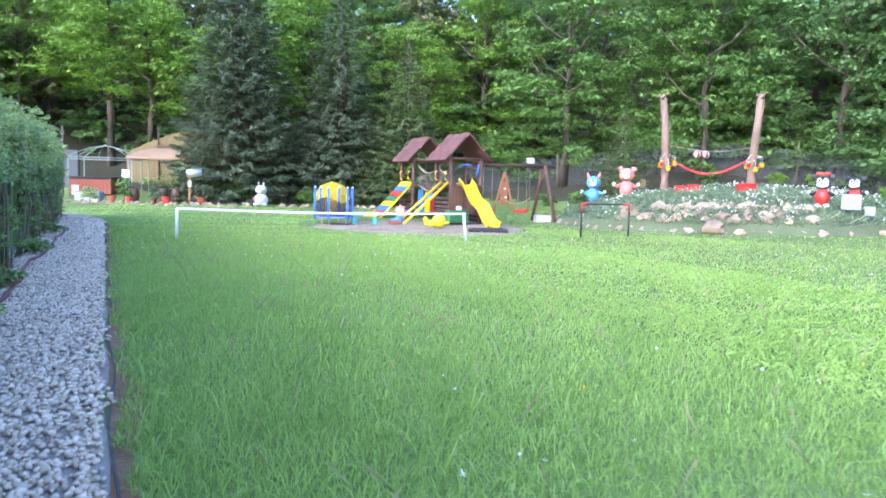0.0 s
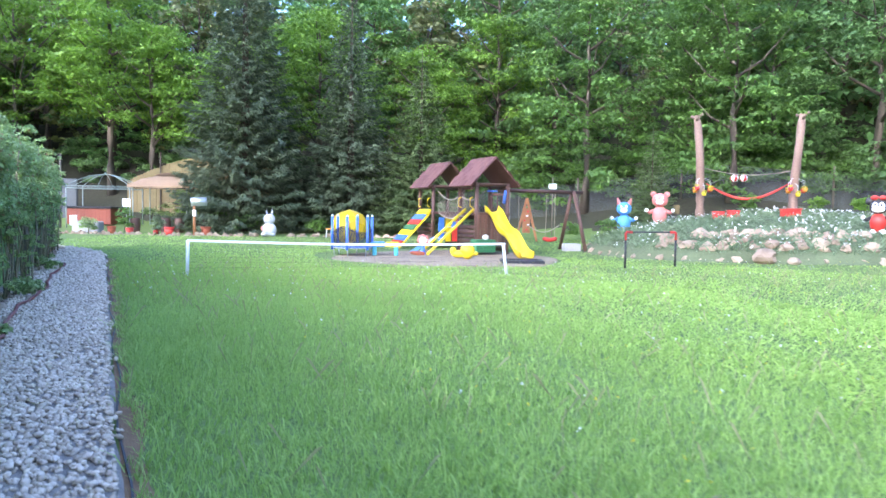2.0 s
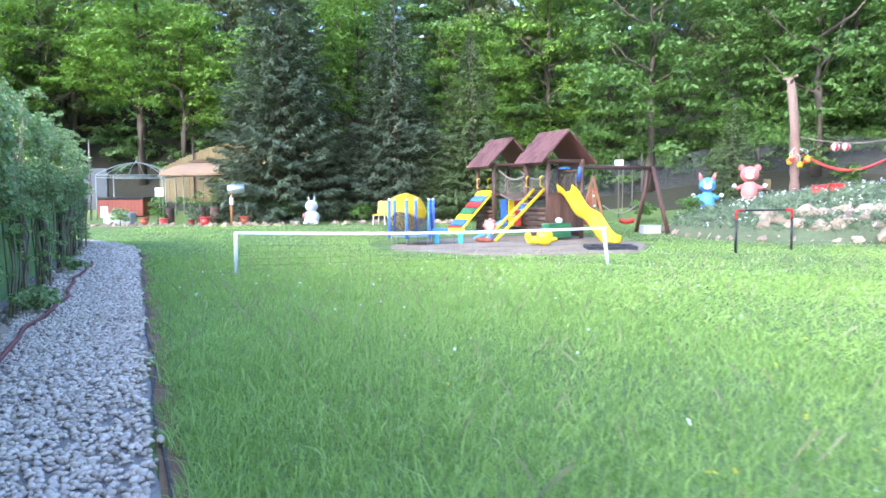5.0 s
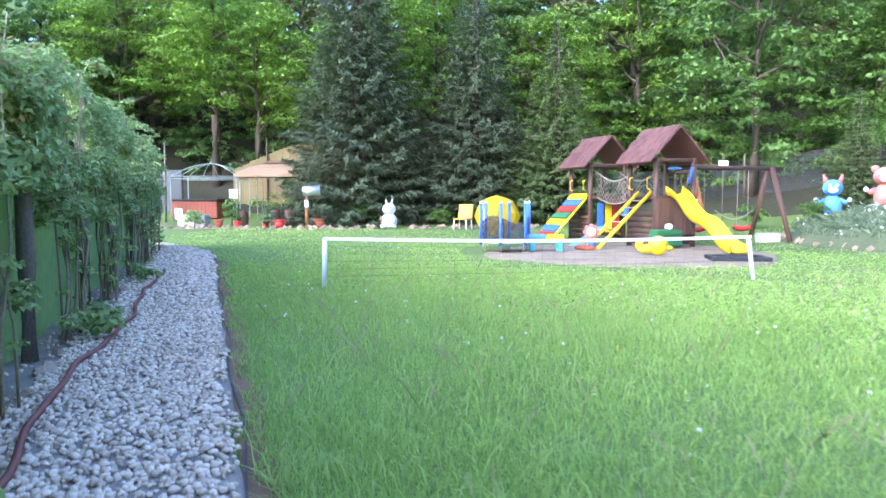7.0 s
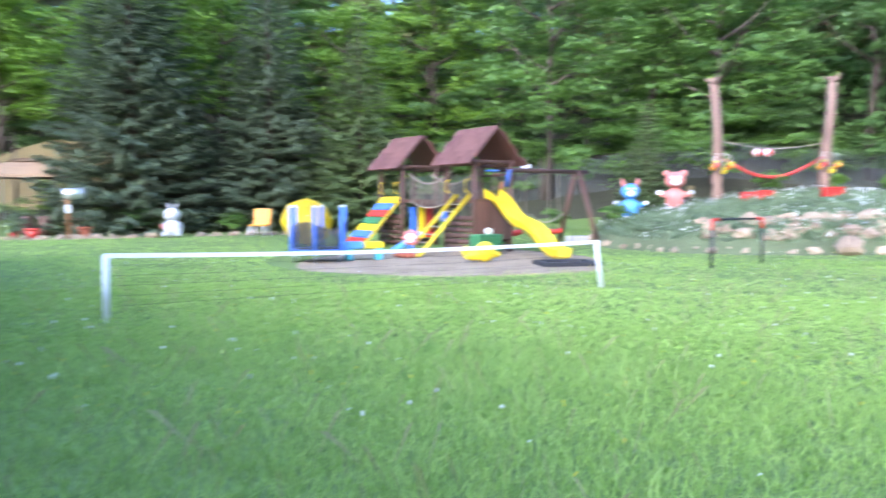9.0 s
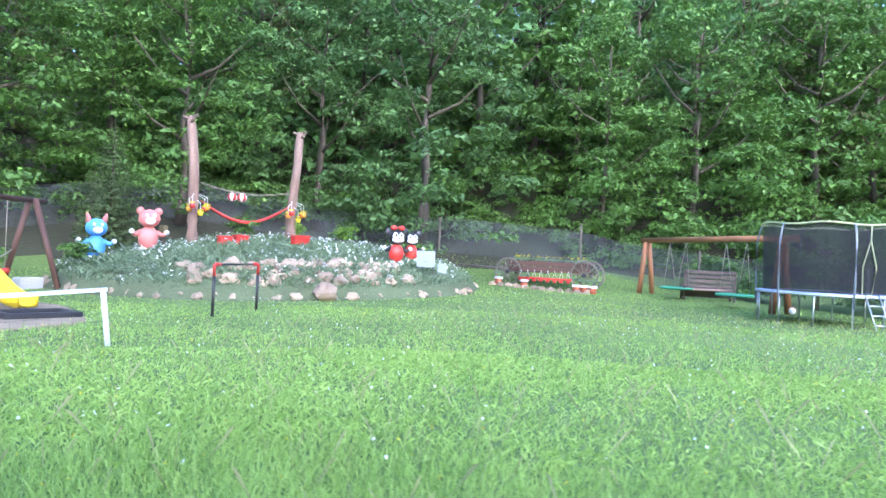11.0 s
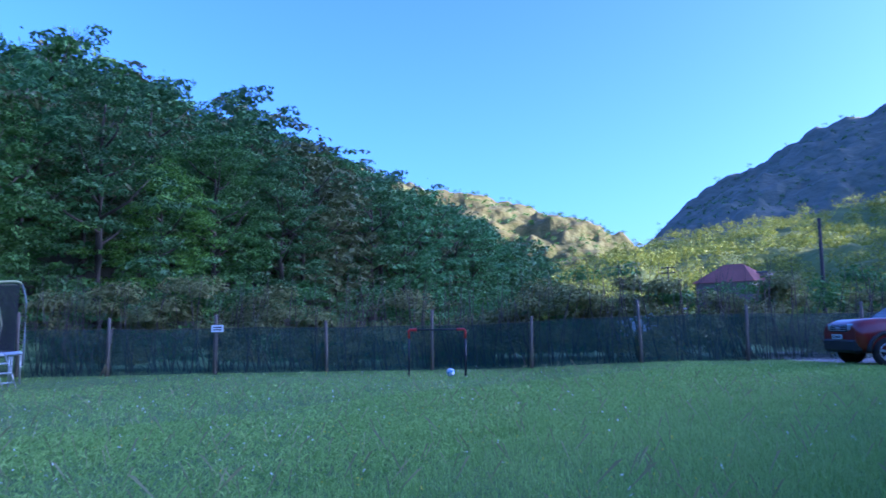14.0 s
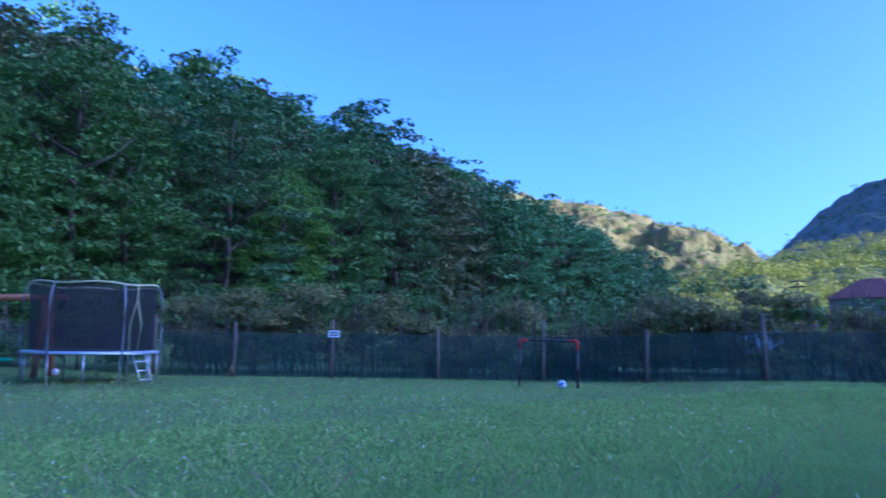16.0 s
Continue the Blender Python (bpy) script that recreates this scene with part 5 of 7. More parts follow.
# ---- painted garden figures: plain single shapes ----
def figure(name, x, y, z, turn, s, body, head, extra, label):
    """One moulded figure: rounded body, arms, head and two ears."""
    bm = bmesh.new()
    ball(bm, (0, 0, 0.36), (0.25, 0.20, 0.32), 0)
    ball(bm, (-0.13, -0.03, 0.06), (0.11, 0.15, 0.09), 2)
    ball(bm, (0.13, -0.03, 0.06), (0.11, 0.15, 0.09), 2)
    dark = extra in ("bow", "ears")
    for sx in (-1, 1):
        tube(bm, [(sx * 0.18, 0, 0.52), (sx * 0.32, -0.05, 0.44), (sx * 0.4, -0.08, 0.5)], [0.07, 0.065, 0.05], 7, 1 if dark else 0)
        ball(bm, (sx * 0.42, -0.09, 0.52), 0.075, 2, 1)
    ball(bm, (0, -0.02, 0.86), (0.27, 0.23, 0.24), 1)
    ball(bm, (0, -0.2, 0.80), (0.13, 0.08, 0.10), 2)
    if dark:
        ball(bm, (-0.075, -0.13, 0.88), (0.12, 0.13, 0.15), 2)
        ball(bm, (0.075, -0.13, 0.88), (0.12, 0.13, 0.15), 2)
        ball(bm, (0, -0.16, 0.79), (0.2, 0.12, 0.11), 2)
        ball(bm, (0, -0.285, 0.83), (0.04, 0.03, 0.03), 1, 1)
    for sx in (-1, 1):
        ball(bm, (sx * 0.09, -0.25 if dark else -0.22, 0.93), (0.03 if dark else 0.045, 0.03, 0.06), 1 if dark else 2, 1)
    if extra == "pointed":
        for sx in (-1, 1):
            rod(bm, (sx * 0.17, 0, 1.0), (sx * 0.24, 0, 1.24), 0.09, 0.02, 7, 3)
    elif extra == "round":
        for sx in (-1, 1):
            ball(bm, (sx * 0.22, 0, 1.05), (0.10, 0.06, 0.10), 3)
    elif extra == "bow":
        for sx in (-1, 1):
            ball(bm, (sx * 0.25, 0.03, 1.04), (0.14, 0.05, 0.14), 1)
            ball(bm, (sx * 0.12, -0.06, 1.16), (0.12, 0.05, 0.08), 0)
    elif extra == "ears":
        for sx in (-1, 1):
            ball(bm, (sx * 0.25, 0.03, 1.04), (0.14, 0.05, 0.14), 1)
    ob = new(name, mesh_bm(name, bm, [M[body], M[head], M["white_plastic"], M["pink_plastic"]]))
    ob.matrix_basis = pose(x, y, z, 0, 0, turn) @ Matrix.Scale(s, 4)
    return tagged(ob, label, "garden figure", "painted garden figures")


figure("garden_figure", 3.72, 34.2, mound_z(3.72, 34.2), -12, 1.12, "sky_blue", "sky_blue", "pointed", "blue painted garden figure with pointed ears")
figure("garden_figure", 4.98, 33.6, mound_z(4.98, 33.6), -16, 1.16, "pink_plastic", "pink_plastic", "round", "pink painted garden figure with round ears")
figure("garden_figure", 10.9, 29.2, mound_z(10.9, 29.2), -30, 1.0, "red_plastic", "black_plastic", "bow", "red and black painted garden figure with a red bow")
figure("garden_figure", 12.3, 29.9, mound_z(12.3, 29.9), -36, 0.92, "red_plastic", "black_plastic", "ears", "black and red painted garden figure behind a pale board")
# white rabbit shape of two balls
bm = bmesh.new()
ball(bm, (0, 0, 0.33), (0.33, 0.30, 0.34), 0, 3)
ball(bm, (0, -0.02, 0.82), (0.27, 0.25, 0.25), 0, 3)
for sx in (-1, 1):
    tube(bm, [(sx * 0.1, 0, 1.0), (sx * 0.13, 0, 1.16), (sx * 0.12, 0, 1.34)], [0.05, 0.045, 0.02], 7, 0)
    ball(bm, (sx * 0.09, -0.24, 0.88), 0.03, 1, 1)
    ball(bm, (sx * 0.22, -0.22, 0.12), (0.12, 0.14, 0.09), 0, 2)
ball(bm, (-0.3, -0.12, 0.4), (0.08, 0.1, 0.12), 2, 1)
single("garden_figure", bm, [M["figure_white"], M["black_plastic"], M["pink_plastic"]], -11.8, 37.8, h1(-11.8, 37.8), 5, "white rounded garden figure with two upright ears", "garden figure", "painted garden figures")


# ---- stripped trunks with hammock, line and lanterns ----
def trunk_pole(x, y, lean, h, label):
    P = thing("tree_trunk", Matrix.Translation((x, y, mound_z(x, y) - 0.1)), label, "tree trunk")
    bm = bmesh.new()
    pts = [Vector((lean * q * q, 0.05 * math.sin(q * 7), h * q)) for q in [k / 9 for k in range(10)]]
    tube(bm, pts, [0.2, 0.18, 0.17, 0.165, 0.16, 0.155, 0.15, 0.145, 0.15, 0.10], 12)
    for k in range(7):
        a = k * 2.2
        p = Vector((lean, 0, h - 0.05 - 0.09 * (k % 3)))
        rod(bm, p, p + Vector((0.26 * math.cos(a), 0.26 * math.sin(a), 0.10 + 0.05 * (k % 2))), 0.06, 0.025, 6)
    part("trunk", bm, M["peeled"], P)
    rng = np.random.default_rng(int(abs(x) * 10))
    v, f = clumps(rng, 30, np.array([[lean, 0, h]]), np.array([0.2]), 0.09, 0.9)
    child("sprouts", mesh_np("sprouts", v, f, M["leaf_bright"]), P)
    return P


M["peeled"] = material("peeled_reddish_trunk", (0.20, 0.11, 0.08), 0.85, 0.35, 4, 0.8, second=(0.34, 0.22, 0.17), bump_dist=0.02)
TA, TB = (6.62, 34.0), (9.85, 33.3)
zA, zB = mound_z(*TA), mound_z(*TB)
trunk_pole(*TA, -0.25, 5.25 - zA + 0.1, "tall reddish stripped tree trunk with ornaments")
trunk_pole(*TB, 0.22, 5.25 - zB + 0.1, "tall leaning stripped tree trunk with ornaments")
bm = bmesh.new()
pts = [(TA[0] + 0.15 + (TB[0] - TA[0] - 0.3) * q, TA[1] - 0.1 + (TB[1] - TA[1]) * q, 2.62 - 0.62 * math.sin(math.pi * q) + 0.05 * q) for q in [k / 16 for k in range(17)]]
tube(bm, pts, [0.015, 0.02, 0.035, 0.045, 0.05, 0.05, 0.055, 0.055, 0.055, 0.055, 0.055, 0.05, 0.05, 0.045, 0.035, 0.02, 0.015], 8)
tagged(new("hammock", mesh_bm("hammock", bm, M["red_plastic"])), "rolled red striped hammock slung between two trunks", "hammock")
bm = bmesh.new()
tube(bm, [(TA[0] - 0.1 + (TB[0] - TA[0] + 0.2) * q, TA[1] - 0.05 + (TB[1] - TA[1]) * q, 3.25 - 0.25 * math.sin(math.pi * q) - 0.1 * q) for q in [k / 12 for k in range(13)]], 0.018, 6)
tagged(new("hanging_line", mesh_bm("hanging_line", bm, M["rope"])), "pale rope strung between two trunks", "rope")
for q in (0.36, 0.46):
    bm = bmesh.new()
    ball(bm, (0, 0, -0.16), (0.15, 0.15, 0.14), 0, 3)
    for f in bm.faces:
        if int((math.atan2(f.calc_center_median().y, f.calc_center_median().x) + math.pi) / (math.pi / 4)) % 2:
            f.material_index = 1
    rod(bm, (0, 0, -0.04), (0, 0, 0.03), 0.008, None, 5, 1)
    single("paper_lantern", bm, [M["white_plastic"], M["red_plastic"]], TA[0] + (TB[0] - TA[0]) * q, TA[1] + (TB[1] - TA[1]) * q - 0.03, 2.98, 30, "round red and white striped lantern on a line", "lantern", "lanterns on the line")
for (tx, ty) in (TA, TB):
    for k in range(5):
        a = -2.6 + k * 0.55
        x, y, z = tx + 0.42 * math.cos(a) * (1.2 if k % 2 else 0.75), ty + 0.35 * math.sin(a), 2.25 + 0.12 * math.sin(k * 2.3)
        O = thing("hanging_pot", Matrix.Translation((x, y, z)), "small bright hanging flower pot on a wire", "flower pot", "pots hanging on the trunks")
        bm = bmesh.new(); rod(bm, (0, 0, 0), (0, 0, 0.13), 0.07, 0.10, 9); part("pot", bm, M[("orange_plastic", "red_plastic", "yellow_plastic")[k % 3]], O)
        bm = bmesh.new(); tube(bm, [(0, 0, 0.12), (0, 0.02, 0.4), (tx - x, ty - y, 0.55)], 0.008, 5); part("wire", bm, M["white_plastic"], O)
        rng = np.random.default_rng(k)
        v, f = clumps(rng, 30, np.array([[0, 0, 0.17]]), np.array([0.10]), 0.06, 0.9)
        child("flowers", mesh_np("flowers", v, f, M["petal_yellow"]), O)
for k, (x, y) in enumerate(((6.9, 32.6), (7.4, 32.5), (9.1, 31.9), (9.4, 32.0))):
    bm = bmesh.new(); box(bm, (0.42, 0.24, 0.26), Matrix.Translation((0, 0, 0.13)), 0.03); box(bm, (0.46, 0.28, 0.05), Matrix.Translation((0, 0, 0.27)), 0.015)
    single("flower_trough", bm, M["red_plastic"], x, y, mound_z(x, y) + 0.05, -12 + 9 * k, "red plastic flower trough among white narcissus", "flower pot", "red troughs")
# little bird house on a stump
B = thing("bird_house", pose(5.75, 34.2, mound_z(5.75, 34.2), 0, 0, 10), "small tan wooden bird house on a stump", "bird house")
bm = bmesh.new(); rod(bm, (0, 0, 0), (0, 0, 0.35), 0.07, 0.06, 8); part("stump", bm, M["bark"], B)
bm = bmesh.new(); box(bm, (0.2, 0.2, 0.36), Matrix.Translation((0, 0, 0.55)), 0.02); part("body", bm, M["reed"], B)
bm = bmesh.new(); box(bm, (0.34, 0.3, 0.03), Matrix.Translation((0, 0, 0.36)), 0.01); part("perch", bm, M["wood_post"], B)
# two pale boards on stakes before the second figure
for px, py, w, h, z in ((11.55, 28.5, 0.60, 0.52, 0.22), (12.05, 28.25, 0.30, 0.30, 0.20)):
    S = thing("plain_board", pose(px, py, mound_z(px, py), -6, 0, -36), "pale weathered board on two stakes in the flower bed", "board", "boards in the flower bed")
    bm = bmesh.new(); box(bm, (w, 0.02, h), Matrix.Translation((0, 0, z + h / 2)), 0.006); part("panel", bm, M["board_pale"], S)
    for sx in (-1, 1):
        bm = bmesh.new(); box(bm, (0.03, 0.03, z + h * 0.6), Matrix.Translation((sx * w * 0.4, 0.026, (z + h * 0.6) / 2 - 0.05)), 0.004); part("stake", bm, M["wood_post"], S)


# ---- flower cart ----
def cart():
    C = thing("flower_cart", pose(18.6, 28.5, h1(18.6, 28.5), 0, 0, -74) @ Matrix.Scale(1.12, 4), "old wooden farm cart planted with spring flowers", "cart")
    for sx in (-1.35, 1.35):
        for sy in (-0.45, 0.45):
            bm = bmesh.new()
            tube(bm, [(sx + 0.46 * math.cos(a), sy, 0.48 + 0.46 * math.sin(a)) for a in [k * math.pi / 10 for k in range(20)]], 0.035, 6, closed=True)
            wh = part("wheel", bm, M["wood_post"], C, "spoked wooden wheel")
            for k in range(10):
                a = k * math.pi / 5
                bm = bmesh.new(); rod(bm, (sx, sy, 0.48), (sx + 0.45 * math.cos(a), sy, 0.48 + 0.45 * math.sin(a)), 0.018, None, 5); part("spoke", bm, M["wood_post"], wh)
            bm = bmesh.new(); rod(bm, (sx, sy - 0.08, 0.48), (sx, sy + 0.08, 0.48), 0.07, None, 8); part("hub", bm, M["edging"], wh)
    for sy in (-0.38, 0.38):
        for z in (0.62, 0.80):
            bm = bmesh.new(); box(bm, (2.7, 0.05, 0.14), Matrix.Translation((0, sy, z)), 0.012); part("side_board", bm, M["wood_dark"], C)
    bm = bmesh.new(); box(bm, (2.7, 0.8, 0.06), Matrix.Translation((0, 0, 0.55)), 0.01); part("bed", bm, M["wood_dark"], C)
    bm = bmesh.new(); rod(bm, (0, 0, 0.5), (-3.4, 0.3, 0.62), 0.045, None, 8); part("shaft", bm, M["wood_post"], C)
    bm = bmesh.new(); box(bm, (1.9, 0.06, 0.07), Matrix.Translation((0, -0.5, 0.30)), 0.02); part("bar", bm, M["red_plastic"], C, "red hanging bar")
    rng = np.random.default_rng(60)
    cs = np.array([(x, 0.15 * math.sin(x * 9), 0.92) for x in np.linspace(-1.25, 1.25, 16)])
    v, f = clumps(rng, 700, cs, np.full(16, 0.16), 0.075, 0.9)
    child("plants", mesh_np("plants", v, f, M["herb"]), C)
    v, f = clumps(rng, 90, cs + [0, 0, 0.1], np.full(16, 0.15), 0.06, 0.9)
    child("flowers", mesh_np("flowers", v, f, M["petal_yellow"]), C)
    for k in range(8):
        P = thing("hanging_pot", pose(0, 0, 0) , "small red hanging pot under the cart", "flower pot", "pots under the cart")
        P.matrix_basis = C.matrix_basis @ Matrix.Translation((-0.85 + 0.24 * k, -0.5, 0.18))
        bm = bmesh.new(); rod(bm, (0, 0, 0), (0, 0, 0.1), 0.06, 0.085, 8); part("pot", bm, M["red_plastic"], P)
        for sx in (-1, 1):
            bm = bmesh.new(); rod(bm, (sx * 0.08, 0, 0.1), (0, 0, 0.4), 0.005, None, 4); part("cord", bm, M["white_plastic"], P)
    for k, x in enumerate((-1.55, -0.62, 1.2, 1.45, 1.75)):
        bm = bmesh.new()
        rod(bm, (0, 0, 0), (0, 0, 0.24), 0.12, 0.15, 10, 0)
        rod(bm, (0, 0, 0.22), (0, 0, 0.3), 0.165, 0.16, 10, 1)
        p = C.matrix_basis @ Vector((x, -0.8, 0))
        single("plant_pot", bm, [M["terracotta"], M["white_plastic"]], p.x, p.y, h1(p.x, p.y), 0, "terracotta pot with a white rim beside the cart", "flower pot", "pots before the cart")
        v, f = clumps(rng, 110, np.array([[0, 0, 0.42]]), np.array([0.2]), 0.08, 0.9)
        ob = new("potted_plant", mesh_np("potted_plant", v, f, M["herb"]))
        ob.matrix_basis = Matrix.Translation((p.x, p.y, h1(p.x, p.y) + 0.02))
        tagged(ob, "bushy potted plant in a terracotta pot", "plant", "plants before the cart")
    for k in range(12):
        p = C.matrix_basis @ Vector((-1.7 + 0.3 * k, -1.0, 0))
        boulder(p.x, p.y, h1(p.x, p.y) - 0.03, 0.26, k * 47, k, "pale flat stone in the row before the cart", "stones before the cart")


cart()


# ---- second swing ----
def beam_swing():
    a, b = Vector((20.95, 25.6, 0)), Vector((17.0, 19.5, 0))
    S = thing("swing_frame", Matrix(), "orange-brown timber swing frame with green seats", "swing")
    za, zb = h1(a.x, a.y), h1(b.x, b.y)
    top = 2.12
    d = (b - a).normalized()
    n = Vector((-d.y, d.x, 0))
    for p, z in ((a, za), (b, zb)):
        for s in (-1, 1):
            bm = bmesh.new(); rod(bm, p + n * (0.28 * s) + Vector((0, 0, z)), p + n * (0.07 * s) + Vector((0, 0, top)), 0.1, 0.09, 10); part("leg", bm, M["wood_orange"], S)
    bm = bmesh.new(); rod(bm, a - d * 0.35 + Vector((0, 0, top + 0.08)), b + d * 0.6 + Vector((0, 0, top + 0.08)), 0.1, None, 12); part("beam", bm, M["wood_orange"], S, "orange-brown round beam")
    for q in (0.28, 0.72):
        c = a + (b - a) * q
        z0 = h1(c.x, c.y) + 0.42
        bm = bmesh.new()
        rim = [(c.x + 0.55 * math.cos(t), c.y + 0.55 * math.sin(t), z0) for t in [i * math.pi / 12 for i in range(24)]]
        tube(bm, rim, 0.045, 7, closed=True)
        bmesh.ops.create_cone(bm, cap_ends=True, segments=24, radius1=0.46, radius2=0.54, depth=0.03, matrix=Matrix.Translation((c.x, c.y, z0 - 0.025)))
        part("swing_seat", bm, M["green_seat"], S, "round green nest seat")
        for s in (-0.5, 0.5):
            for o in (-0.25, 0.25):
                bm = bmesh.new(); rod(bm, c + d * s * 0.86 + n * o + Vector((0, 0, z0)), c + d * s + Vector((0, 0, top)), 0.011, None, 5); part("rope", bm, M["rope"], S)


def couch():
    """A slatted garden couch with a faded cushion, behind the swings."""
    x, y = 20.7, 23.1
    C = thing("garden_couch", pose(x, y, h1(x, y), 0, 0, -57 + 180), "faded brown slatted garden couch under the trees", "bench")
    for k in range(4):
        bm = bmesh.new(); box(bm, (1.75, 0.03, 0.12), Matrix.Translation((0, 0.34 + 0.02 * k, 0.55 + 0.16 * k)), 0.01); part("back_slat", bm, M["couch_wood"], C)
    bm = bmesh.new(); box(bm, (1.7, 0.6, 0.12), Matrix.Translation((0, 0, 0.42)), 0.04); part("cushion", bm, M["couch_cloth"], C, "faded pink cushion")
    bm = bmesh.new(); box(bm, (1.75, 0.04, 0.26), Matrix.Translation((0, -0.3, 0.24)), 0.01); part("front_board", bm, M["couch_wood"], C)
    for sx in (-0.86, 0.86):
        for sy in (-0.28, 0.34):
            bm = bmesh.new(); box(bm, (0.07, 0.07, 1.1 if sy > 0 else 0.62), Matrix.Translation((sx, sy, 0.5 if sy > 0 else 0.27)), 0.01); part("leg", bm, M["couch_wood"], C)


M["couch_wood"] = material("faded_brown_wood", (0.12, 0.085, 0.07), 0.85, 0.35, 5, 0.5)
M["couch_cloth"] = material("faded_pink_cloth", (0.38, 0.24, 0.22), 0.95, 0.2, 4, 0.3)
couch()
bm = bmesh.new(); ball(bm, (0, 0, 0.12), 0.12, 0, 3)
for f in bm.faces:
    if f.calc_center_median().x * 8 % 1 > 0.5:
        f.material_index = 1
single("play_ball", bm, [M["white_plastic"], M["red_plastic"]], 17.25, 19.25, h1(17.25, 19.25), 20, "red and white play ball by the swing leg", "ball")
M["green_seat"] = material("green_swing_seat", (0.02, 0.30, 0.17), 0.5, 0.15, 5, 0.1)
beam_swing()


# ---- large trampoline ----
def trampoline():
    T = thing("trampoline", pose(14.8, 17.82, h1(14.8, 17.82), 0, 0, 0) @ Matrix.Scale(0.9, 4), "large round trampoline with black safety net and ladder", "trampoline")
    R, zb, zt = 1.76, 0.86, 2.72
    ring = [(R * math.cos(k * math.pi / 24), R * math.sin(k * math.pi / 24)) for k in range(48)]
    bm = bmesh.new(); tube(bm, [(x, y, zb - 0.03) for x, y in ring], 0.03, 7, closed=True); part("frame", bm, M["steel"], T)
    bm = bmesh.new()
    a = [bm.verts.new((x, y, zb + 0.02)) for x, y in ring]; b = [bm.verts.new((x * 0.86, y * 0.86, zb + 0.03)) for x, y in ring]; c = [bm.verts.new((x * 1.01, y * 1.01, zb - 0.05)) for x, y in ring]
    for k in range(48):
        bm.faces.new((a[k], a[(k + 1) % 48], b[(k + 1) % 48], b[k])); bm.faces.new((c[k], c[(k + 1) % 48], a[(k + 1) % 48], a[k]))
    bmesh.ops.recalc_face_normals(bm, faces=bm.faces); bmesh.ops.solidify(bm, geom=bm.faces[:], thickness=0.012)
    part("edge_pad", bm, M["pad_blue"], T, "pale blue edge pad")
    bm = bmesh.new(); bmesh.ops.create_cone(bm, cap_ends=True, segments=48, radius1=R * 0.86, radius2=R * 0.86, depth=0.012, matrix=Matrix.Translation((0, 0, zb + 0.012))); part("jumping_mat", bm, M["black_plastic"], T, "black jumping mat")
    bm = bmesh.new()
    uv = bm.loops.layers.uv.new("UVMap")
    for k in range(48):
        (x0, y0), (x1, y1) = ring[k], ring[(k + 1) % 48]
        s0, s1 = (0.95 - 0.02 * abs(math.sin(q * math.pi / 12 * 2)) for q in (k, k + 1))
        f = bm.faces.new([bm.verts.new(p) for p in ((x0 * 0.9, y0 * 0.9, zb + 0.03), (x1 * 0.9, y1 * 0.9, zb + 0.03), (x1 * s1, y1 * s1, zt), (x0 * s0, y0 * s0, zt))])
        for lp, cc in zip(f.loops, ((k * 0.27, 0), (k * 0.27 + 0.27, 0), (k * 0.27 + 0.27, 1.8), (k * 0.27, 1.8))):
            lp[uv].uv = cc
    part("safety_net", bm, M["net_black"], T, "fine black safety net")
    bm = bmesh.new(); tube(bm, [(x * 0.955, y * 0.955, zt + 0.03 * math.sin(k * 0.785)) for k, (x, y) in enumerate(ring)], 0.028, 6, closed=True); part("top_band", bm, M["band_yellow"], T, "yellow-grey top band")
    for k in range(6):
        a = radians(216 + 60 * k)
        ca, sa = math.cos(a), math.sin(a)
        bm = bmesh.new(); tube(bm, [(R * 1.02 * ca, R * 1.02 * sa, 0.5), (R * 1.03 * ca, R * 1.03 * sa, zb + 0.4), (R * 1.03 * ca, R * 1.03 * sa, zt - 0.5), (R * 0.99 * ca, R * 0.99 * sa, zt - 0.15), (R * 0.955 * ca, R * 0.955 * sa, zt)], 0.026, 7); part("net_pole", bm, M["pole_grey"], T, "curved grey net pole")
    for k in range(12):
        a = radians(216 + 30 * k)
        bm = bmesh.new(); rod(bm, (R * 0.99 * math.cos(a), R * 0.99 * math.sin(a), 0), (R * 0.99 * math.cos(a), R * 0.99 * math.sin(a), zb), 0.024, None, 7); part("leg", bm, M["steel"], T)
    # entrance seams, and the ladder
    for da, db in ((0.05, 0.12), (0.16, 0.12)):
        bm = bmesh.new()
        a0 = radians(224)
        tube(bm, [(R * r * math.cos(a0 + t), R * r * math.sin(a0 + t), z) for r, t, z in ((0.92, da * 1.6 - 0.05, zb + 0.05), (0.94, da * 2.2 - 0.1, 1.6), (0.955, db, 2.3), (0.96, db, zt))], 0.02, 5)
        part("net_seam", bm, M["band_yellow"], T)
    a0 = radians(232)
    ux, uy = math.cos(a0), math.sin(a0)
    for s in (-0.2, 0.2):
        bm = bmesh.new(); rod(bm, (ux * (R + 0.42) - uy * s, uy * (R + 0.42) + ux * s, 0), (ux * R - uy * s, uy * R + ux * s, zb + 0.03), 0.018, None, 6)
        part("ladder_rail", bm, M["steel"], T)
    for k in range(3):
        q = (k + 0.6) / 3.6
        c = R + 0.42 * (1 - q)
        bm = bmesh.new(); rod(bm, (ux * c + uy * 0.2, uy * c - ux * 0.2, zb * q), (ux * c - uy * 0.2, uy * c + ux * 0.2, zb * q), 0.022, None, 6); part("rung", bm, M["steel"], T)


M["pad_blue"] = material("pale_blue_pad", (0.40, 0.50, 0.62), 0.45, 0.12, 3, 0.1)
M["band_yellow"] = material("pale_yellow_band", (0.45, 0.45, 0.25), 0.6, 0.15, 4, 0.1)
M["net_black"] = netting("fine_black_net", (0.012, 0.013, 0.016), 0.006, 0.36)
trampoline()

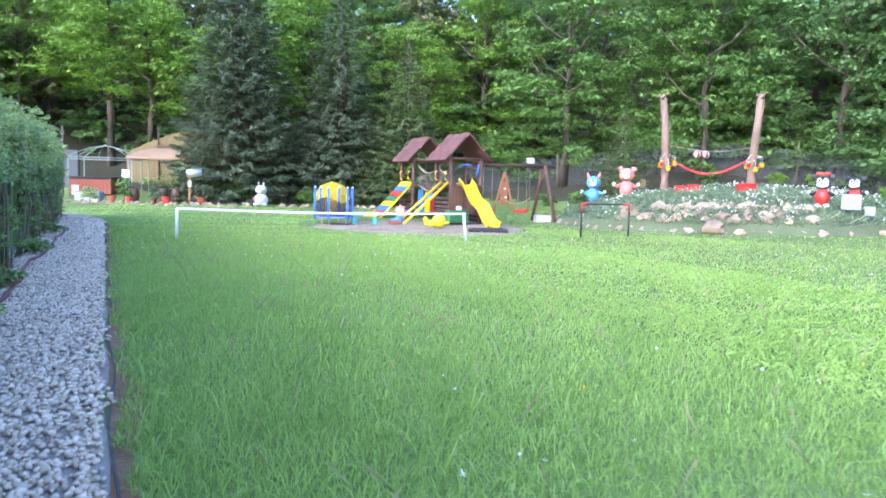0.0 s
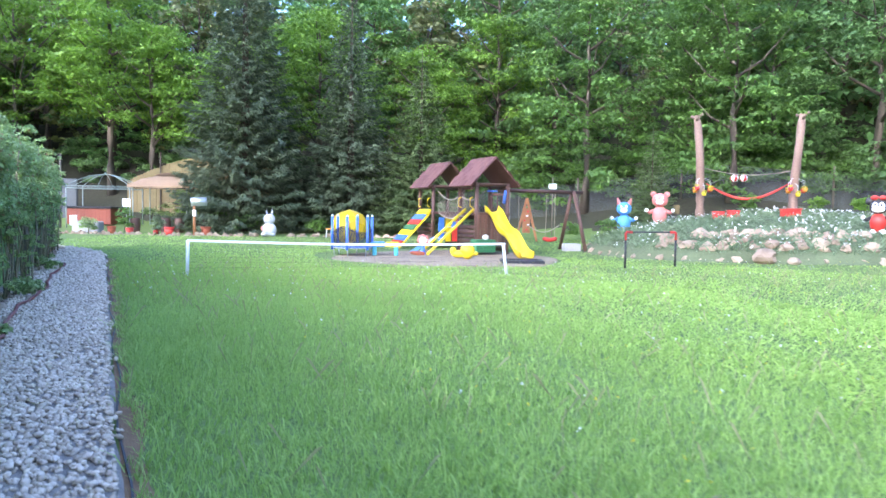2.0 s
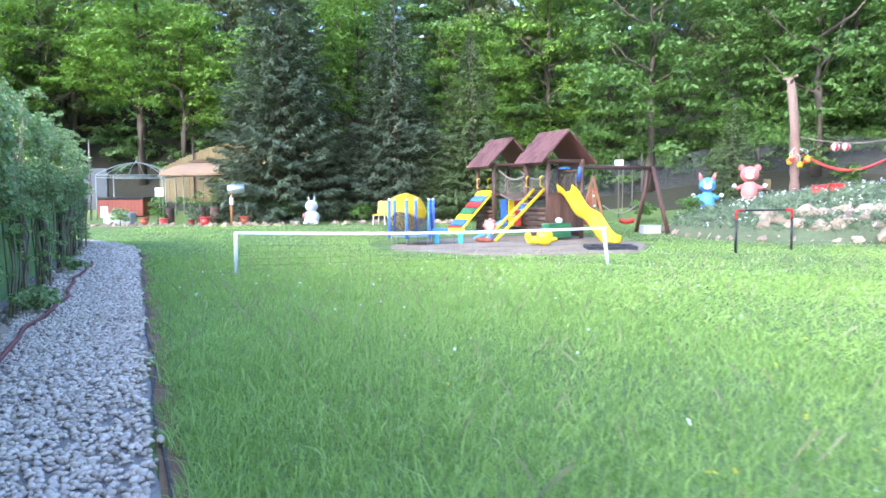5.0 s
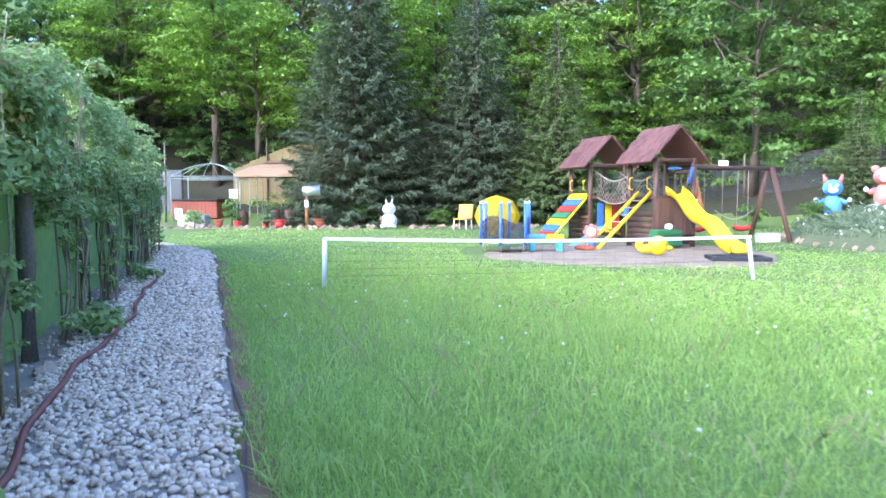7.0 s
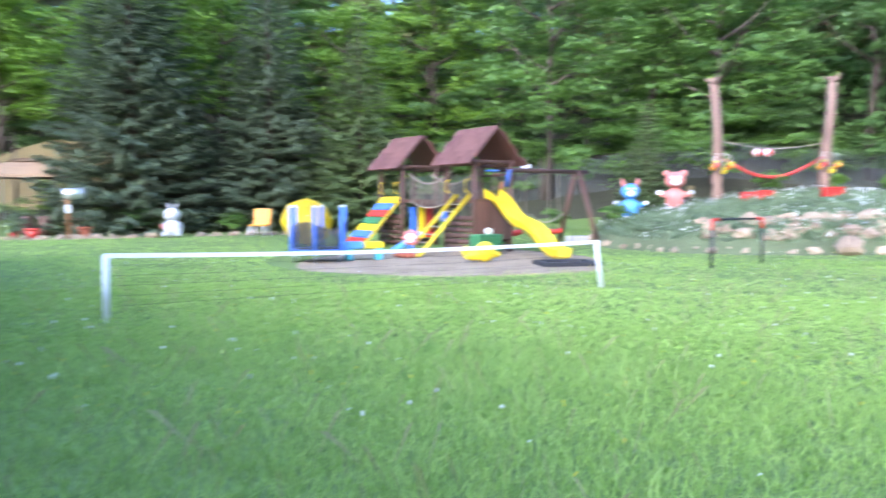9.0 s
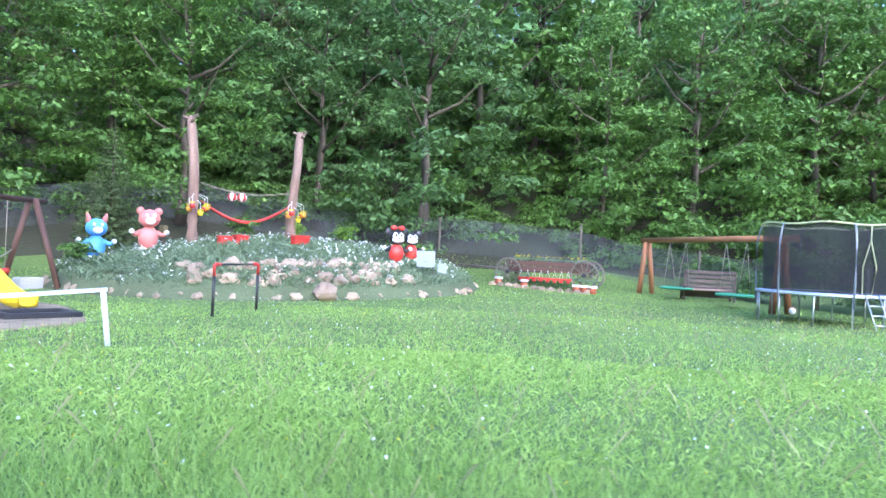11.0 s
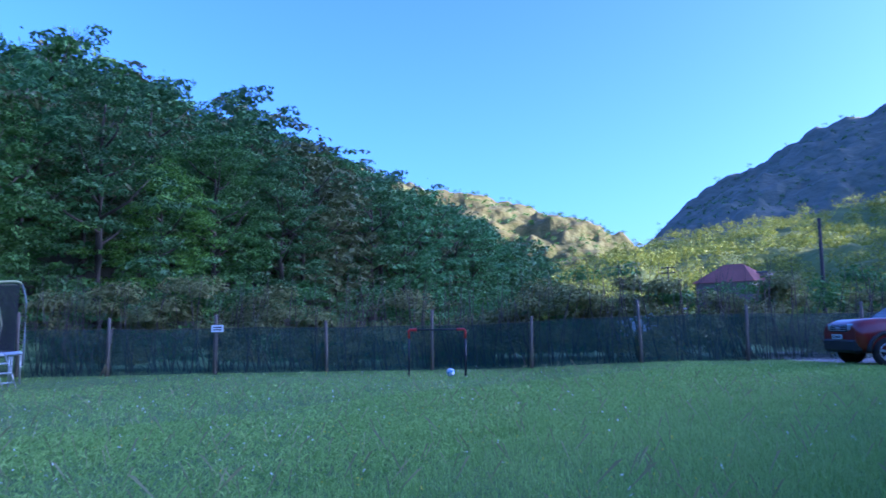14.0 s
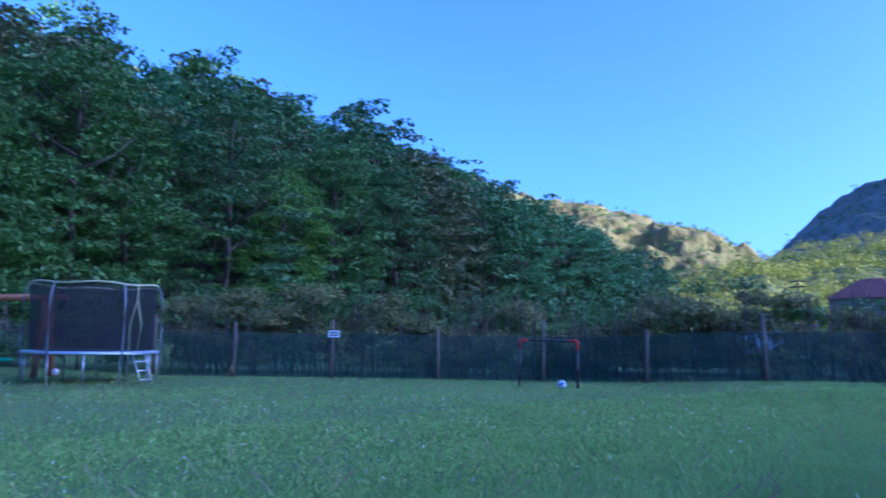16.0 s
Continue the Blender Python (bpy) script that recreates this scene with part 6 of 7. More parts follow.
# broom, notice sign and lamp on the fence
Bm = thing("broom", pose(16.7, 14.35, 0, 0, 0, 0), "twig broom leaning against the net fence", "broom")
bm = bmesh.new(); rod(bm, (0, 0.08, 0.3), (0.28, -0.05, 1.35), 0.016, None, 6); part("handle", bm, M["wood_post"], Bm)
bm = bmesh.new()
for k in range(14):
    a = k * 0.9
    rod(bm, (0, 0.08, 0.34), (-0.06 + 0.16 * math.cos(a), 0.1 + 0.16 * math.sin(a), 0.0), 0.012, 0.005, 4)
part("bristles", bm, M["reed"], Bm)
for x, y, z, w, h, rows in ((16.28, 11.55, 1.3, 0.34, 0.2, 2), (12.9, -0.72, 1.42, 0.42, 0.07, 0)):
    S = thing("notice_board", pose(x, y, h1(x, y), 0, 0, -100), "small white notice board nailed to a fence post", "sign")
    bm = bmesh.new(); box(bm, (w, 0.02, h), Matrix.Translation((0, 0, z)), 0.004); bd = part("board", bm, M["white_paint"], S)
    for k in range(rows):
        bm = bmesh.new(); box(bm, (w * 0.7, 0.006, h * 0.16), Matrix.Translation((0, -0.012, z + h * (0.16 - 0.34 * k))), 0); part("text_bar", bm, M["edging"], bd)
    bm = bmesh.new(); rod(bm, (0, 0.03, 0), (0, 0.03, z + 0.1), 0.02, None, 6); part("stake", bm, M["wood_post"], S)


# ---- garden corner under the spruces: gazebos, tub, pots, low wall ----
M["gazebo_steel"] = material("grey_green_painted_steel", (0.26, 0.32, 0.29), 0.5, 0.25, 6, 0.15, metal=0.2)


def gazebo_frame():
    G = thing("dome_gazebo", pose(-22.0, 42.0, h1(-22, 42), 0, 0, 12), "bare metal gazebo frame with a domed top", "gazebo")
    posts = [(-1.55, -1.2), (1.55, -1.2), (1.55, 1.2), (-1.55, 1.2)]
    for x, y in posts:
        bm = bmesh.new(); rod(bm, (x, y, 0), (x, y, 2.2), 0.03, None, 7); part("post", bm, M["gazebo_steel"], G)
        bm = bmesh.new()
        tube(bm, [(x * (1 - q), y * (1 - q), 2.2 + 0.62 * math.sin(q * math.pi / 2)) for q in [k / 8 for k in range(9)]], 0.02, 6); part("dome_rib", bm, M["gazebo_steel"], G)
    for (x0, y0), (x1, y1) in zip(posts, posts[1:] + posts[:1]):
        for z in (2.18, 2.06):
            bm = bmesh.new(); rod(bm, (x0, y0, z), (x1, y1, z), 0.016, None, 6); part("rail", bm, M["gazebo_steel"], G)
        bm = bmesh.new()
        tube(bm, [((x0 + x1) / 2 * (1 - q), (y0 + y1) / 2 * (1 - q), 2.2 + 0.62 * math.sin(q * math.pi / 2)) for q in [k / 8 for k in range(9)]], 0.015, 6); part("dome_rib", bm, M["gazebo_steel"], G)
    bm = bmesh.new(); ball(bm, (0, 0, 2.86), 0.07, 0, 2); part("finial", bm, M["gazebo_steel"], G)


def gazebo_canopy():
    G = thing("canopy_gazebo", pose(-18.7, 42.2, h1(-18.7, 42.2), 0, 0, 8), "gazebo with a beige pitched fabric canopy", "gazebo")
    for x in (-1.35, 1.35):
        for y in (-1.3, 1.3):
            bm = bmesh.new(); rod(bm, (x, y, 0), (x, y, 2.25), 0.028, None, 7); part("post", bm, M["gazebo_steel"], G)
    bm = bmesh.new()
    lv = []
    for s, z in ((1.55, 2.12), (1.55, 2.24), (1.0, 2.56), (0.45, 2.74)):
        lv.append([bm.verts.new((s * cx + 0.0, s * cy, z - (0.04 if (abs(cx) < 0.1 or abs(cy) < 0.1) and s > 0.9 else 0))) for cx, cy in ((-1, -1), (0, -1), (1, -1), (1, 0), (1, 1), (0, 1), (-1, 1), (-1, 0))])
    for a, b in zip(lv, lv[1:]):
        for k in range(8):
            bm.faces.new((a[k], a[(k + 1) % 8], b[(k + 1) % 8], b[k]))
    bm.faces.new(lv[-1])
    bmesh.ops.recalc_face_normals(bm, faces=bm.faces)
    bmesh.ops.solidify(bm, geom=bm.faces[:], thickness=0.008)
    part("canopy", bm, M["canvas"], G, "beige fabric canopy")
    bm = bmesh.new()
    t = bm.verts.new((0, 0, 2.95))
    r = [bm.verts.new((0.55 * cx, 0.55 * cy, 2.78)) for cx, cy in ((-1, -1), (1, -1), (1, 1), (-1, 1))]
    for k in range(4):
        bm.faces.new((t, r[k], r[(k + 1) % 4]))
    bmesh.ops.solidify(bm, geom=bm.faces[:], thickness=0.008)
    part("vent_cap", bm, M["canvas"], G)
    for y in (-1.3, 1.3):
        bm = bmesh.new(); rod(bm, (-1.4, y, 2.15), (1.4, y, 2.15), 0.025, None, 6); part("rail", bm, M["edging"], G)


def corner():
    rng = np.random.default_rng(70)
    T = thing("hot_tub", pose(-23.4, 43.4, h1(-23.4, 43.4), 0, 0, 10), "red-brown boarded tub with a dark cover", "tub")
    bm = bmesh.new(); box(bm, (2.3, 1.8, 0.85), Matrix.Translation((0, 0, 0.42)), 0.04); body = part("body", bm, M["tub_red"], T)
    for k in range(12):
        bm = bmesh.new(); box(bm, (0.175, 0.02, 0.8), Matrix.Translation((-1.05 + 0.19 * k, -0.912, 0.42)), 0.006); part("board", bm, M["tub_red"], body)
    bm = bmesh.new(); box(bm, (2.4, 1.9, 0.12), Matrix.Translation((0, 0, 0.91)), 0.04); part("cover", bm, M["edging"], T)
    # reed screen on the bank
    R = thing("reed_screen", pose(-18.6, 46.2, h1(-18.6, 46.2) - 0.3, 0, 0, -2), "tall tan reed screen standing on the bank", "screen")
    for k in range(44):
        x = -4.4 + 0.2 * k
        h = 2.1 + 1.5 * math.sin(min(1, (k + 1) / 26) * 1.57) - 0.012 * max(0, k - 26) + 0.015 * math.sin(k * 2.7)
        bm = bmesh.new(); box(bm, (0.198, 0.03, h), Matrix.Translation((x, 0.012 * (k % 2), h / 2)), 0.006); part("panel", bm, M["reed"], R)
    for x in (-2.4, 0.7, 3.6):
        bm = bmesh.new(); rod(bm, (x, -0.08, 0), (x, -0.08, 3.85), 0.05, None, 7); part("post", bm, M["bark"], R)
    bm = bmesh.new(); box(bm, (0.24, 0.02, 0.28), Matrix.Translation((1.3, -0.06, 3.0)), 0.004)
    ob = single("small_sign", bm, M["white_plastic"], -18.6, 46.2, h1(-18.6, 46.2) - 0.3, -2, "small white sign on the reed screen", "sign")
    # grey block wall and pole
    bm = bmesh.new(); box(bm, (1.9, 0.25, 2.3), Matrix.Translation((0, 0, 1.1)), 0.02)
    tagged(single("wall_shed", bm, M["shed_grey"], -26.4, 45.0, h1(-26.4, 45.0), 10, "grey corrugated wall of a low shed", "wall"), kind="structure")
    bm = bmesh.new(); rod(bm, (0, 0, -0.1), (0.03, 0, 3.9), 0.05, 0.045, 8)
    single("wooden_pole", bm, M["wood_post"], -24.2, 41.5, h1(-24.2, 41.5), 0, "tall grey wooden pole beside the gazebo", "pole")
    # post with a barrel-shaped box
    B = thing("post_box", pose(-15.2, 37.4, h1(-15.2, 37.4), 0, 0, 20), "grey barrel-shaped box on a wooden post", "box")
    bm = bmesh.new(); rod(bm, (0, 0, 0), (0, 0, 1.45), 0.07, 0.06, 8); part("post", bm, M["wood_orange"], B)
    bm = bmesh.new(); rod(bm, (-0.15, 0.05, 1.55), (0.55, 0.05, 1.6), 0.2, None, 14); part("barrel", bm, M["steel"], B, "grey metal barrel")
    bm = bmesh.new(); box(bm, (0.16, 0.12, 0.3), Matrix.Translation((0, -0.1, 1.05)), 0.02); part("plate", bm, M["white_plastic"], B)
    # white cards on stakes
    for x, y, z, w, h in ((-22.1, 39.2, 0.55, 0.34, 0.5), (-19.6, 39.6, 1.45, 0.38, 0.4)):
        S = thing("garden_sign", pose(x, y, h1(x, y), 0, 0, 10), "plain white card on a garden stake", "sign")
        bm = bmesh.new(); box(bm, (w, 0.02, h), Matrix.Translation((0, 0, z)), 0.005); part("board", bm, M["white_paint"], S)
        bm = bmesh.new(); rod(bm, (0, 0.02, 0), (0, 0.02, z), 0.02, None, 6); part("stake", bm, M["metal_pale"], S)
    # plinth, barrels, pots
    bm = bmesh.new(); box(bm, (1.25, 0.7, 0.55), Matrix.Translation((0, 0, 0.27)), 0.05)
    single("stone_plinth", bm, M["concrete"], -21.0, 38.6, h1(-21, 38.6), 8, "pale pinkish stone plinth", "plinth")
    for k, (x, y) in enumerate(((-17.6, 39.6), (-17.0, 39.8), (-15.9, 40.0), (-19.0, 39.3))):
        bm = bmesh.new(); tube(bm, [(0, 0, 0), (0, 0, 0.1), (0, 0, 0.35), (0, 0, 0.62), (0, 0, 0.72)], [0.2, 0.225, 0.25, 0.225, 0.2], 12)
        for z in (0.16, 0.56):
            tube(bm, [(0.24 * math.cos(a), 0.24 * math.sin(a), z) for a in [i * math.pi / 8 for i in range(16)]], 0.012, 4, closed=True)
        single("wooden_barrel", bm, M["wood_dark"], x, y, h1(x, y), k * 30, "brown wooden half barrel planter", "barrel", "barrels by the gazebo")
    for k, (x, y, s, red) in enumerate(((-16.4, 37.4, 1.0, 1), (-18.4, 37.6, 0.8, 1), (-14.9, 38.0, 1.05, 0), (-19.6, 38.2, 0.9, 0), (-17.4, 38.2, 0.7, 1))):
        bm = bmesh.new(); rod(bm, (0, 0, 0), (0, 0, 0.34 * s), 0.17 * s, 0.22 * s, 12); rod(bm, (0, 0, 0.31 * s), (0, 0, 0.39 * s), 0.235 * s, None, 12)
        single("plant_pot", bm, M["red_plastic" if red else "terracotta"], x, y, h1(x, y), 0, "red plastic plant pot on the stone border" if red else "brown terracotta plant pot", "flower pot", "pots by the gazebo")
    for k, (x, y, hh, r, mt) in enumerate(((-19.4, 39.0, 1.2, 0.42, "leaf"), (-20.4, 37.6, 0.7, 0.35, "leaf_hedge"), (-16.9, 43.2, 1.9, 0.7, "leaf_bright"), (-18.2, 43.5, 1.8, 0.7, "leaf_bright"), (-17.2, 38.0, 0.8, 0.3, "herb"), (-22.4, 37.8, 0.95, 0.28, "herb"),
                                           (-13.6, 39.4, 1.0, 0.5, "leaf_dark"), (-12.6, 40.0, 0.9, 0.5, "leaf"), (-10.2, 40.2, 0.7, 0.5, "leaf"), (-15.6, 41.4, 1.1, 0.5, "leaf"))):
        c = np.array([(r * 0.6 * math.cos(j * 2.4), r * 0.6 * math.sin(j * 2.4), hh * (0.3 + 0.1 * j)) for j in range(7)])
        v, f = clumps(rng, 420, c, np.full(7, r * 0.7), 0.13, 0.85)
        S = thing("garden_shrub", pose(x, y, h1(x, y), 0, 0, k * 40), "leafy green shrub by the gazebos", "shrub", "shrubs by the gazebos")
        child("foliage", mesh_np("foliage", v, f, M[mt]), S)
        bm = bmesh.new(); rod(bm, (0, 0, -0.05), (0.03, 0, hh * 0.6), 0.03, 0.015, 6); part("stem", bm, M["bark"], S)
    # low dry-stone wall and flat stones
    for k in range(90):
        q = k / 89
        x = -22.5 + 16.5 * q + rng.uniform(-0.1, 0.1)
        y = 37.0 + 1.8 * smooth01((q - 0.35) / 0.5) + rng.uniform(-0.1, 0.1)
        if abs(x + 11.8) < 0.6:
            continue
        for j in range(2 if k % 3 else 1):
            boulder(x + 0.12 * j, y + 0.12 * j, h1(x, y) + 0.09 * j - 0.05, rng.uniform(0.12, 0.22), rng.uniform(0, 360), k + j, "flat tan stone of the low dry wall", "stones of the low wall")
    # wire and string lights are absent; a bare thin stake with a white card behind the swings
    S = thing("garden_sign", pose(1.25, 39.0, h1(1.25, 39), 0, 0, 0), "small white card on a thin tall stake", "sign")
    bm = bmesh.new(); box(bm, (0.36, 0.02, 0.24), Matrix.Translation((0, 0, 2.35)), 0.004); part("board", bm, M["white_paint"], S)
    bm = bmesh.new(); rod(bm, (0, 0.02, 0), (0, 0.02, 2.75), 0.025, None, 6); part("stake", bm, M["wood_post"], S)


M["metal_pale"] = material("pale_painted_metal", (0.42, 0.47, 0.46), 0.45, 0.15, 6, 0.1)
M["shed_grey"] = material("grey_shed_wall", (0.10, 0.11, 0.11), 0.8, 0.2, 3, 0.3)
gazebo_frame()
gazebo_canopy()
corner()


# ---- car on the gravel drive ----
def car(m):
    C = thing("car", m, "dark red compact off-road car with grey wheels", "car")
    Lr, W = 4.34, 1.80
    # body lofted from cross sections along its length (x forward, nose at +)
    secs = [(-2.15, 0.55, 0.95, 0.66, 0.74), (-2.05, 0.36, 1.02, 0.80, 0.86), (-1.5, 0.30, 1.04, 0.86, 0.90), (-0.6, 0.28, 1.02, 0.88, 0.90), (0.3, 0.28, 1.02, 0.88, 0.90),
            (0.95, 0.28, 1.09, 0.86, 0.90), (1.5, 0.30, 1.08, 0.84, 0.90), (1.80, 0.34, 1.05, 0.80, 0.88), (1.95, 0.40, 0.99, 0.76, 0.85), (2.01, 0.50, 0.90, 0.72, 0.81)]
    bm = bmesh.new()
    prev = None
    for x, zl, zh, wt, wm in secs:
        zm = (zl + zh) / 2 + 0.06
        half = [(wm * 0.86, zl), (wm, zl + 0.10), (wm, zm), (wm * 0.985, zh - 0.12), (wt, zh), (wt * 0.5, zh + 0.03)]
        ring = [bm.verts.new((x, y, z)) for y, z in half] + [bm.verts.new((x, -y, z)) for y, z in half[::-1]]
        if prev:
            for k in range(len(ring)):
                f = bm.faces.new((prev[k], prev[(k + 1) % len(ring)], ring[(k + 1) % len(ring)], ring[k]))
                f.smooth = True
        else:
            bm.faces.new(ring[::-1])
        prev = ring
    bm.faces.new(prev)
    bmesh.ops.recalc_face_normals(bm, faces=bm.faces)
    part("body", bm, M["car_red"], C)
    bm = bmesh.new()
    prev = None
    for x, zt, w in ((-2.02, 1.0, 0.80), (-1.75, 1.50, 0.66), (-1.2, 1.62, 0.62), (-0.2, 1.64, 0.62), (0.25, 1.58, 0.62), (1.0, 1.05, 0.80)):
        ring = [bm.verts.new((x, 0.84, 1.0)), bm.verts.new((x, w, max(1.01, zt - 0.05))), bm.verts.new((x, w - 0.12, max(1.02, zt))), bm.verts.new((x, -w + 0.12, max(1.02, zt))), bm.verts.new((x, -w, max(1.01, zt - 0.05))), bm.verts.new((x, -0.84, 1.0))]
        if prev:
            for k in range(5):
                bm.faces.new((prev[k], prev[k + 1], ring[k + 1], ring[k])).smooth = True
        prev = ring
    bmesh.ops.recalc_face_normals(bm, faces=bm.faces)
    part("cabin", bm, M["car_red"], C)

    def pane(name, pts, mat, label=""):
        bm = bmesh.new()
        f = bm.faces.new([bm.verts.new(p) for p in pts])
        bmesh.ops.solidify(bm, geom=[f], thickness=0.012)
        return part(name, bm, M[mat], C, label)

    pane("windscreen", [(0.96, -0.72, 1.09), (0.96, 0.72, 1.09), (0.32, 0.57, 1.57), (0.32, -0.57, 1.57)], "car_glass", "pale blue reflecting windscreen")
    for s in (-1, 1):
        pane("side_window", [(0.78, s * 0.86, 1.09), (-0.35, s * 0.86, 1.09), (-0.35, s * 0.66, 1.56), (0.22, s * 0.66, 1.54)], "car_glass")
        pane("side_window", [(-0.43, s * 0.86, 1.09), (-1.4, s * 0.86, 1.09), (-1.4, s * 0.66, 1.54), (-0.43, s * 0.66, 1.57)], "car_glass")
        for x in (1.35, -1.32):
            bm = bmesh.new(); tube(bm, [(x + 0.265 * math.cos(a), s * 0.85, 0.345 + 0.265 * math.sin(a)) for a in [k * math.pi / 14 for k in range(28)]], 0.09, 10, closed=True)
            Wl = part("wheel", bm, M["tyre"], C, "grey alloy wheel with black tyre")
            bm = bmesh.new(); rod(bm, (x, s * 0.76, 0.345), (x, s * 0.90, 0.345), 0.2, None, 24); part("wheel_well", bm, M["tyre"], Wl)
            bm = bmesh.new(); tube(bm, [(x + 0.205 * math.cos(a), s * 0.91, 0.345 + 0.205 * math.sin(a)) for a in [k * math.pi / 14 for k in range(28)]], 0.02, 6, closed=True); part("rim", bm, M["alloy"], Wl)
            for k in range(6):
                a = k * math.pi / 3 + 0.2
                bm = bmesh.new(); box(bm, (0.19, 0.03, 0.055), Matrix.Translation((x + 0.11 * math.cos(a), s * 0.918, 0.345 + 0.11 * math.sin(a))) @ Matrix.Rotation(-a, 4, "Y"), 0.01); part("spoke", bm, M["alloy"], Wl)
            bm = bmesh.new(); rod(bm, (x, s * 0.90, 0.345), (x, s * 0.94, 0.345), 0.05, None, 10); part("hub_cap", bm, M["alloy"], Wl)
            bm = bmesh.new()
            tube(bm, [(x + 0.43 * math.cos(a), s * 0.885, 0.345 + 0.43 * math.sin(a)) for a in [k * math.pi / 12 for k in range(13)]], 0.055, 6); part("wheel_arch", bm, M["trim_black"], C, "black plastic wheel arch")
        bm = bmesh.new(); box(bm, (0.10, 0.40, 0.17), Matrix.Translation((1.94, s * 0.62, 0.90)) @ Matrix.Rotation(s * 0.36, 4, "Z"), 0.035); hl = part("headlight", bm, M["lamp_glass"], C, "clear headlight")
        bm = bmesh.new(); box(bm, (0.05, 0.03, 0.16), Matrix.Translation((0.86, s * 0.9, 0.86)), 0.008); part("side_trim", bm, M["trim_black"], C)
        bm = bmesh.new(); box(bm, (0.12, 0.16, 0.14), Matrix.Translation((0.72, s * 0.98, 1.12)), 0.04); part("wing_mirror", bm, M["trim_black"], C)
        bm = bmesh.new(); box(bm, (2.1, 0.04, 0.14), Matrix.Translation((0, s * 0.90, 0.36)), 0.02); part("sill", bm, M["trim_black"], C)
        bm = bmesh.new(); rod(bm, (-1.3, s * 0.58, 1.68), (0.1, s * 0.58, 1.67), 0.022, None, 6); part("roof_rail", bm, M["alloy"], C)
    bm = bmesh.new(); box(bm, (0.05, 0.86, 0.17), Matrix.Translation((2.005, 0, 0.88)), 0.02); grille = part("grille", bm, M["trim_black"], C, "black grille with chrome bars")
    for k in range(3):
        bm = bmesh.new(); box(bm, (0.03, 0.8, 0.016), Matrix.Translation((2.03, 0, 0.83 + 0.05 * k)), 0.004); part("grille_bar", bm, M["alloy"], grille)
    bm = bmesh.new(); box(bm, (0.035, 0.2, 0.06), Matrix.Translation((2.035, 0, 0.88)), 0.015); part("badge", bm, M["alloy"], grille)
    bm = bmesh.new(); box(bm, (0.22, 1.62, 0.34), Matrix.Translation((1.94, 0, 0.48)), 0.07); part("bumper", bm, M["trim_black"], C, "black lower bumper")
    bm = bmesh.new(); box(bm, (0.02, 0.5, 0.11), Matrix.Translation((2.06, 0, 0.68)), 0.004); pl = part("number_plate", bm, M["white_plastic"], C)
    for k in range(5):
        bm = bmesh.new(); box(bm, (0.006, 0.045, 0.06), Matrix.Translation((2.072, -0.16 + 0.08 * k, 0.68)), 0); part("plate_mark", bm, M["edging"], pl)


M["car_red"] = material("red_car_paint", (0.20, 0.012, 0.012), 0.28, 0.06, 3, 0.0)
M["car_red"].node_tree.nodes["Principled BSDF"].inputs["Coat Weight"].default_value = 0.8
M["car_glass"] = material("dark_car_glass", (0.02, 0.03, 0.035), 0.04, 0.05, 3, 0.0, spec=0.9)
M["car_glass"].node_tree.nodes["Principled BSDF"].inputs["IOR"].default_value = 2.3
M["tyre"] = material("tyre_rubber", (0.02, 0.02, 0.02), 0.85, 0.3, 10, 0.3)
M["alloy"] = material("alloy", (0.55, 0.56, 0.58), 0.35, 0.1, 6, 0.05, metal=0.9)
M["trim_black"] = material("black_trim", (0.02, 0.02, 0.022), 0.6, 0.2, 10, 0.1)
M["lamp_glass"] = material("headlight_glass", (0.45, 0.48, 0.5), 0.08, 0.1, 10, 0.0, spec=0.8)
car(pose(6.22, -3.85, h1(6.22, -3.85), 0, 0, 63) @ Matrix.Scale(1.02, 4))
drive = []
for k in range(28):
    a = 2 * math.pi * k / 28
    drive.append((8.2 + 6.0 * math.cos(a) * (1 + 0.06 * math.sin(5 * a)), -9.6 + 6.8 * math.sin(a) * (1 + 0.05 * math.sin(3 * a))))
bm = bmesh.new()
cv = bm.verts.new((8.2, -9.6, h1(8.2, -9.6) + 0.03))
rings = []
for q in (0.35, 0.7, 1.0):
    rings.append([bm.verts.new((8.2 + (x - 8.2) * q, -9.6 + (y + 9.6) * q, h1(8.2 + (x - 8.2) * q, -9.6 + (y + 9.6) * q) + (0.03 if q < 1 else 0.004))) for x, y in drive])
for k in range(28):
    bm.faces.new((cv, rings[0][k], rings[0][(k + 1) % 28]))
    for a, b in zip(rings, rings[1:]):
        bm.faces.new((a[k], b[k], b[(k + 1) % 28], a[(k + 1) % 28]))
bmesh.ops.recalc_face_normals(bm, faces=bm.faces)
tagged(new("gravel_drive", mesh_bm("gravel_drive", bm, M["gravel_drive"])), "grey gravel drive where the car stands", "drive", kind="structure")


# ---- beyond the hedge: house, poles, hillside trees ----
def polar(az, r):
    return EYE0[0] + r * math.cos(radians(az)), EYE0[1] + r * math.sin(radians(az))


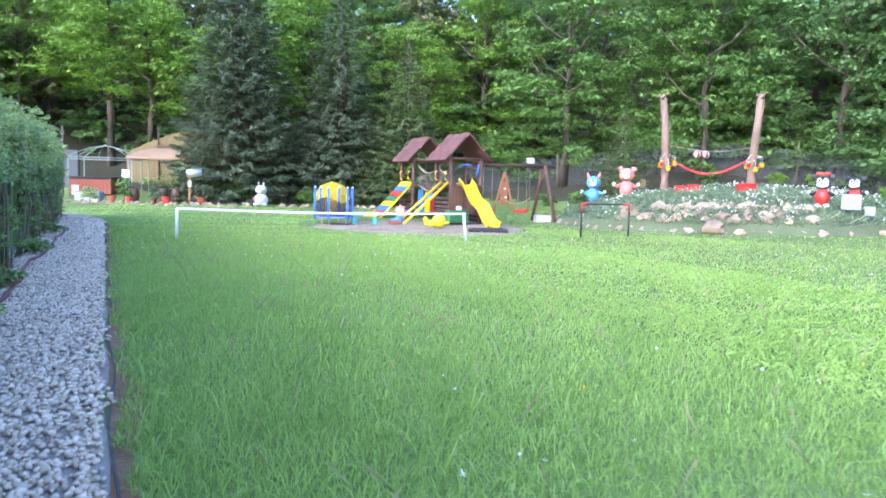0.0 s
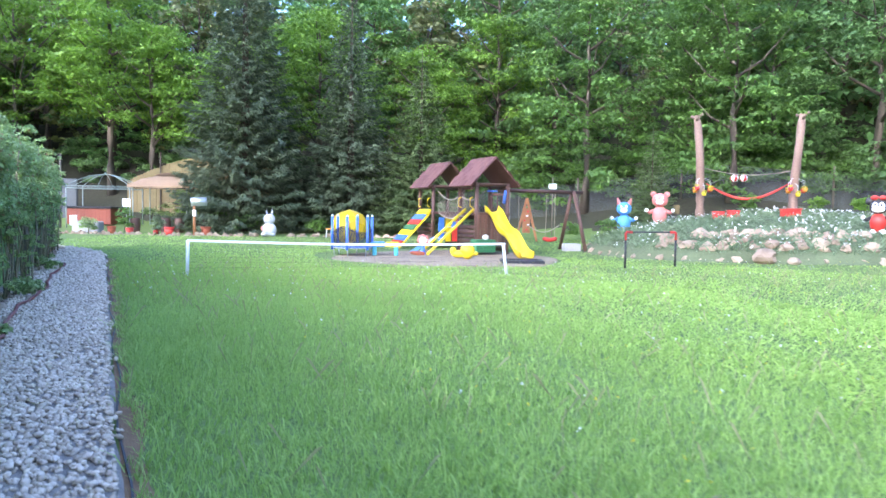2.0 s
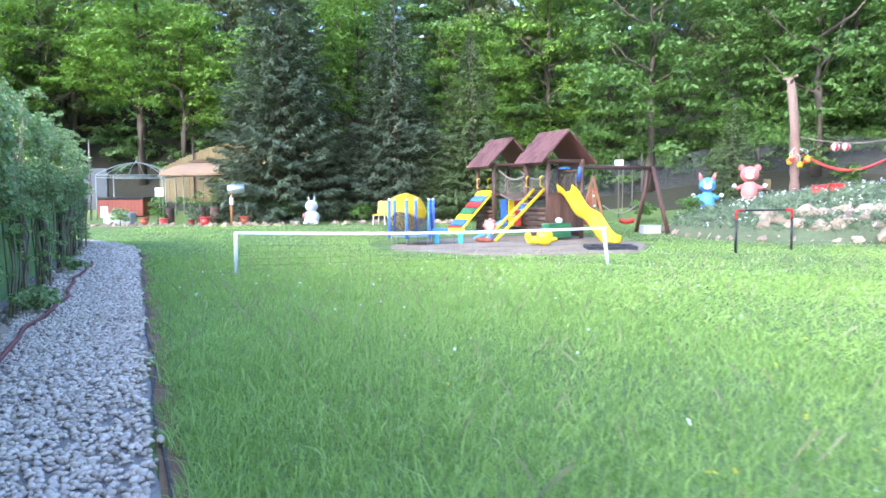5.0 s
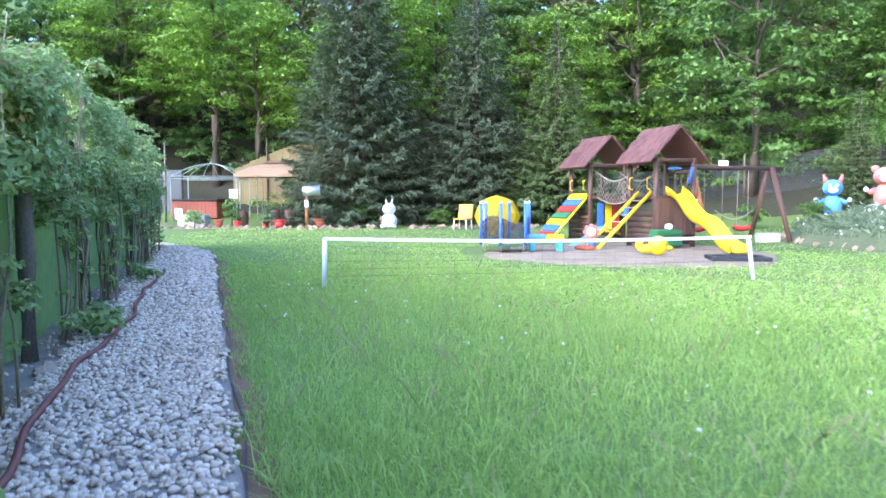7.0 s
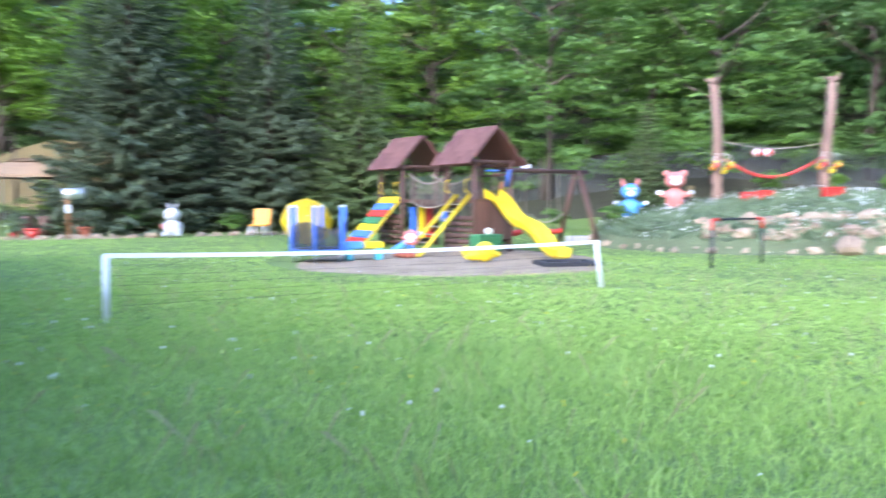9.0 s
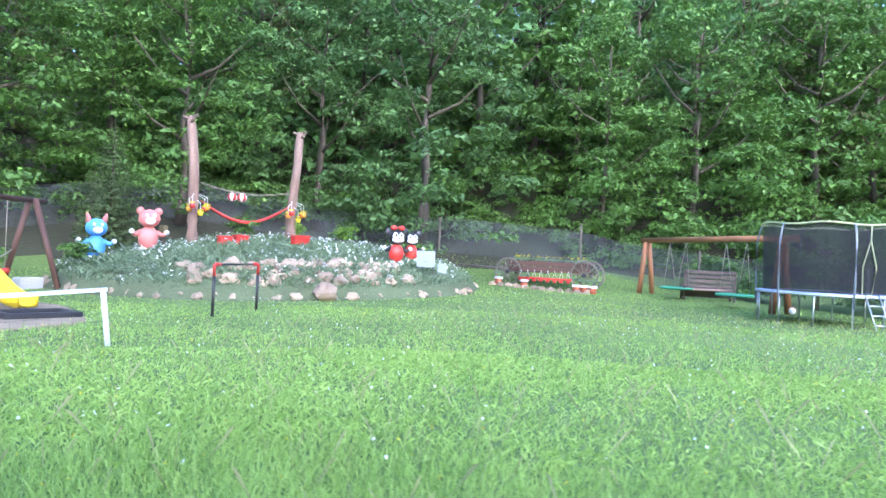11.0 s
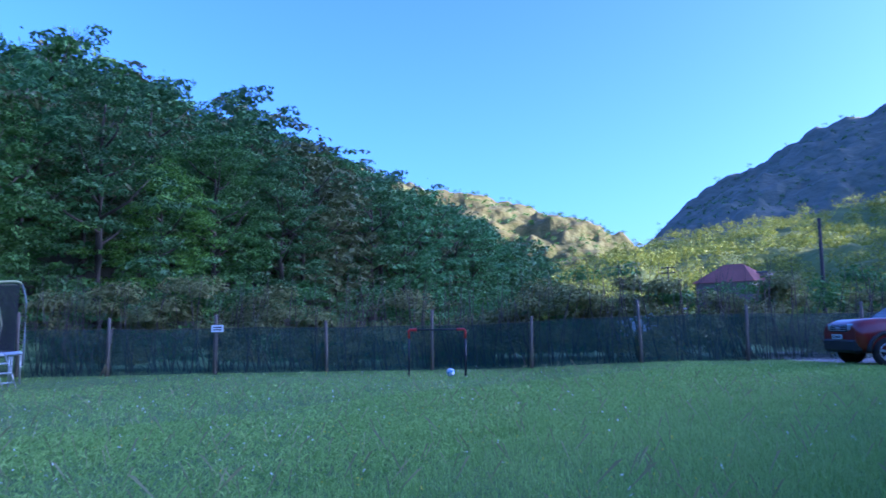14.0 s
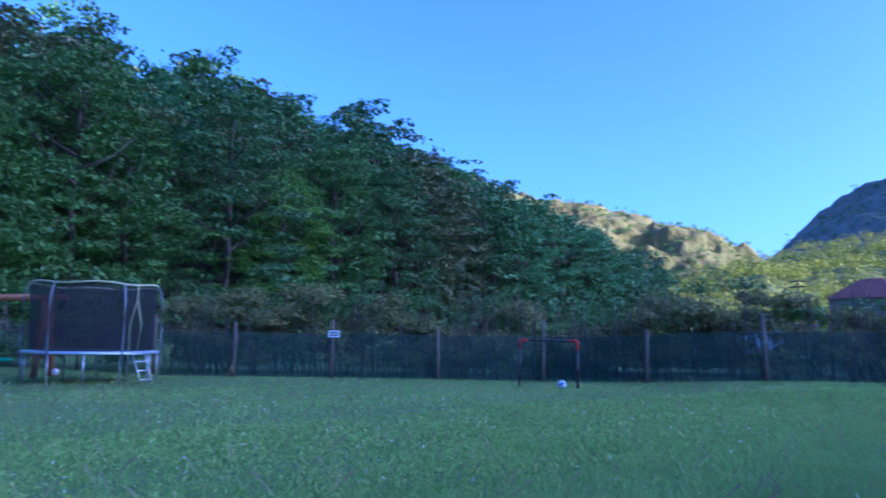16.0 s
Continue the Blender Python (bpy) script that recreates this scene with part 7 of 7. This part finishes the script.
def far_house():
    x, y = polar(-44.6, 128)
    Hs = thing("house", pose(x, y, 0, 0, 0, 20), "house with a red tiled hipped roof behind the hedge", "house")
    bm = bmesh.new(); box(bm, (9.5, 7.5, 8.0), Matrix.Translation((0, 0, 4.0)), 0.02); part("wall", bm, M["plaster"], Hs)
    bm = bmesh.new()
    e = [bm.verts.new(p) for p in ((-5.3, -4.2, 7.9), (5.3, -4.2, 7.9), (5.3, 4.2, 7.9), (-5.3, 4.2, 7.9))]
    r = [bm.verts.new(p) for p in ((-1.6, 0, 11.0), (1.6, 0, 11.0))]
    for f in ((e[0], e[1], r[1], r[0]), (e[2], e[3], r[0], r[1]), (e[1], e[2], r[1]), (e[3], e[0], r[0]), (e[3], e[2], e[1], e[0])):
        bm.faces.new(f)
    part("roof", bm, M["tile_red"], Hs, "red tiled roof")
    bm = bmesh.new(); box(bm, (3.2, 2.4, 1.2), Matrix.Translation((-3.4, -2.2, 8.8)), 0.05); part("dormer", bm, M["plaster"], Hs)
    bm = bmesh.new(); box(bm, (3.7, 2.9, 0.2), Matrix.Translation((-3.4, -2.2, 9.5)), 0.05); part("dormer_roof", bm, M["slate"], Hs)
    x, y = polar(-38.2, 60)
    Sh = thing("shed", pose(x, y, 0, 0, 0, 30), "low white shed glimpsed through the hedge", "shed")
    bm = bmesh.new(); box(bm, (5.0, 3.5, 2.4), Matrix.Translation((0, 0, 1.2)), 0.02); part("wall", bm, M["white_paint"], Sh)
    bm = bmesh.new(); box(bm, (5.5, 4.0, 0.2), Matrix.Translation((0, 0, 2.5)), 0.03); part("roof", bm, M["slate"], Sh)
    for az, r, top, lat in ((-50.4, 62, 9.2, False), (-40.0, 120, 10.4, True)):
        x, y = polar(az, r)
        U = thing("utility_pole", pose(x, y, 0, 0, 0, 25), "tall dark wooden utility pole" if not lat else "utility pole with cross arms", "pole", "utility poles")
        bm = bmesh.new(); rod(bm, (0, 0, 0), (0, 0, top), 0.17, 0.12, 8); part("pole", bm, M["trim_pole"], U)
        if lat:
            for z in (top - 0.2, top - 1.0):
                bm = bmesh.new(); box(bm, (2.4, 0.16, 0.16), Matrix.Translation((0, 0, z)), 0.02); arm = part("cross_arm", bm, M["trim_pole"], U)
                for sx in (-1.0, 0, 1.0):
                    bm = bmesh.new(); rod(bm, (sx, 0, z + 0.08), (sx, 0, z + 0.3), 0.06, 0.04, 6); part("insulator", bm, M["concrete"], arm)
    a, b = polar(-40.0, 120), polar(-50.4, 62)
    for k in range(2):
        bm = bmesh.new()
        tube(bm, [(a[0] + (b[0] - a[0]) * q, a[1] + (b[1] - a[1]) * q, 10.2 - 1.2 * q - 0.5 * k - 1.2 * math.sin(math.pi * q)) for q in [i / 14 for i in range(15)]], 0.012, 4)
        tagged(new("power_line", mesh_bm("power_line", bm, M["edging"])), "thin dark power line between two poles", "cable", "power lines")


M["plaster"] = material("house_plaster", (0.30, 0.22, 0.18), 0.9, 0.2, 1, 0.2)
M["tile_red"] = material("red_roof_tile", (0.30, 0.10, 0.07), 0.85, 0.3, 2, 0.3)
M["slate"] = material("grey_slate", (0.16, 0.16, 0.18), 0.8, 0.2, 2, 0.2)
M["trim_pole"] = material("dark_pole_wood", (0.06, 0.05, 0.045), 0.9, 0.3, 2, 0.3)
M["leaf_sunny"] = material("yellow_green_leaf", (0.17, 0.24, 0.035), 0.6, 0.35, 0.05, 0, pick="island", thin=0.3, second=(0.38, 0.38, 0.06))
far_house()


thicket("garden_shrubs", [(-20.6, 43.6), (-16.6, 43.4)], 1.0, 1.7, 2600, 0.11, M["leaf_hedge"], "green garden shrubs growing behind the gazebos", 47)
thicket("bank_undergrowth", [(-30, 49.5), (-22, 49.0), (-14, 48.0)], 4.0, 3.4, 12000, 0.24, M["leaf_dark"], "dark undergrowth on the bank below the wood", 48, step=1.3)


def hillside_trees():
    """Crowns scattered over the sunlit foothill and scrub over the mountains."""
    rng = np.random.default_rng(81)
    for name, verts, n, r0, r1, per, size, mat, label in (("hillside_trees", HILL_V, 3300, 2.0, 4.2, 34, 1.0, "leaf_sunny", "fresh yellow-green trees on the sunlit foothill"),
                                                         ("mountain_scrub", FAR_V, 1500, 2.5, 6, 26, 2.3, "leaf", "dark scrub scattered over the far mountain"),
                                                         ("cliff_scrub", ROCK_V, 2600, 1.6, 3.4, 15, 1.6, "leaf_dark", "dark trees on the ledges of the rock mountain")):
        pick = rng.choice(len(verts), n)
        base = verts[pick] + rng.normal(size=(n, 3)) * np.array([3, 3, 0])
        if name == "hillside_trees":
            low = np.stack([*polar_np(rng.uniform(-60, -27, 260), rng.uniform(120, 200, 260)), np.zeros(260)], 1)
            base = np.vstack([base, low])
        rad = rng.uniform(r0, r1, len(base))
        base[:, 2] += rad * 0.7
        v, f = clumps(rng, per * len(base), base, rad, size, 0.5, 1.0)
        tagged(new(name, mesh_np(name, v, f, M[mat])), label, "trees", kind="stuff")


def polar_np(az, r):
    return EYE0[0] + r * np.cos(np.radians(az)), EYE0[1] + r * np.sin(np.radians(az))


hillside_trees()


def bare_tree(az, r, h, label):
    """A leafless tree whose branches fork three times."""
    rng = random.Random(int(r))
    x, y = polar(az, r)
    T = thing("bare_tree", Matrix.Translation((x, y, h1(x, y))), label, "tree", "bare trees on the ridge")
    bm = bmesh.new()

    def grow(p, d, L, rad, level):
        q = p + d * L
        rod(bm, p, q, rad, rad * 0.7, 5, cap=False)
        if level:
            for k in range(4 if level > 2 else 3):
                e = (d + Vector((rng.uniform(-0.6, 0.6), rng.uniform(-0.6, 0.6), rng.uniform(0.1, 0.5)))).normalized()
                grow(q if k else p.lerp(q, 0.7), e, L * rng.uniform(0.55, 0.75), rad * 0.6, level - 1)

    grow(Vector((0, 0, 0)), Vector((0, 0, 1)), h * 0.42, 0.16, 4)
    part("trunk", bm, M["bare_wood"], T)


M["bare_wood"] = material("grey_bare_wood", (0.22, 0.19, 0.16), 0.9, 0.3, 2, 0.3)
bare_tree(6.6, 76, 15, "leafless grey tree above the wood")
bare_tree(-9.5, 110, 16, "leafless grey tree among the wood's crowns")
bare_tree(-14.5, 135, 17, "leafless grey tree on the skyline")


# ---- grass, stalks and small flowers of the lawn ----
def lawn():
    rng = np.random.default_rng(90)
    wa, wb = np.array([-0.2, 3.2]), np.array([-5.45, 13.6])

    def near_dist(x, y):
        p = np.stack([x, y], 1)
        t = np.clip(((p - wa) @ (wb - wa)) / ((wb - wa) @ (wb - wa)), 0, 1)
        return np.linalg.norm(p - (wa + t[:, None] * (wb - wa)), axis=1)

    def allowed(x, y):
        o = (x - P0.x) * PL.x + (y - P0.y) * PL.y
        s = (x - P0.x) * PD.x + (y - P0.y) * PD.y
        lim = -0.05 - np.where(s > 17, -0.05 * (s - 17) ** 2, 0) - 0.035 * (np.sin(s * 3.7) + np.sin(s * 9.1)) - 0.045
        sand = in_sand(x, y) > 1.03
        bed = ((x - 9.4) / 7.3) ** 2 + ((y - 32.6) / 5.2) ** 2 > 1.0
        dr = ((x - 8.2) / 6.0) ** 2 + ((y + 9.6) / 6.8) ** 2 > 1.0
        fence = x < np.interp(y, [b for a, b in EAST[::-1]] + [20, 25], [a for a, b in EAST[::-1]] + [21, 23])
        return (o < lim) & sand & bed & dr & fence & (y < 38)

    V, F, base = [], [], 0
    for lo, hi, dens, hgt, wid, kind in ((0.0, 6.0, 230, 0.19, 0.0032, 3), (6.0, 12.0, 50, 0.15, 0.006, 3), (0.0, 4.5, 2000, 0.080, 0.0036, 3), (4.5, 9.5, 900, 0.072, 0.0042, 2), (9.5, 17, 330, 0.055, 0.0045, 2), (17, 32, 90, 0.055, 0.008, 2)):
        x0, x1, y0, y1 = -12 - hi * 0.2, 1 + hi, 1, 14 + hi
        n = int((x1 - x0) * (y1 - y0 + 6) * dens)
        x, y = rng.uniform(x0, x1, n), rng.uniform(y0 - 6, y1, n)
        d = near_dist(x, y)
        patch = np.sin(x * 0.9 + 1.2 * np.sin(y * 0.5)) * np.sin(y * 0.7 + np.sin(x * 0.6)) * 0.5 + 0.5
        keep = (d >= lo) & (d < hi) & allowed(x, y) & (rng.random(n) < 0.62 + 0.38 * patch)
        # ground behind the walker is never looked at
        keep &= (y > 3) | (x > -4)
        x, y, patch = x[keep], y[keep], patch[keep]
        n = len(x)
        z = height(x, y)
        h = hgt * rng.uniform(0.5, 1.35, n) * (0.75 + 0.5 * patch)
        # the lawn's eastern side is kept shorter
        h *= 0.78 - 0.16 * np.clip((x + 3.5 + 0.4 * (y - 13)) / 4, 0, 1)
        a = rng.uniform(0, 6.283, n)
        ln = rng.normal(size=(n, 2)) * 0.8 * h[:, None] + np.array([0.12, -0.05]) * h[:, None]
        w = wid * rng.uniform(0.5, 1.7, n)
        dx, dy = np.cos(a) * w, np.sin(a) * w
        A = np.stack([x - dx, y - dy, z - 0.005], 1)
        B = np.stack([x + dx, y + dy, z - 0.005], 1)
        Cm = np.stack([x + ln[:, 0] * 0.3 + dx * 0.8, y + ln[:, 1] * 0.3 + dy * 0.8, z + h * 0.68], 1)
        D = np.stack([x + ln[:, 0] * 0.3 - dx * 0.8, y + ln[:, 1] * 0.3 - dy * 0.8, z + h * 0.68], 1)
        T = np.stack([x + ln[:, 0], y + ln[:, 1], z + h], 1)
        if kind == 3:
            V.append(np.stack([A, B, Cm, D, T], 1).reshape(-1, 3))
            i = np.arange(n)[:, None] * 5 + base
            F.append(np.concatenate([i + [[0, 1, 2]], i + [[0, 2, 3]], i + [[3, 2, 4]]], 1).reshape(-1, 3))
            base += 5 * n
        else:
            V.append(np.stack([A, B, Cm, T], 1).reshape(-1, 3))
            i = np.arange(n)[:, None] * 4 + base
            F.append(np.concatenate([i + [[0, 1, 2]], i + [[0, 2, 3]]], 1).reshape(-1, 3))
            base += 4 * n
    tagged(new("grass", mesh_np("grass", np.concatenate(V), np.concatenate(F), M["grass"])), "uncut spring grass of the lawn", "grass", kind="stuff")
    # taller pale stalks
    n = 5600
    x, y = rng.uniform(-9, 12, n), rng.uniform(2, 24, n)
    k = allowed(x, y) & (near_dist(x, y) > 0.3) & (rng.random(n) < 0.75)
    x, y = x[k], y[k]
    n = len(x)
    z, h = height(x, y), rng.uniform(0.14, 0.27, n)
    ln = rng.normal(size=(n, 2)) * 0.3 * h[:, None]
    a = rng.uniform(0, 6.283, n)
    dx, dy = np.cos(a) * 0.0022, np.sin(a) * 0.0022
    v = np.stack([np.stack([x - dx, y - dy, z], 1), np.stack([x + dx, y + dy, z], 1), np.stack([x + ln[:, 0] + dx * 1.6, y + ln[:, 1] + dy * 1.6, z + h * 0.9], 1), np.stack([x + ln[:, 0] * 1.3, y + ln[:, 1] * 1.3, z + h], 1)], 1).reshape(-1, 3)
    i = np.arange(n)[:, None] * 4
    f = np.concatenate([i + [[0, 1, 2]], i + [[0, 2, 3]]], 1).reshape(-1, 3)
    tagged(new("dry_stalks", mesh_np("dry_stalks", v, f, M["dry_grass"])), "pale dry stalks in the grass", "grass", kind="stuff")
    # dandelion clocks, daisies and buttercups
    for name, cnt, r, mat, zz, label, seed in (("white_lawn_flowers", 900, 0.017, "petal", 0.10, "small white flowers in the grass", 91), ("yellow_lawn_flowers", 1300, 0.015, "petal_yellow", 0.09, "small yellow flowers in the grass", 92)):
        rg = np.random.default_rng(seed)
        x, y = rg.uniform(-10, 15, cnt * 2), rg.uniform(-4, 28, cnt * 2)
        band = np.sin(x * 0.45 + seed) * np.sin(y * 0.5 + 0.6 * seed)
        k = allowed(x, y) & (near_dist(x, y) > 1.2) & ((band > 0.0) | (rg.random(cnt * 2) < 0.3))
        c = np.stack([x[k], y[k], height(x[k], y[k]) + zz * rg.uniform(0.6, 1.4, k.sum())], 1)
        flower_heads(name, c, r, M[mat], label, rg)
    bm = bmesh.new()
    x, y = rng.uniform(-8, 8, 90), rng.uniform(6, 22, 90)
    k = allowed(x, y) & (near_dist(x, y) > 1.6)
    for a, b in zip(x[k], y[k]):
        zb = h1(a, b)
        rod(bm, (a, b, zb), (a + 0.01, b, zb + 0.15), 0.002, None, 3, 1)
        ball(bm, (a + 0.01, b, zb + 0.16), 0.013, 0, 1)
    tagged(new("dandelion_clocks", mesh_bm("dandelion_clocks", bm, [M["petal"], M["grass"]])), "white dandelion clocks in the grass", "flowers", kind="stuff")


lawn()
